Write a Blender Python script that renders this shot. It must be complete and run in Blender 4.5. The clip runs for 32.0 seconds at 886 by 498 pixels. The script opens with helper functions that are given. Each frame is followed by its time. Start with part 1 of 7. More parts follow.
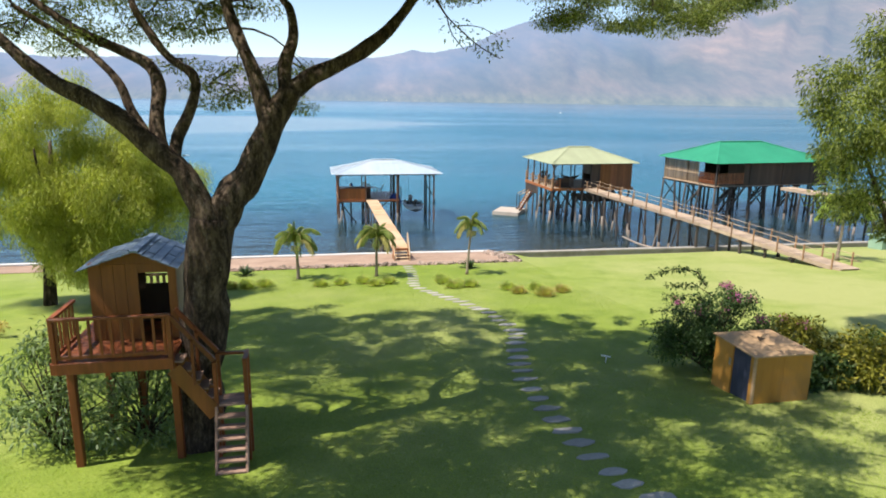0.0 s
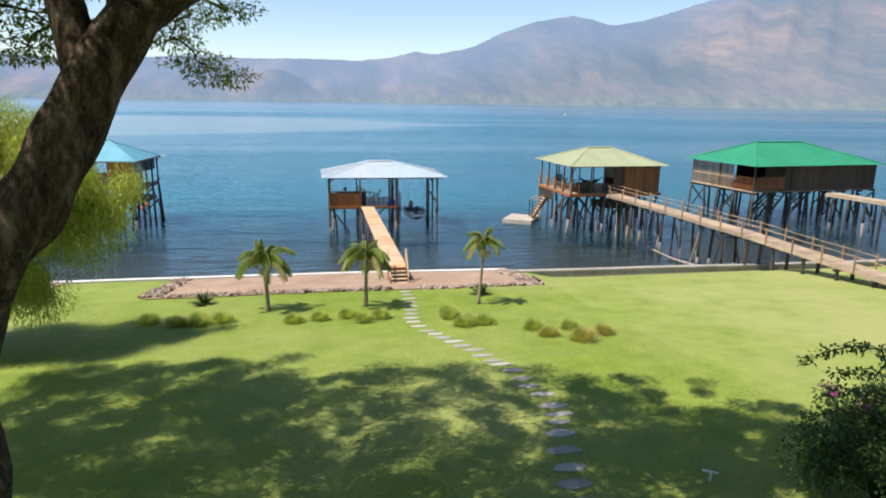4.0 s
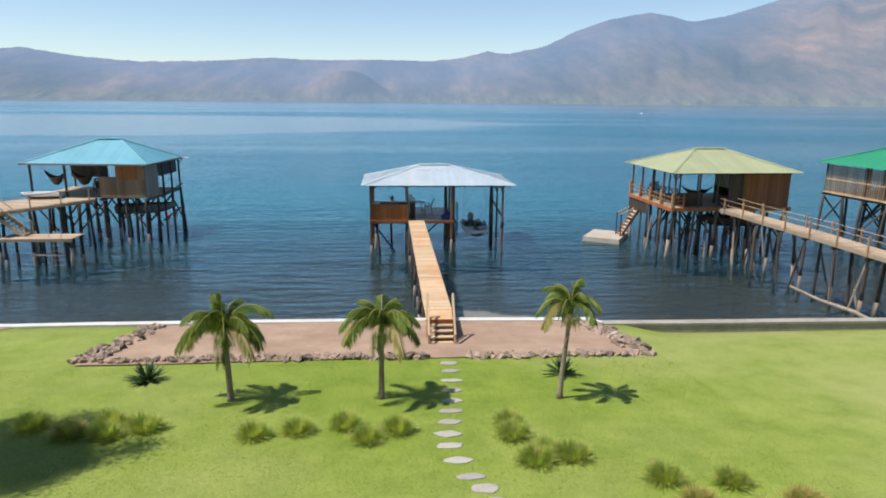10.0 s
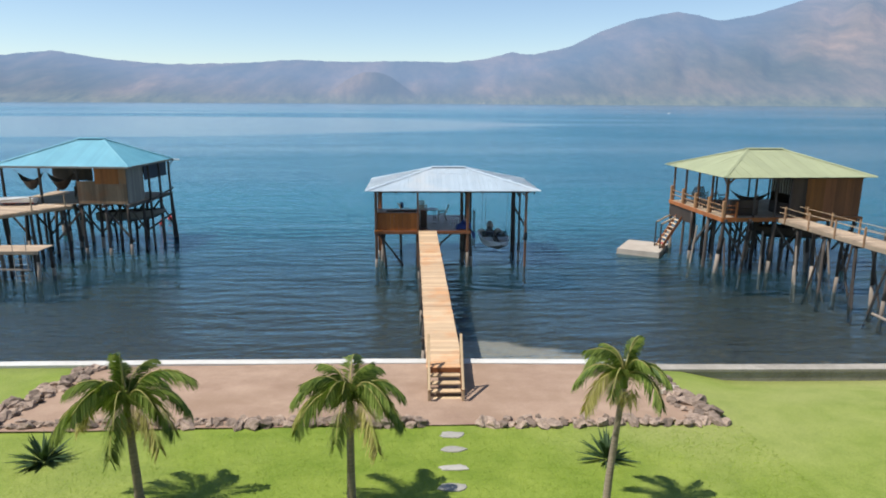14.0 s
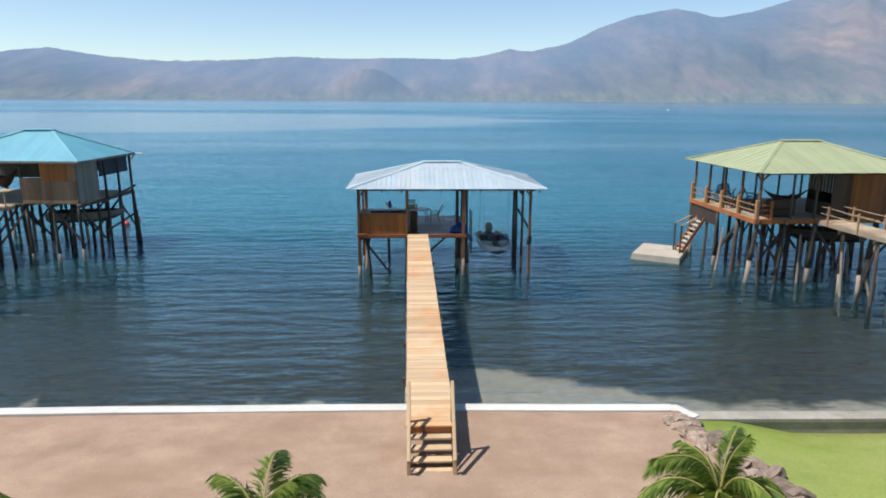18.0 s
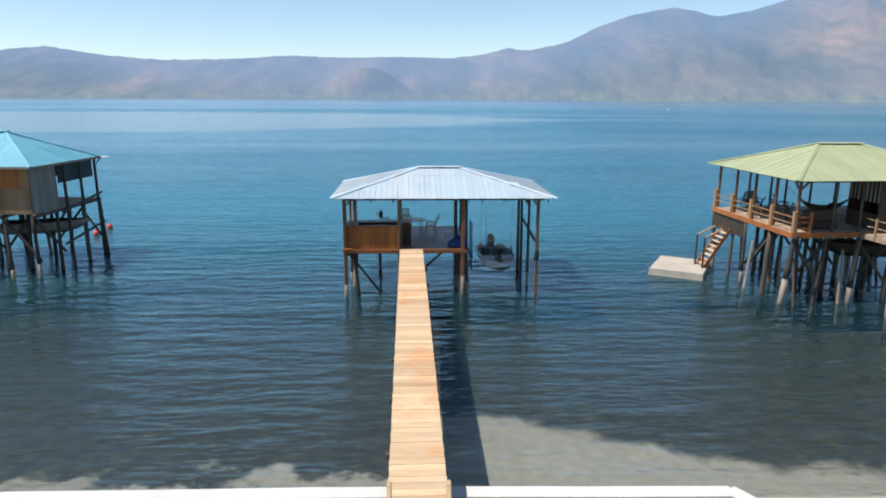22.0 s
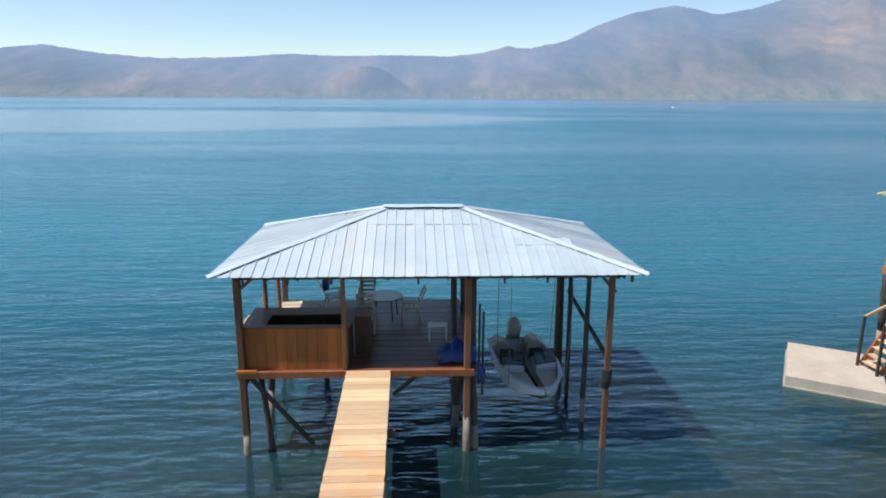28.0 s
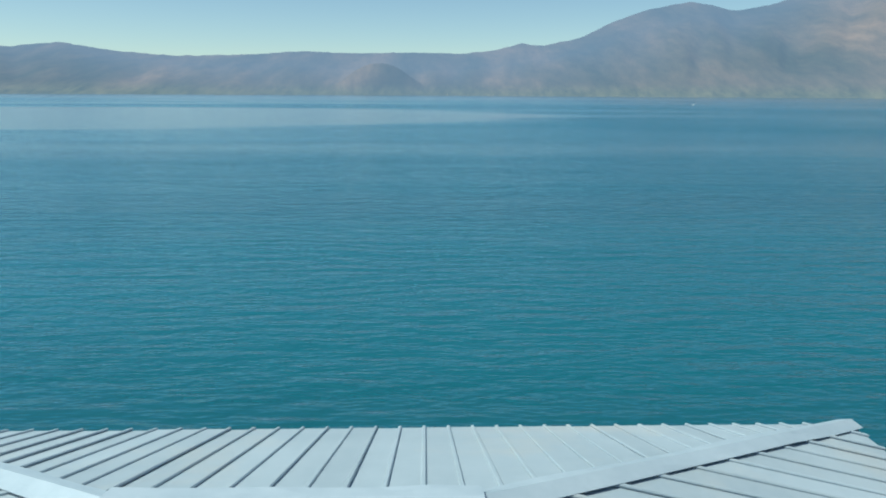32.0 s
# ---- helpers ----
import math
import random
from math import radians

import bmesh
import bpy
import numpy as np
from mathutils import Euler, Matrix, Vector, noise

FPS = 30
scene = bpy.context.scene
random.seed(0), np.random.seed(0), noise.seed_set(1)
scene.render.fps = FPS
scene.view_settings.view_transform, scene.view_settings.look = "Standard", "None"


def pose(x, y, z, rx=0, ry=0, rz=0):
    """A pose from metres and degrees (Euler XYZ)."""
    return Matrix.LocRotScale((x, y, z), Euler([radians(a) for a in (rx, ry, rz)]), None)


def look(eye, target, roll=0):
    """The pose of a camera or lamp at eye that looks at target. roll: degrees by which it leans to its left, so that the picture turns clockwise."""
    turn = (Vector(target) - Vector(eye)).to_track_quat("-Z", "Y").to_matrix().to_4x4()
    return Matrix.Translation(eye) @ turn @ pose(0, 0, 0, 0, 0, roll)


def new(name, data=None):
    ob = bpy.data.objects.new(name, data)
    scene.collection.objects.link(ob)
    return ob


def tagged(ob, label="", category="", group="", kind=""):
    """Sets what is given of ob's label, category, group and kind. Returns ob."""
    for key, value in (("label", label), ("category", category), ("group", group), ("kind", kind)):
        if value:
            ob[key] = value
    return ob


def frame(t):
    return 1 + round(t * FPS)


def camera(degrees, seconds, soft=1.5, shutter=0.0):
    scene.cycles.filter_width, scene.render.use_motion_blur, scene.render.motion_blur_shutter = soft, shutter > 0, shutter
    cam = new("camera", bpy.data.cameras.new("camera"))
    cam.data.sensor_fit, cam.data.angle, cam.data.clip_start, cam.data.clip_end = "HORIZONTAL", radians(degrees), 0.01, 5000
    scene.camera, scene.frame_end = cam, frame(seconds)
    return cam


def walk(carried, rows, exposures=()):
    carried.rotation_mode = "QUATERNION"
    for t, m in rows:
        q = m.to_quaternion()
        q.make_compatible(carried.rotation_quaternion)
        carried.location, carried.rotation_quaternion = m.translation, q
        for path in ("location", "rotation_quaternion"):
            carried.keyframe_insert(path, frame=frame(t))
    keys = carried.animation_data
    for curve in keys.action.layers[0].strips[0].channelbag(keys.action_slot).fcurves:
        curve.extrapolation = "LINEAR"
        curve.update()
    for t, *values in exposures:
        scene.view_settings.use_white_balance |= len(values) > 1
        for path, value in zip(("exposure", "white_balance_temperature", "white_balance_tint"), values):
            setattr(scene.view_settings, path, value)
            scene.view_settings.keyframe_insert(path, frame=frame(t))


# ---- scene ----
cam = camera(68.2, 32.0, 1.9)
PATH = [
    (0, (-11.762, -1.795, 11.893), (-11.396, 0.12, 11.448), 0.7),
    (0.5, (-11.663, -0.965, 11.85), (-11.296, 0.951, 11.407), 0.8),
    (1, (-11.563, -0.142, 11.833), (-11.198, 1.774, 11.391), 0.9),
    (1.5, (-11.42, 0.762, 11.809), (-11.055, 2.679, 11.368), 1.0),
    (2, (-11.25, 1.641, 11.783), (-10.887, 3.558, 11.342), 1.1),
    (2.5, (-11.107, 2.538, 11.698), (-10.746, 4.455, 11.256), 1.0),
    (4.5, (-10.362, 6.369, 11.099), (-10.003, 8.287, 10.66), 0.8),
    (5, (-10.158, 7.393, 11.016), (-9.797, 9.311, 10.578), 0.9),
    (5.5, (-10.018, 8.295, 11.006), (-9.656, 10.213, 10.568), 0.8),
    (6, (-9.812, 9.158, 10.834), (-9.448, 11.075, 10.396), 1.0),
    (6.5, (-9.604, 10.143, 10.704), (-9.24, 12.06, 10.266), 0.8),
    (7, (-9.396, 10.989, 10.677), (-9.033, 12.906, 10.239), 0.8),
    (7.5, (-9.134, 11.958, 10.652), (-8.772, 13.875, 10.213), 0.7),
    (8, (-8.928, 12.942, 10.586), (-8.571, 14.86, 10.147), 0.8),
    (8.5, (-8.788, 13.777, 10.573), (-8.463, 15.701, 10.133), 0.6),
    (9, (-8.639, 14.613, 10.574), (-8.38, 16.547, 10.133), 0.7),
    (9.5, (-8.484, 15.376, 10.545), (-8.272, 17.315, 10.106), 0.5),
    (10, (-8.418, 16.04, 10.56), (-8.266, 17.985, 10.118), 0.5),
    (10.5, (-8.117, 16.542, 10.47), (-8.041, 18.491, 10.03), 0.4),
    (11, (-8.017, 17.294, 10.435), (-7.938, 19.244, 9.995), 0.3),
    (11.5, (-7.839, 17.974, 10.407), (-7.761, 19.924, 9.967), 0.4),
    (12, (-7.746, 18.773, 10.363), (-7.668, 20.722, 9.923), 0.3),
    (12.5, (-7.63, 19.475, 10.285), (-7.551, 21.424, 9.846), 0.3),
    (13, (-7.647, 20.338, 10.263), (-7.566, 22.287, 9.823), 0.4),
    (13.5, (-7.573, 20.834, 10.222), (-7.491, 22.783, 9.782), 0.3),
    (14, (-7.46, 21.593, 10.129), (-7.379, 23.543, 9.69), 0.3),
    (14.5, (-7.441, 22.089, 10.032), (-7.357, 24.038, 9.592), 0.4),
    (16.5, (-7.133, 24.693, 9.467), (-7.046, 26.641, 9.023), 0.2),
    (17, (-7.047, 25.353, 9.476), (-6.961, 27.301, 9.03), 0.2),
    (17.5, (-6.988, 25.922, 9.486), (-6.901, 27.869, 9.039), 0.2),
    (18, (-6.973, 26.569, 9.495), (-6.885, 28.516, 9.048), 0.3),
    (18.5, (-6.917, 26.939, 9.511), (-6.828, 28.886, 9.064), 0.3),
    (19, (-6.818, 27.541, 9.46), (-6.731, 29.488, 9.012), 0.2),
    (19.5, (-6.909, 27.879, 9.471), (-6.817, 29.826, 9.023), 0.4),
    (20, (-6.849, 28.465, 9.467), (-6.757, 30.412, 9.018), 0.3),
    (20.5, (-6.822, 28.976, 9.479), (-6.73, 30.923, 9.031), 0.5),
    (21, (-6.795, 29.521, 9.437), (-6.703, 31.468, 8.988), 0.3),
    (21.5, (-6.755, 30.027, 9.433), (-6.663, 31.973, 8.984), 0.5),
    (22, (-6.699, 30.605, 9.444), (-6.607, 32.552, 8.994), 0.3),
    (22.5, (-6.661, 31.173, 9.467), (-6.57, 33.119, 9.015), 0.4),
    (23, (-6.565, 31.765, 9.425), (-6.476, 33.711, 8.974), 0.3),
    (23.5, (-6.568, 32.443, 9.441), (-6.476, 34.389, 8.987), 0.4),
    (24, (-6.494, 33.187, 9.4), (-6.403, 35.133, 8.947), 0.3),
    (24.5, (-6.411, 34.073, 9.395), (-6.319, 36.019, 8.942), 0.4),
    (26.5, (-5.947, 39.647, 9.294), (-5.855, 41.593, 8.84), 0.3),
    (27, (-5.881, 41.738, 9.237), (-5.788, 43.684, 8.783), 0.5),
    (27.5, (-5.778, 43.884, 9.149), (-5.684, 45.829, 8.695), 0.5),
    (28, (-5.652, 45.955, 9.061), (-5.559, 47.9, 8.607), 0.3),
    (28.5, (-5.571, 47.859, 9.02), (-5.477, 49.804, 8.563), 0.4),
    (29, (-5.464, 49.652, 8.971), (-5.37, 51.597, 8.515), 0.4),
    (29.5, (-5.304, 51.391, 8.936), (-5.211, 53.336, 8.479), 0.3),
    (30, (-5.18, 53.207, 8.879), (-5.092, 55.152, 8.421), 0.2),
    (30.5, (-5.11, 54.802, 8.885), (-5.026, 56.747, 8.427), 0.3),
    (31, (-5.055, 56.848, 8.747), (-4.983, 58.794, 8.288), 0.1),
    (31.5, (-5.08, 58.679, 8.771), (-5.018, 60.624, 8.31), 0.0),
    (32, (-4.53, 61.422, 8.348), (-4.475, 63.367, 7.887), 0.3),
]
LIGHT = [(0, 0.86, 6550, 12), (2.5, 0.78, 6550, 12), (5, 0.58, 6500, 11), (8, 0.46, 6450, 10), (11, 0.42, 6400, 10), (20, 0.46, 6250, 8), (24, 0.56, 6300, 9), (28, 0.52, 6350, 10), (29, 0.46, 6350, 8), (30, 0.2, 6150, 2), (31, -0.17, 5900, -6), (32, 0.1, 6200, -6)]
walk(cam, [(t, look(eye, target, roll)) for t, eye, target, roll in PATH], LIGHT)

# ---- light ----
SUN_FROM = Vector((-0.5, -0.115, 1.0)).normalized()   # the way towards the sun
world = bpy.data.worlds.new("sky")
scene.world = world
world.use_nodes = True
wn = world.node_tree.nodes
sky = wn.new("ShaderNodeTexSky")
sky.sky_type, sky.sun_disc = "NISHITA", False
sky.sun_elevation, sky.sun_rotation = radians(62.8), radians(257)
sky.altitude, sky.air_density, sky.dust_density, sky.ozone_density = 700, 1.0, 0.4, 1.6
wn["Background"].inputs["Strength"].default_value = 0.105
world.node_tree.links.new(sky.outputs["Color"], wn["Background"].inputs["Color"])
sun = new("sun", bpy.data.lights.new("sun", "SUN"))
sun.data.energy, sun.data.angle, sun.data.color = 4.9, radians(0.53), (1.0, 0.95, 0.86)
sun.matrix_world = look(SUN_FROM * 60, (0, 0, 0))

# ---- materials ----


def nodes(name):
    m = bpy.data.materials.new(name)
    m.use_nodes = True
    nt = m.node_tree
    return m, nt.nodes, nt.links, nt.nodes["Principled BSDF"]


def noise_tex(n, l, coord, scale, detail=4.0, rough=0.55, stretch=None):
    t = n.new("ShaderNodeTexNoise")
    t.inputs["Scale"].default_value, t.inputs["Detail"].default_value, t.inputs["Roughness"].default_value = scale, detail, rough
    if stretch:
        mp = n.new("ShaderNodeMapping")
        mp.inputs["Scale"].default_value = stretch
        l.new(coord, mp.inputs["Vector"])
        coord = mp.outputs["Vector"]
    l.new(coord, t.inputs["Vector"])
    return t.outputs["Fac"]


def ramp(n, l, fac, stops):
    r = n.new("ShaderNodeValToRGB")
    while len(r.color_ramp.elements) < len(stops):
        r.color_ramp.elements.new(0.5)
    for e, (p, c) in zip(r.color_ramp.elements, stops):
        e.position, e.color = p, (*c, 1.0)
    l.new(fac, r.inputs["Fac"])
    return r.outputs["Color"]


def blend(n, l, fac, a, b, kind="MIX"):
    m = n.new("ShaderNodeMix")
    m.data_type, m.blend_type = "RGBA", kind
    for s, v in ((m.inputs["Factor"], fac), (m.inputs["A"], a), (m.inputs["B"], b)):
        if isinstance(v, (int, float)):
            s.default_value = v
        elif isinstance(v, tuple):
            s.default_value = (*v, 1.0)
        else:
            l.new(v, s)
    return m.outputs["Result"]


def maths(n, l, op, a, b=0.0, clamp=False):
    m = n.new("ShaderNodeMath")
    m.operation, m.use_clamp = op, clamp
    for s, v in zip(m.inputs, (a, b)):
        if isinstance(v, (int, float)):
            s.default_value = v
        else:
            l.new(v, s)
    return m.outputs["Value"]


def bump(n, l, p, height, strength, distance=0.02):
    b = n.new("ShaderNodeBump")
    b.inputs["Strength"].default_value, b.inputs["Distance"].default_value = strength, distance
    l.new(height, b.inputs["Height"])
    l.new(b.outputs["Normal"], p.inputs["Normal"])
    return b


def surface(name, dark, light, scale=3.0, fine=40.0, rough=0.75, metal=0.0, relief=0.25, stretch=None, vary=0.25, island=False, stain=None, spec=0.4):
    """A surface of two tones at two scales, which differs a little from piece to piece."""
    m, n, l, p = nodes(name)
    c = n.new("ShaderNodeTexCoord").outputs["Object"]
    big = noise_tex(n, l, c, scale, 5.0, 0.6, stretch)
    small = noise_tex(n, l, c, fine, 3.0, 0.6, stretch)
    f = maths(n, l, "ADD", maths(n, l, "MULTIPLY", big, 0.65), maths(n, l, "MULTIPLY", small, 0.35))
    col = ramp(n, l, f, [(0.3, dark), (0.7, light)])
    if stain:
        s = noise_tex(n, l, c, scale * 0.45, 6.0, 0.7)
        col = blend(n, l, ramp(n, l, s, [(0.5, (0, 0, 0)), (0.68, (0.8, 0.8, 0.8))]), col, stain)
    if vary:
        r = n.new("ShaderNodeNewGeometry").outputs["Random Per Island"] if island else n.new("ShaderNodeObjectInfo").outputs["Random"]
        k = maths(n, l, "ADD", maths(n, l, "MULTIPLY", r, vary * 2), 1.0 - vary)
        comb = n.new("ShaderNodeCombineColor")
        for i in range(3):
            l.new(k, comb.inputs[i])
        col = blend(n, l, 1.0, col, comb.outputs["Color"], "MULTIPLY")
    l.new(col, p.inputs["Base Color"])
    p.inputs["Metallic"].default_value = metal
    p.inputs["Specular IOR Level"].default_value = spec
    rr = maths(n, l, "ADD", maths(n, l, "MULTIPLY", small, 0.25), rough - 0.12, True)
    l.new(rr, p.inputs["Roughness"])
    if relief:
        bump(n, l, p, small, relief, 0.01)
    return m


def leafy(name, dark, light, scale=1.2, through_light=0.35, rough=0.5):
    """Leaves: each one its own shade, with light coming through."""
    m, n, l, p = nodes(name)
    r = n.new("ShaderNodeNewGeometry").outputs["Random Per Island"]
    c = n.new("ShaderNodeTexCoord").outputs["Object"]
    f = maths(n, l, "ADD", maths(n, l, "MULTIPLY", r, 0.6), maths(n, l, "MULTIPLY", noise_tex(n, l, c, scale, 3.0), 0.5))
    col = ramp(n, l, f, [(0.2, dark), (0.85, light)])
    l.new(col, p.inputs["Base Color"])
    p.inputs["Roughness"].default_value, p.inputs["Specular IOR Level"].default_value = rough, 0.3
    t = n.new("ShaderNodeBsdfTranslucent")
    l.new(blend(n, l, 1.0, col, (1.0, 1.05, 0.5), "MULTIPLY"), t.inputs["Color"])
    mix = n.new("ShaderNodeMixShader")
    mix.inputs["Fac"].default_value = through_light
    l.new(p.outputs["BSDF"], mix.inputs[1])
    l.new(t.outputs["BSDF"], mix.inputs[2])
    l.new(mix.outputs["Shader"], n["Material Output"].inputs["Surface"])
    return m


def lawn_material():
    m, n, l, p = nodes("lawn grass")
    c = n.new("ShaderNodeTexCoord").outputs["Object"]
    big = noise_tex(n, l, c, 0.13, 4.0, 0.55)
    mid = noise_tex(n, l, c, 0.9, 5.0, 0.65)
    fine = noise_tex(n, l, c, 22.0, 4.0, 0.7)
    col = ramp(n, l, mid, [(0.3, (0.127, 0.188, 0.02)), (0.7, (0.218, 0.274, 0.044))])
    dry = ramp(n, l, big, [(0.42, (0, 0, 0)), (0.72, (0.75, 0.75, 0.75))])
    sep = n.new("ShaderNodeSeparateXYZ")
    l.new(c, sep.inputs["Vector"])
    east = n.new("ShaderNodeMapRange")          # the lawn is thinner and yellower beyond the path
    east.inputs["From Min"].default_value, east.inputs["From Max"].default_value = -3.0, 9.0
    l.new(sep.outputs["X"], east.inputs["Value"])
    dry = maths(n, l, "ADD", dry, maths(n, l, "MULTIPLY", east.outputs["Result"], mid), True)
    col = blend(n, l, dry, col, (0.285, 0.30, 0.105))
    col = blend(n, l, 0.55, col, ramp(n, l, fine, [(0.25, (0.35, 0.4, 0.3)), (0.75, (1.35, 1.3, 1.3))]), "MULTIPLY")
    l.new(col, p.inputs["Base Color"])
    p.inputs["Roughness"].default_value, p.inputs["Specular IOR Level"].default_value = 0.85, 0.2
    bump(n, l, p, fine, 0.6, 0.03)
    return m


def map_range(n, l, value, a, b, c, d, smooth=False):
    r = n.new("ShaderNodeMapRange")
    if smooth:
        r.interpolation_type = "SMOOTHSTEP"
    for k, v in zip(("From Min", "From Max", "To Min", "To Max"), (a, b, c, d)):
        r.inputs[k].default_value = v
    l.new(value, r.inputs["Value"])
    return r.outputs["Result"]


def bed_material():
    """Pale silt along the wall, and dark weed beyond an uneven edge."""
    m, n, l, p = nodes("lake bed")
    c = n.new("ShaderNodeTexCoord").outputs["Object"]
    a = noise_tex(n, l, c, 0.55, 6.0, 0.62)
    b = noise_tex(n, l, c, 2.5, 5.0, 0.7)
    sep = n.new("ShaderNodeSeparateXYZ")
    l.new(c, sep.inputs["Vector"])
    edge = maths(n, l, "SUBTRACT", map_range(n, l, sep.outputs["X"], -4.9, 3.2, 50.3, 46.4), map_range(n, l, sep.outputs["X"], -7.4, -6.0, 3.7, 0.0))
    f = maths(n, l, "ADD", maths(n, l, "SUBTRACT", sep.outputs["Y"], edge), maths(n, l, "MULTIPLY", maths(n, l, "SUBTRACT", a, 0.5), map_range(n, l, sep.outputs["X"], -7.4, -6.0, 7.0, 3.0)))
    weed = map_range(n, l, f, -0.5, 0.35, 0.0, 1.0, True)
    silt = ramp(n, l, b, [(0.3, (0.29, 0.235, 0.19)), (0.7, (0.39, 0.325, 0.27))])
    dark = ramp(n, l, b, [(0.35, (0.026, 0.026, 0.021)), (0.6, (0.052, 0.049, 0.036)), (0.74, (0.13, 0.095, 0.05))])
    l.new(blend(n, l, weed, silt, dark), p.inputs["Base Color"])
    p.inputs["Roughness"].default_value = 0.9
    return m


def water_material():
    """Water: a mirror by the angle, boosted with distance, clear over the shallows, and blue-green where it is deep."""
    m, n, l, p = nodes("lake water")
    c = n.new("ShaderNodeTexCoord").outputs["Object"]
    sep = n.new("ShaderNodeSeparateXYZ")
    l.new(c, sep.inputs["Vector"])
    y = sep.outputs["Y"]
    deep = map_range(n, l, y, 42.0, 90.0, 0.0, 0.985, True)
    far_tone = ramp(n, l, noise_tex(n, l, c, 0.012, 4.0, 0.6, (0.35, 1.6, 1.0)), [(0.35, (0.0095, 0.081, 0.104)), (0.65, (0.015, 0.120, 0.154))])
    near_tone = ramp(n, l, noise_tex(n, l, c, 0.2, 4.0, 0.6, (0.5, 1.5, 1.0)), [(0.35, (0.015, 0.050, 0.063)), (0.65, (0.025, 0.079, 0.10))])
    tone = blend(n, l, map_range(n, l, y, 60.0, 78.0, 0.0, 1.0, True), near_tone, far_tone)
    body = n.new("ShaderNodeBsdfDiffuse")
    l.new(tone, body.inputs["Color"])
    clear = n.new("ShaderNodeBsdfTransparent")
    clear.inputs["Color"].default_value = (0.73, 0.79, 0.79, 1)
    inside = n.new("ShaderNodeMixShader")
    l.new(deep, inside.inputs["Fac"])
    l.new(clear.outputs["BSDF"], inside.inputs[1])
    l.new(body.outputs["BSDF"], inside.inputs[2])
    # ripples of several lengths; wind lanes calm some of them
    rip = n.new("ShaderNodeTexWave")
    rip.bands_direction = "Y"
    rip.inputs["Scale"].default_value, rip.inputs["Distortion"].default_value = 0.24, 9.0
    rip.inputs["Detail"].default_value, rip.inputs["Detail Scale"].default_value = 3.0, 0.8
    l.new(c, rip.inputs["Vector"])
    small = noise_tex(n, l, c, 1.3, 2.0, 0.55, (0.4, 1.3, 1.0))
    tiny = noise_tex(n, l, c, 4.5, 1.0, 0.5, (0.42, 1.2, 1.0))
    chop = noise_tex(n, l, c, 0.42, 3.0, 0.55, (0.35, 1.3, 1.0))
    swell = noise_tex(n, l, c, 0.09, 4.0, 0.6, (0.25, 1.4, 1.0))
    lanes = noise_tex(n, l, c, 0.013, 4.0, 0.55, (0.2, 1.0, 1.0))
    wide = noise_tex(n, l, c, 0.003, 3.0, 0.5, (0.6, 1.0, 1.0))
    lanes = maths(n, l, "ADD", maths(n, l, "MULTIPLY", lanes, 0.55), maths(n, l, "MULTIPLY", wide, 0.45))
    # a glassy tongue lies off the western houses
    gx = maths(n, l, "MULTIPLY", maths(n, l, "ADD", sep.outputs["X"], 190.0), 0.0042)
    gy = maths(n, l, "MULTIPLY", maths(n, l, "SUBTRACT", y, 330.0), 0.0085)
    tongue = maths(n, l, "ADD", maths(n, l, "MULTIPLY", gx, gx), maths(n, l, "MULTIPLY", gy, gy))
    tongue = map_range(n, l, tongue, 0.25, 1.3, 0.42, 0.0, True)
    calm = ramp(n, l, maths(n, l, "SUBTRACT", lanes, tongue), [(0.36, (0.12, 0.12, 0.12)), (0.54, (1, 1, 1))])
    calm = maths(n, l, "MAXIMUM", calm, map_range(n, l, y, 90.0, 200.0, 1.0, 0.0))
    calm = maths(n, l, "MULTIPLY", calm, map_range(n, l, y, 200.0, 1200.0, 1.0, 0.4))
    h = maths(n, l, "MULTIPLY", rip.outputs["Fac"], 0.1)
    for tex, k in ((small, 0.72), (tiny, 0.19), (chop, 0.8), (swell, 2.2)):
        h = maths(n, l, "ADD", h, maths(n, l, "MULTIPLY", tex, k))
    h = maths(n, l, "MULTIPLY", h, calm)
    b = n.new("ShaderNodeBump")
    b.inputs["Strength"].default_value, b.inputs["Distance"].default_value = 1.0, 0.25
    l.new(h, b.inputs["Height"])
    gl = n.new("ShaderNodeBsdfGlossy")
    gl.inputs["Roughness"].default_value = 0.16
    # the reflection itself is coloured: near white on calm water, blue on ripples
    l.new(blend(n, l, calm, (0.98, 0.99, 1.0), (0.62, 0.87, 1.0)), gl.inputs["Color"])
    l.new(b.outputs["Normal"], gl.inputs["Normal"])
    l.new(b.outputs["Normal"], body.inputs["Normal"])
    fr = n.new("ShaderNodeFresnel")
    # IOR climbs with distance to brighten reflections on the far water
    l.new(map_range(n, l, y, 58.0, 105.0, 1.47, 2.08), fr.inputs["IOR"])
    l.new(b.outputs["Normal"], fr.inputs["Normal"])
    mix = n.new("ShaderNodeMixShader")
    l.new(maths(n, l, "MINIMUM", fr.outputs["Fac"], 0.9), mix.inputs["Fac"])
    l.new(inside.outputs["Shader"], mix.inputs[1])
    l.new(gl.outputs["BSDF"], mix.inputs[2])
    l.new(mix.outputs["Shader"], n["Material Output"].inputs["Surface"])
    return m


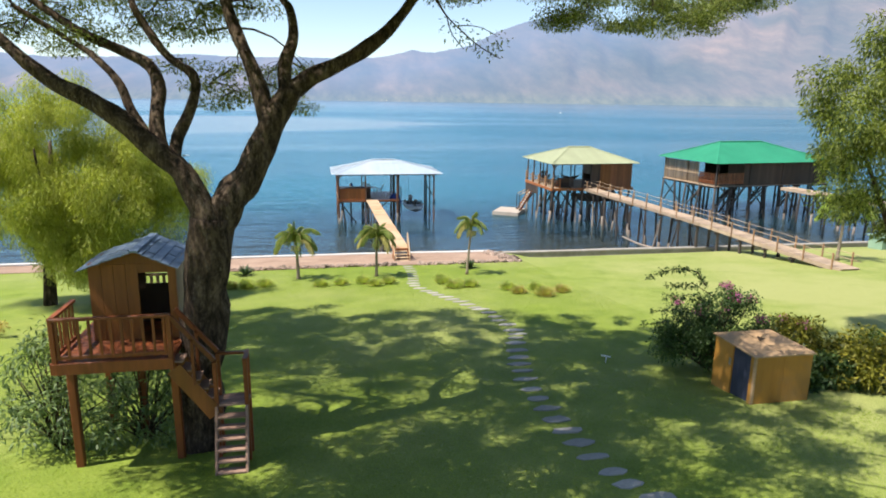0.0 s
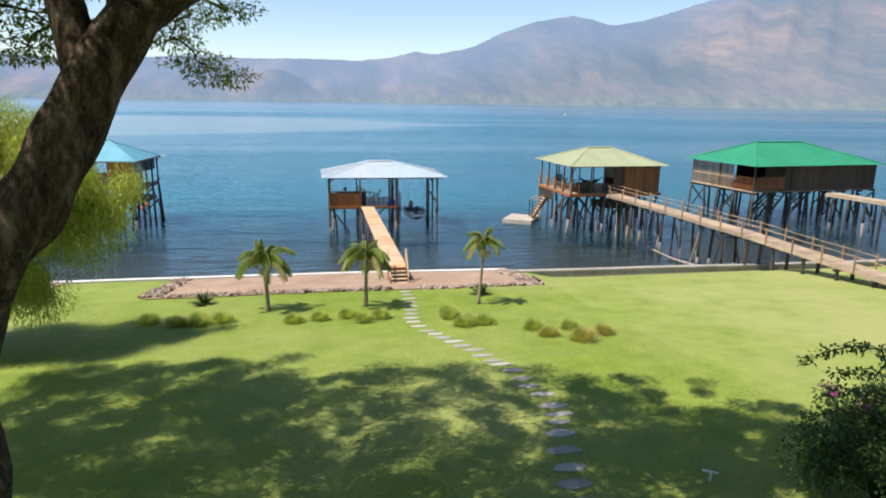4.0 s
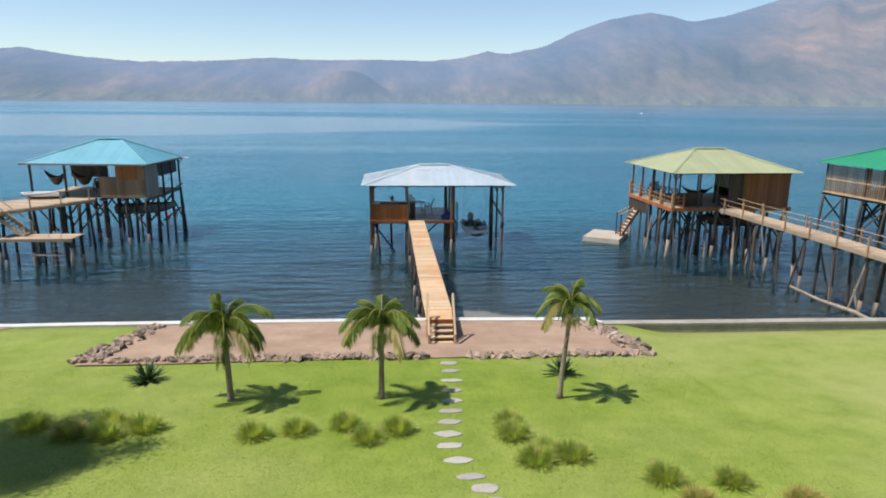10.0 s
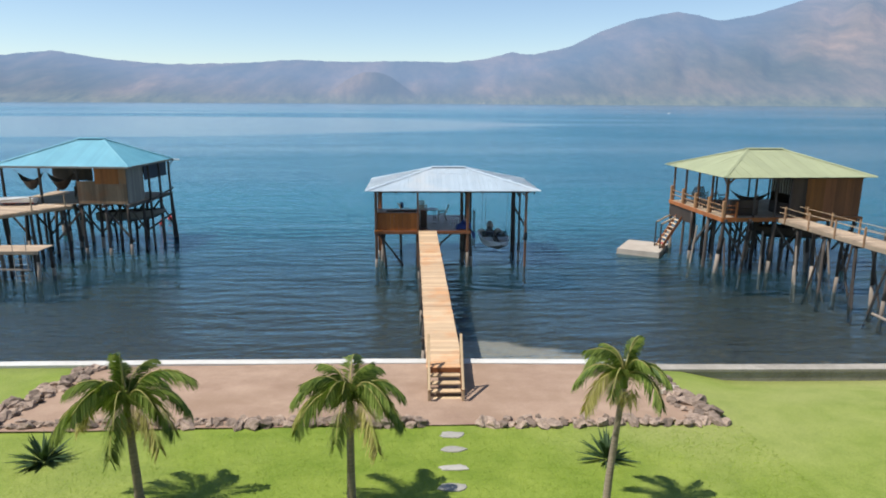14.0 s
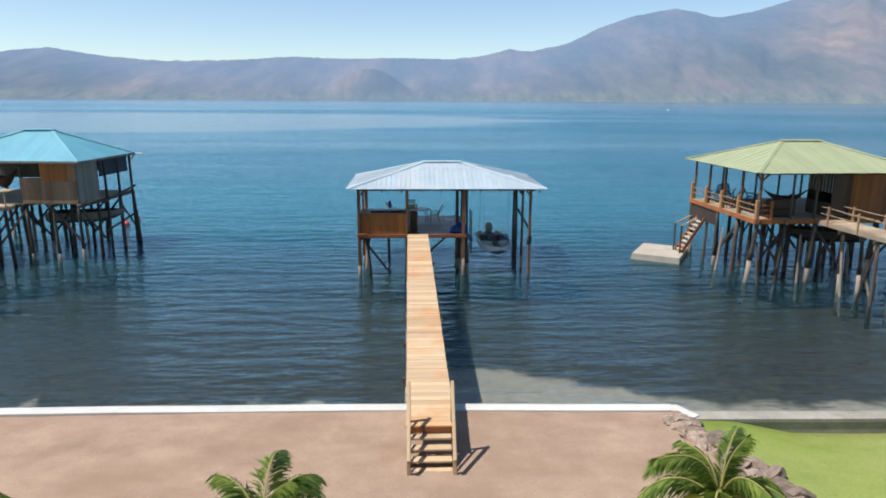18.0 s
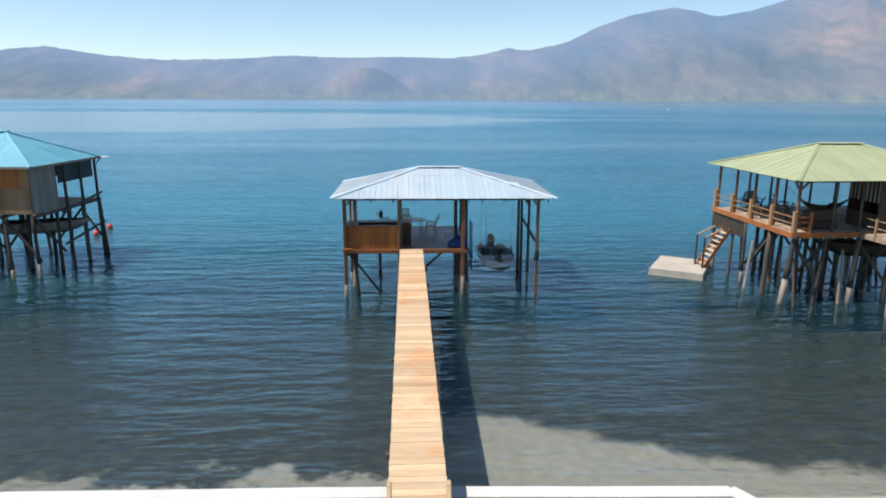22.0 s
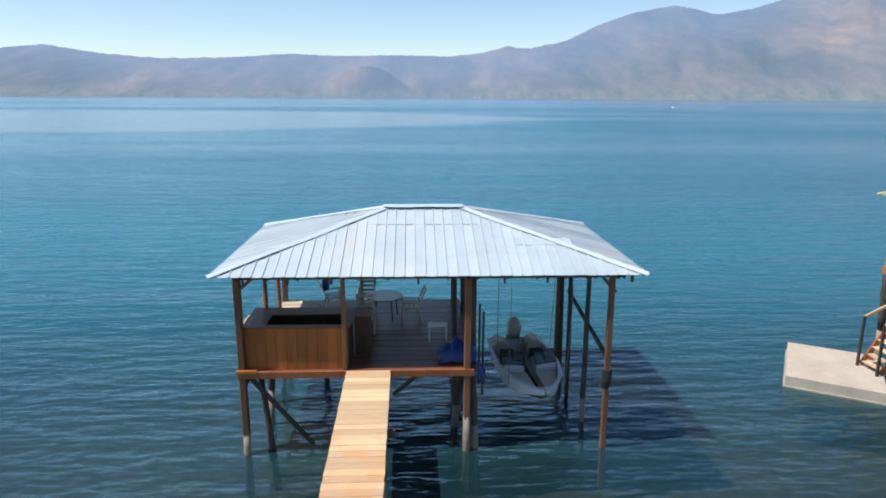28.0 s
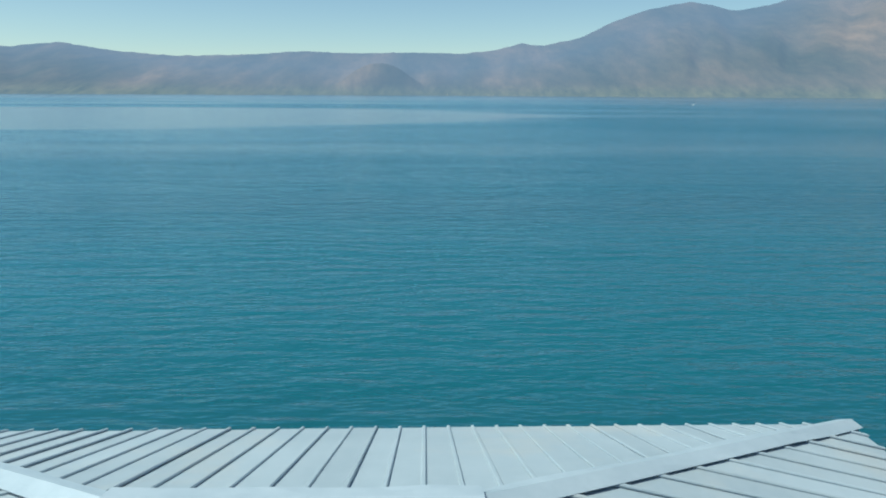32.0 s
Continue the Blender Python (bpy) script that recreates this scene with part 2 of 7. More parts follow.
def mountain_material():
    """Dry wooded slopes, with the haze of kilometres of air painted in as a blue glow."""
    m, n, l, p = nodes("far slopes")
    c = n.new("ShaderNodeTexCoord").outputs["Object"]
    a = noise_tex(n, l, c, 0.003, 8.0, 0.6, (1.0, 0.22, 0.6))
    b = noise_tex(n, l, c, 0.026, 8.0, 0.75, (1.0, 0.25, 0.8))
    col = ramp(n, l, a, [(0.36, (0.06, 0.07, 0.045)), (0.5, (0.13, 0.11, 0.072)), (0.66, (0.27, 0.185, 0.122))])
    col = blend(n, l, 0.48, col, ramp(n, l, b, [(0.3, (0.34, 0.4, 0.4)), (0.7, (1.5, 1.4, 1.28))]), "MULTIPLY")
    sep = n.new("ShaderNodeSeparateXYZ")
    l.new(c, sep.inputs["Vector"])
    low = n.new("ShaderNodeMapRange")
    low.inputs["From Min"].default_value, low.inputs["From Max"].default_value = 10.0, 60.0
    low.inputs["To Min"].default_value, low.inputs["To Max"].default_value = 0.75, 0.0
    l.new(sep.outputs["Z"], low.inputs["Value"])
    col = blend(n, l, low.outputs["Result"], col, ramp(n, l, b, [(0.35, (0.03, 0.06, 0.025)), (0.65, (0.2, 0.2, 0.09))]))
    d = n.new("ShaderNodeBsdfDiffuse")
    l.new(col, d.inputs["Color"])
    # distance haze: a flat blue emission, mixed in more strongly farther away
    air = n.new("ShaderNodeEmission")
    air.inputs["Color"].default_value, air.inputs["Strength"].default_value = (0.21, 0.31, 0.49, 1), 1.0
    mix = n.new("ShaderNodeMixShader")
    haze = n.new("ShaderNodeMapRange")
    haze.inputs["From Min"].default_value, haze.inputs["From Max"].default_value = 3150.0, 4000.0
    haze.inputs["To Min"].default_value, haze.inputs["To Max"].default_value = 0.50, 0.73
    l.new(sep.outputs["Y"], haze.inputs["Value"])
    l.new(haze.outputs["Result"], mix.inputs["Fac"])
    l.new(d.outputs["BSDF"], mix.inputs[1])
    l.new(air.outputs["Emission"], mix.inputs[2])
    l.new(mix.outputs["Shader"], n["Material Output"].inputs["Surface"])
    return m


GRAIN_X, GRAIN_Y, GRAIN_Z = (0.12, 1.0, 1.0), (1.0, 0.12, 1.0), (1.0, 1.0, 0.12)
M_LAWN, M_BED, M_WATER, M_FAR = lawn_material(), bed_material(), water_material(), mountain_material()
M_SAND = surface("packed sand", (0.215, 0.138, 0.098), (0.385, 0.275, 0.20), 0.7, 25, 0.95, relief=0.7, vary=0, stain=(0.24, 0.16, 0.11), spec=0.2)
M_CAP = surface("whitewashed concrete", (0.40, 0.385, 0.36), (0.55, 0.535, 0.505), 1.2, 18, 0.85, relief=0.3, vary=0.04, stain=(0.45, 0.43, 0.39))
M_CONC = surface("weathered concrete", (0.20, 0.18, 0.15), (0.36, 0.33, 0.285), 1.2, 14, 0.9, relief=0.6, vary=0.06, stain=(0.16, 0.14, 0.12))
M_ROCK = surface("border rock", (0.12, 0.085, 0.062), (0.34, 0.255, 0.20), 2.2, 16, 0.9, relief=0.8, vary=0.45)
M_STONE = surface("stepping stone", (0.22, 0.205, 0.18), (0.38, 0.36, 0.32), 2.0, 20, 0.9, relief=0.6, vary=0.2, stain=(0.25, 0.22, 0.17))
M_ZINC = surface("galvanised roof sheet", (0.285, 0.345, 0.395), (0.37, 0.43, 0.48), 0.8, 9, 0.5, metal=0.0, relief=0.06, vary=0.05, stain=(0.40, 0.41, 0.41), spec=0.45)
M_ZINC_CAP = surface("galvanised flashing", (0.32, 0.385, 0.445), (0.41, 0.475, 0.535), 1.5, 9, 0.45, metal=0.0, relief=0.1, vary=0.04)
M_SAGE = surface("pale green roof paint", (0.245, 0.265, 0.155), (0.315, 0.335, 0.195), 0.5, 8, 0.55, relief=0.06, vary=0.05)
M_GREEN = surface("green roof paint", (0.012, 0.17, 0.085), (0.028, 0.24, 0.125), 0.5, 8, 0.5, relief=0.06, vary=0.05)
M_TEAL = surface("turquoise roof paint", (0.085, 0.27, 0.35), (0.14, 0.35, 0.43), 0.5, 8, 0.5, relief=0.06, vary=0.05)
M_PLANK = surface("sunlit jetty board", (0.35, 0.225, 0.13), (0.55, 0.40, 0.25), 1.4, 22, 0.75, relief=0.35, stretch=GRAIN_X, vary=0.17, stain=(0.47, 0.22, 0.085))
M_RAMP = surface("grey gangway board", (0.27, 0.195, 0.13), (0.43, 0.325, 0.23), 1.4, 22, 0.8, relief=0.35, vary=0.2)
M_RED = surface("red-brown varnished timber", (0.13, 0.042, 0.015), (0.29, 0.10, 0.034), 1.5, 20, 0.5, relief=0.25, stretch=GRAIN_Z, vary=0.25)
M_ORANGE = surface("orange-stained board", (0.205, 0.055, 0.011), (0.42, 0.14, 0.028), 1.5, 20, 0.55, relief=0.25, stretch=GRAIN_Z, vary=0.22)
# the shade under the boathouse roof is put into this dark colour
M_DECK = surface("shade-toned deck board", (0.075, 0.027, 0.015), (0.185, 0.072, 0.04), 1.5, 20, 0.34, relief=0.25, stretch=GRAIN_X, vary=0.25)
M_PILE = surface("weathered pile", (0.028, 0.022, 0.019), (0.09, 0.07, 0.058), 2.0, 18, 0.85, relief=0.6, stretch=GRAIN_Z, vary=0.35)
M_PALEPILE = surface("bleached pile foot", (0.13, 0.10, 0.08), (0.33, 0.27, 0.215), 2.0, 18, 0.9, relief=0.5, stretch=GRAIN_Z, vary=0.2)
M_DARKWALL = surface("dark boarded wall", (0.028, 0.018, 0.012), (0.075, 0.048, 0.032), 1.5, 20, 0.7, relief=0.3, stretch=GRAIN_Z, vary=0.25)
M_TAN = surface("tan slat", (0.30, 0.20, 0.12), (0.52, 0.38, 0.25), 1.5, 20, 0.75, relief=0.3, stretch=GRAIN_Z, vary=0.2)
M_GREYWALL = surface("grey boarded wall", (0.15, 0.135, 0.12), (0.26, 0.235, 0.205), 1.5, 20, 0.8, relief=0.3, stretch=GRAIN_Z, vary=0.15)
M_NEWWOOD = surface("new pale timber", (0.38, 0.26, 0.15), (0.56, 0.41, 0.25), 1.5, 20, 0.7, relief=0.25, stretch=GRAIN_Y, vary=0.15)
M_RAFT = surface("pale raft concrete", (0.29, 0.245, 0.20), (0.42, 0.365, 0.305), 1.2, 14, 0.85, relief=0.3, vary=0)
M_YELLOW = surface("ochre painted board", (0.33, 0.14, 0.018), (0.46, 0.22, 0.036), 1.2, 14, 0.65, relief=0.3, stretch=GRAIN_Z, vary=0.1, stain=(0.26, 0.15, 0.05))
M_BOXTOP = surface("weathered plywood lid", (0.28, 0.17, 0.08), (0.46, 0.30, 0.16), 1.6, 14, 0.8, relief=0.4, vary=0.08, stain=(0.19, 0.12, 0.07))
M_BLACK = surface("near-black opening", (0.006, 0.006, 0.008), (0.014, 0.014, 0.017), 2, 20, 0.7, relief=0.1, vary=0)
M_BLUEDOOR = surface("dark blue plank", (0.018, 0.022, 0.04), (0.04, 0.048, 0.078), 2, 20, 0.7, relief=0.3, stretch=GRAIN_Z, vary=0.1)
M_WHITE = surface("white plastic", (0.68, 0.68, 0.66), (0.8, 0.8, 0.78), 3, 30, 0.4, relief=0.05, vary=0.05)
M_BEIGE = surface("beige resin", (0.40, 0.34, 0.26), (0.54, 0.47, 0.37), 3, 30, 0.5, relief=0.1, vary=0.12)
M_STEEL = surface("grey steel", (0.22, 0.22, 0.22), (0.36, 0.36, 0.36), 3, 30, 0.4, metal=0.8, relief=0.1, vary=0.1)
M_COWL = surface("grey motor cowl", (0.24, 0.23, 0.21), (0.36, 0.345, 0.32), 3, 30, 0.45, relief=0.05, vary=0)
M_HULL = surface("white gelcoat", (0.46, 0.48, 0.5), (0.6, 0.62, 0.64), 2, 20, 0.3, relief=0.03, vary=0)
M_HULLDARK = surface("grey boat bottom", (0.07, 0.075, 0.08), (0.14, 0.145, 0.15), 2, 20, 0.5, relief=0.1, vary=0)
M_BOATIN = surface("beige boat liner", (0.42, 0.37, 0.30), (0.55, 0.50, 0.42), 2, 20, 0.5, relief=0.1, vary=0.1)
M_PANE = bpy.data.materials.new("tinted acrylic")
M_PANE.use_nodes = True
M_PANE.node_tree.nodes["Principled BSDF"].inputs["Base Color"].default_value = (0.35, 0.4, 0.42, 1)
M_PANE.node_tree.nodes["Principled BSDF"].inputs["Transmission Weight"].default_value = 0.9
M_PANE.node_tree.nodes["Principled BSDF"].inputs["Roughness"].default_value = 0.08
M_TARP = surface("blue tarpaulin", (0.008, 0.022, 0.11), (0.022, 0.055, 0.22), 2, 12, 0.45, relief=0.4, vary=0)
M_REDPLASTIC = surface("red plastic", (0.45, 0.03, 0.03), (0.62, 0.07, 0.06), 2, 20, 0.4, relief=0.05, vary=0.1)
M_ROPE = surface("grey rope", (0.12, 0.11, 0.10), (0.22, 0.2, 0.18), 8, 60, 0.9, relief=0.3, vary=0)
def bark_material():
    """Dark fissured bark with paler plates and lichen flecks."""
    m, n, l, p = nodes("fissured bark")
    c = n.new("ShaderNodeTexCoord").outputs["Object"]
    plates = noise_tex(n, l, c, 7.0, 6.0, 0.7, (1.0, 1.0, 0.35))
    grain = noise_tex(n, l, c, 30.0, 5.0, 0.7, (1.0, 1.0, 0.45))
    patch = noise_tex(n, l, c, 1.6, 4.0, 0.6)
    col = ramp(n, l, plates, [(0.34, (0.012, 0.009, 0.007)), (0.5, (0.06, 0.042, 0.029)), (0.66, (0.15, 0.112, 0.08))])
    col = blend(n, l, 0.6, col, ramp(n, l, grain, [(0.3, (0.3, 0.3, 0.3)), (0.7, (1.6, 1.55, 1.5))]), "MULTIPLY")
    fleck = maths(n, l, "MULTIPLY", map_range(n, l, grain, 0.56, 0.66, 0.0, 0.8), map_range(n, l, patch, 0.45, 0.65, 0.0, 1.0))
    l.new(blend(n, l, fleck, col, (0.24, 0.215, 0.17)), p.inputs["Base Color"])
    p.inputs["Roughness"].default_value, p.inputs["Specular IOR Level"].default_value = 0.95, 0.12
    h = maths(n, l, "ADD", maths(n, l, "MULTIPLY", plates, 1.0), maths(n, l, "MULTIPLY", grain, 0.3))
    bump(n, l, p, h, 1.0, 0.07)
    return m


M_BARK = bark_material()
M_PALMBARK = surface("ringed palm bark", (0.16, 0.125, 0.09), (0.33, 0.27, 0.2), 3, 12, 0.95, relief=0.8, stretch=(0.5, 0.5, 3.0), vary=0.1, spec=0.15)
M_TREELEAF = leafy("fine tree leaf", (0.055, 0.09, 0.018), (0.23, 0.265, 0.065), 1.2, 0.36)
M_WILLOW = leafy("light feathery leaf", (0.19, 0.25, 0.03), (0.54, 0.55, 0.12), 0.6, 0.52)
M_DARKLEAF = leafy("dark evergreen leaf", (0.02, 0.05, 0.01), (0.30, 0.34, 0.07), 0.6, 0.45)
M_PALMLEAF = leafy("palm leaflet", (0.045, 0.095, 0.014), (0.27, 0.33, 0.075), 1.5, 0.28, 0.38)
M_PALMDRY = leafy("yellowing palm leaflet", (0.26, 0.24, 0.07), (0.5, 0.45, 0.16), 1.5, 0.3, 0.5)
M_CLUMP = leafy("clump grass blade", (0.26, 0.36, 0.06), (0.52, 0.60, 0.18), 2.0, 0.62)
M_CLUMPDRY = leafy("dry clump grass blade", (0.38, 0.29, 0.1), (0.6, 0.48, 0.2), 2.0, 0.5)
M_AGAVE = leafy("agave leaf", (0.02, 0.045, 0.018), (0.06, 0.1, 0.04), 2.0, 0.15)
M_BUSH = leafy("shrub leaf", (0.025, 0.06, 0.016), (0.10, 0.16, 0.045), 1.0, 0.4)
M_UNDER = leafy("pale shrub leaf", (0.05, 0.09, 0.035), (0.24, 0.32, 0.13), 1.0, 0.4)
M_CROTON = leafy("yellow-green shrub leaf", (0.02, 0.045, 0.008), (0.30, 0.27, 0.03), 2.2, 0.35)
M_FLOWER = leafy("magenta bract", (0.32, 0.05, 0.19), (0.58, 0.15, 0.37), 1.0)
# paler board colour, painted for where the sun reaches under the roof
M_SUNLIT = surface("sunlit-toned board", (0.30, 0.23, 0.16), (0.50, 0.40, 0.29), 1.5, 20, 0.75, relief=0.25, stretch=GRAIN_X, vary=0.15)
M_SLEEVE = surface("tan post sleeve", (0.22, 0.11, 0.05), (0.42, 0.23, 0.11), 1.5, 20, 0.7, relief=0.3, stretch=GRAIN_Z, vary=0.2)
M_WORNTAN = surface("worn tan board", (0.15, 0.095, 0.055), (0.33, 0.21, 0.125), 1.5, 20, 0.8, relief=0.3, stretch=GRAIN_Z, vary=0.2, stain=(0.30, 0.13, 0.05))
M_SLING = surface("brown hammock cloth", (0.05, 0.034, 0.026), (0.12, 0.085, 0.065), 4, 30, 0.9, relief=0.4, vary=0.2)
M_WORNPOST = surface("worn rail post", (0.19, 0.10, 0.05), (0.37, 0.22, 0.12), 1.5, 20, 0.75, relief=0.3, stretch=GRAIN_Z, vary=0.25)
M_POST = surface("dark weathered post", (0.075, 0.034, 0.018), (0.21, 0.095, 0.045), 1.5, 20, 0.65, relief=0.35, stretch=GRAIN_Z, vary=0.3)
M_BLADE = leafy("lawn blade", (0.14, 0.21, 0.018), (0.26, 0.34, 0.038), 0.3, 0.4)
M_CEDAR = surface("dark red tree house timber", (0.075, 0.019, 0.006), (0.24, 0.064, 0.016), 1.5, 20, 0.5, relief=0.3, stretch=GRAIN_Z, vary=0.25)
M_CABIN = surface("brown cabin board", (0.13, 0.043, 0.008), (0.27, 0.098, 0.019), 1.5, 20, 0.6, relief=0.3, stretch=GRAIN_Z, vary=0.15)
M_TREAD = surface("worn stair tread", (0.19, 0.11, 0.075), (0.33, 0.21, 0.15), 1.5, 20, 0.75, relief=0.3, stretch=GRAIN_X, vary=0.15)

# ---- building blocks ----


class Geo:
    """Collects corners and faces, in the frame m."""

    def __init__(self, m=None):
        self.v, self.f, self.m = [], [], m

    def add(self, verts, faces):
        k = len(self.v)
        for p in verts:
            p = Vector(p)
            self.v.append(self.m @ p if self.m else p)
        self.f += [[k + i for i in face] for face in faces]
        return self

    def beam(self, p, q, w, h, chamfer=0.12):
        """A straight timber from p to q, w wide and h high, its long edges broken."""
        p, q = Vector(p), Vector(q)
        d = (q - p).normalized()
        side = d.cross(Vector((0, 0, 1)))
        side = side.normalized() if side.length > 0.05 else Vector((1, 0, 0))
        up = side.cross(d)
        c = chamfer * min(w, h)
        ring = [(-w / 2 + c, -h / 2), (w / 2 - c, -h / 2), (w / 2, -h / 2 + c), (w / 2, h / 2 - c), (w / 2 - c, h / 2), (-w / 2 + c, h / 2), (-w / 2, h / 2 - c), (-w / 2, -h / 2 + c)]
        vs = [e + side * a + up * b for e in (p, q) for a, b in ring]
        return self.add(vs, [[i, (i + 1) % 8, 8 + (i + 1) % 8, 8 + i] for i in range(8)] + [list(range(7, -1, -1)), list(range(8, 16))])

    def box(self, x0, x1, y0, y1, z0, z1, chamfer=0.06):
        if abs(x1 - x0) >= abs(y1 - y0):
            return self.beam((x0, (y0 + y1) / 2, (z0 + z1) / 2), (x1, (y0 + y1) / 2, (z0 + z1) / 2), abs(y1 - y0), z1 - z0, chamfer)
        return self.beam(((x0 + x1) / 2, y0, (z0 + z1) / 2), ((x0 + x1) / 2, y1, (z0 + z1) / 2), abs(x1 - x0), z1 - z0, chamfer)

    def tube(self, pts, radii, n=8, wobble=0.0):
        pts = [Vector(p) for p in pts]
        vs = []
        a = None
        for i, p in enumerate(pts):
            d = (pts[min(i + 1, len(pts) - 1)] - pts[max(i - 1, 0)]).normalized()
            if a is None:
                a = d.orthogonal().normalized()
            a = (a - d * a.dot(d)).normalized()
            b = d.cross(a)
            for k in range(n):
                t = 2 * math.pi * k / n
                r = radii[i] * (1 + wobble * noise.noise(Vector((p.x * 1.7 + math.cos(t), p.y * 1.7 + math.sin(t), p.z * 1.7))))
                vs.append(p + (a * math.cos(t) + b * math.sin(t)) * r)
        fs = [[i * n + k, i * n + (k + 1) % n, (i + 1) * n + (k + 1) % n, (i + 1) * n + k] for i in range(len(pts) - 1) for k in range(n)]
        last = (len(pts) - 1) * n
        return self.add(vs, fs + [list(range(n - 1, -1, -1)), list(range(last, last + n))])

    def plate(self, pts, thick):
        """A flat sheet with these upper corners."""
        pts = [Vector(p) for p in pts]
        nrm = sum(((pts[i] - pts[0]).cross(pts[i + 1] - pts[0]) for i in range(1, len(pts) - 1)), Vector())
        nrm = nrm.normalized() * thick
        n = len(pts)
        return self.add(pts + [p - nrm for p in pts], [list(range(n)), list(range(2 * n - 1, n - 1, -1))] + [[i, n + i, n + (i + 1) % n, (i + 1) % n] for i in range(n)])

    def lump(self, c, r, seed=0, rough=0.25, n=2):
        bm = bmesh.new()
        bmesh.ops.create_icosphere(bm, subdivisions=n, radius=1.0)
        vs = []
        for v in bm.verts:
            k = 1 + rough * (noise.noise(v.co * 1.3 + Vector((seed * 7.1, seed * 3.3, 0))) * 1.6)
            vs.append(Vector(c) + Vector((v.co.x * r[0], v.co.y * r[1], v.co.z * r[2])) * k)
        fs = [[v.index for v in f.verts] for f in bm.faces]
        bm.free()
        return self.add(vs, fs)


def top(ob):
    while ob.parent:
        ob = ob.parent
    return ob


def mesh_of(name, geo, material, origin=(0, 0, 0), smooth=False, fix=True):
    me = bpy.data.meshes.new(name)
    o = Vector(origin)
    me.from_pydata([v - o for v in geo.v], [], geo.f)
    me.materials.append(material)
    if fix:
        bm = bmesh.new()
        bm.from_mesh(me)
        bmesh.ops.recalc_face_normals(bm, faces=bm.faces)
        bm.to_mesh(me)
        bm.free()
    if smooth:
        me.polygons.foreach_set("use_smooth", [True] * len(me.polygons))
    me.update()
    return me


def thing(name, at, label, category, group="", kind=""):
    ob = new(name)
    ob.location, ob.empty_display_size = at, 0.2
    return tagged(ob, label, category, group, kind)


def part(name, geo, material, parent, label="", smooth=False, fix=True):
    """One mesh under a thing or a part; the geometry is given in the world."""
    ob = new(name, mesh_of(name, geo, material, top(parent).location, smooth, fix))
    ob.parent = parent
    return tagged(ob, label) if label else ob


def solid(name, geo, material, label, category, group="", kind="", smooth=False, at=(0, 0, 0), fix=True):
    ob = new(name, mesh_of(name, geo, material, at, smooth, fix))
    ob.location = at
    return tagged(ob, label, category, group, kind)


def arrays(name, v, faces_per, material):
    """A mesh from an array of corners, its faces taking faces_per corners each in turn."""
    me = bpy.data.meshes.new(name)
    v = np.asarray(v, dtype=np.float32).reshape(-1, 3)
    n = len(v) // faces_per
    me.vertices.add(len(v))
    me.vertices.foreach_set("co", v.ravel())
    me.loops.add(n * faces_per)
    me.loops.foreach_set("vertex_index", np.arange(n * faces_per, dtype=np.int32))
    me.polygons.add(n)
    me.polygons.foreach_set("loop_start", np.arange(0, n * faces_per, faces_per, dtype=np.int32))
    me.materials.append(material)
    me.update(calc_edges=True)
    return me


rng = np.random.default_rng(7)
rnd = random.Random(11)


def jig(a):
    return rnd.uniform(-a, a)


# ---- ground, water, distance ----


def shore(x):
    """The y of the lake wall."""
    if x < 0.1:
        return 43.05 - 0.001 * max(0.0, x + 19) ** 2
    return 42.27 - 0.025 * min(x, 20)


def height(x, y):
    z = 5.868 - 0.108 * y
    flat = 1.06 - 0.2 * min(1.0, max(0.0, (x - 1.2) / 2.0))
    z = max(z, flat)
    k = min(1.0, max(0.0, (y - 38.5) / 3.2))
    z -= 0.45 * min(1.0, max(0.0, (x - 1.2) / 2.0)) * k * k * (3 - 2 * k)      # the lawn dips towards the open wall
    z += 0.05 * noise.noise(Vector((x * 0.15, y * 0.15, 0)))
    return z


def build_ground():
    xs = sorted(set([-4900, -2500, -1000, -400, -150, -90] + [-60 + 1.5 * i for i in range(81)] + [90, 150, 400, 1000, 2500, 4900]))
    ys = sorted(set([-900, -300, -120, -60] + [-40 + 1.5 * i for i in range(55)] + [41.9 + 0.02, 46, 50, 56, 64, 75, 100, 160, 400, 1200, 3000, 4900]))
    v, f, mi = [], [], []
    edge = [i for i, y in enumerate(ys) if y <= 41.95][-1]
    for j, y in enumerate(ys):
        for x in xs:
            s = shore(x) + 0.1
            if j <= edge:
                yy = y if y < 38 else 38 + (y - 38) * (s - 38) / (ys[edge] - 38)
                z = height(x, yy)
            else:
                yy = s + 0.02 + (y - ys[edge + 1])
                d = yy - s
                z = -0.25 - 0.055 * d - 0.05 * max(0, d - 12) if d < 60 else -6.5
            v.append((x, yy, z))
    nx = len(xs)
    for j in range(len(ys) - 1):
        for i in range(nx - 1):
            f.append((j * nx + i, j * nx + i + 1, (j + 1) * nx + i + 1, (j + 1) * nx + i))
            mi.append(1 if j >= edge else 0)
    me = bpy.data.meshes.new("ground")
    me.from_pydata(v, [], f)
    me.materials.append(M_LAWN)
    me.materials.append(M_BED)
    me.polygons.foreach_set("material_index", mi)
    me.polygons.foreach_set("use_smooth", [True] * len(f))
    tagged(new("ground", me), "mown green lawn sloping down to the lake shore", "lawn", kind="structure")


build_ground()

g = Geo()
ys = [41.0, 80, 200, 800, 2000, 4990]
g.add([(x, y, 0) for y in ys for x in (-4900, -300, 0, 300, 4900)], [[j * 5 + i, j * 5 + i + 1, (j + 1) * 5 + i + 1, (j + 1) * 5 + i] for j in range(5) for i in range(4)])
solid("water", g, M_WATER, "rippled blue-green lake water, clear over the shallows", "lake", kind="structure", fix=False)

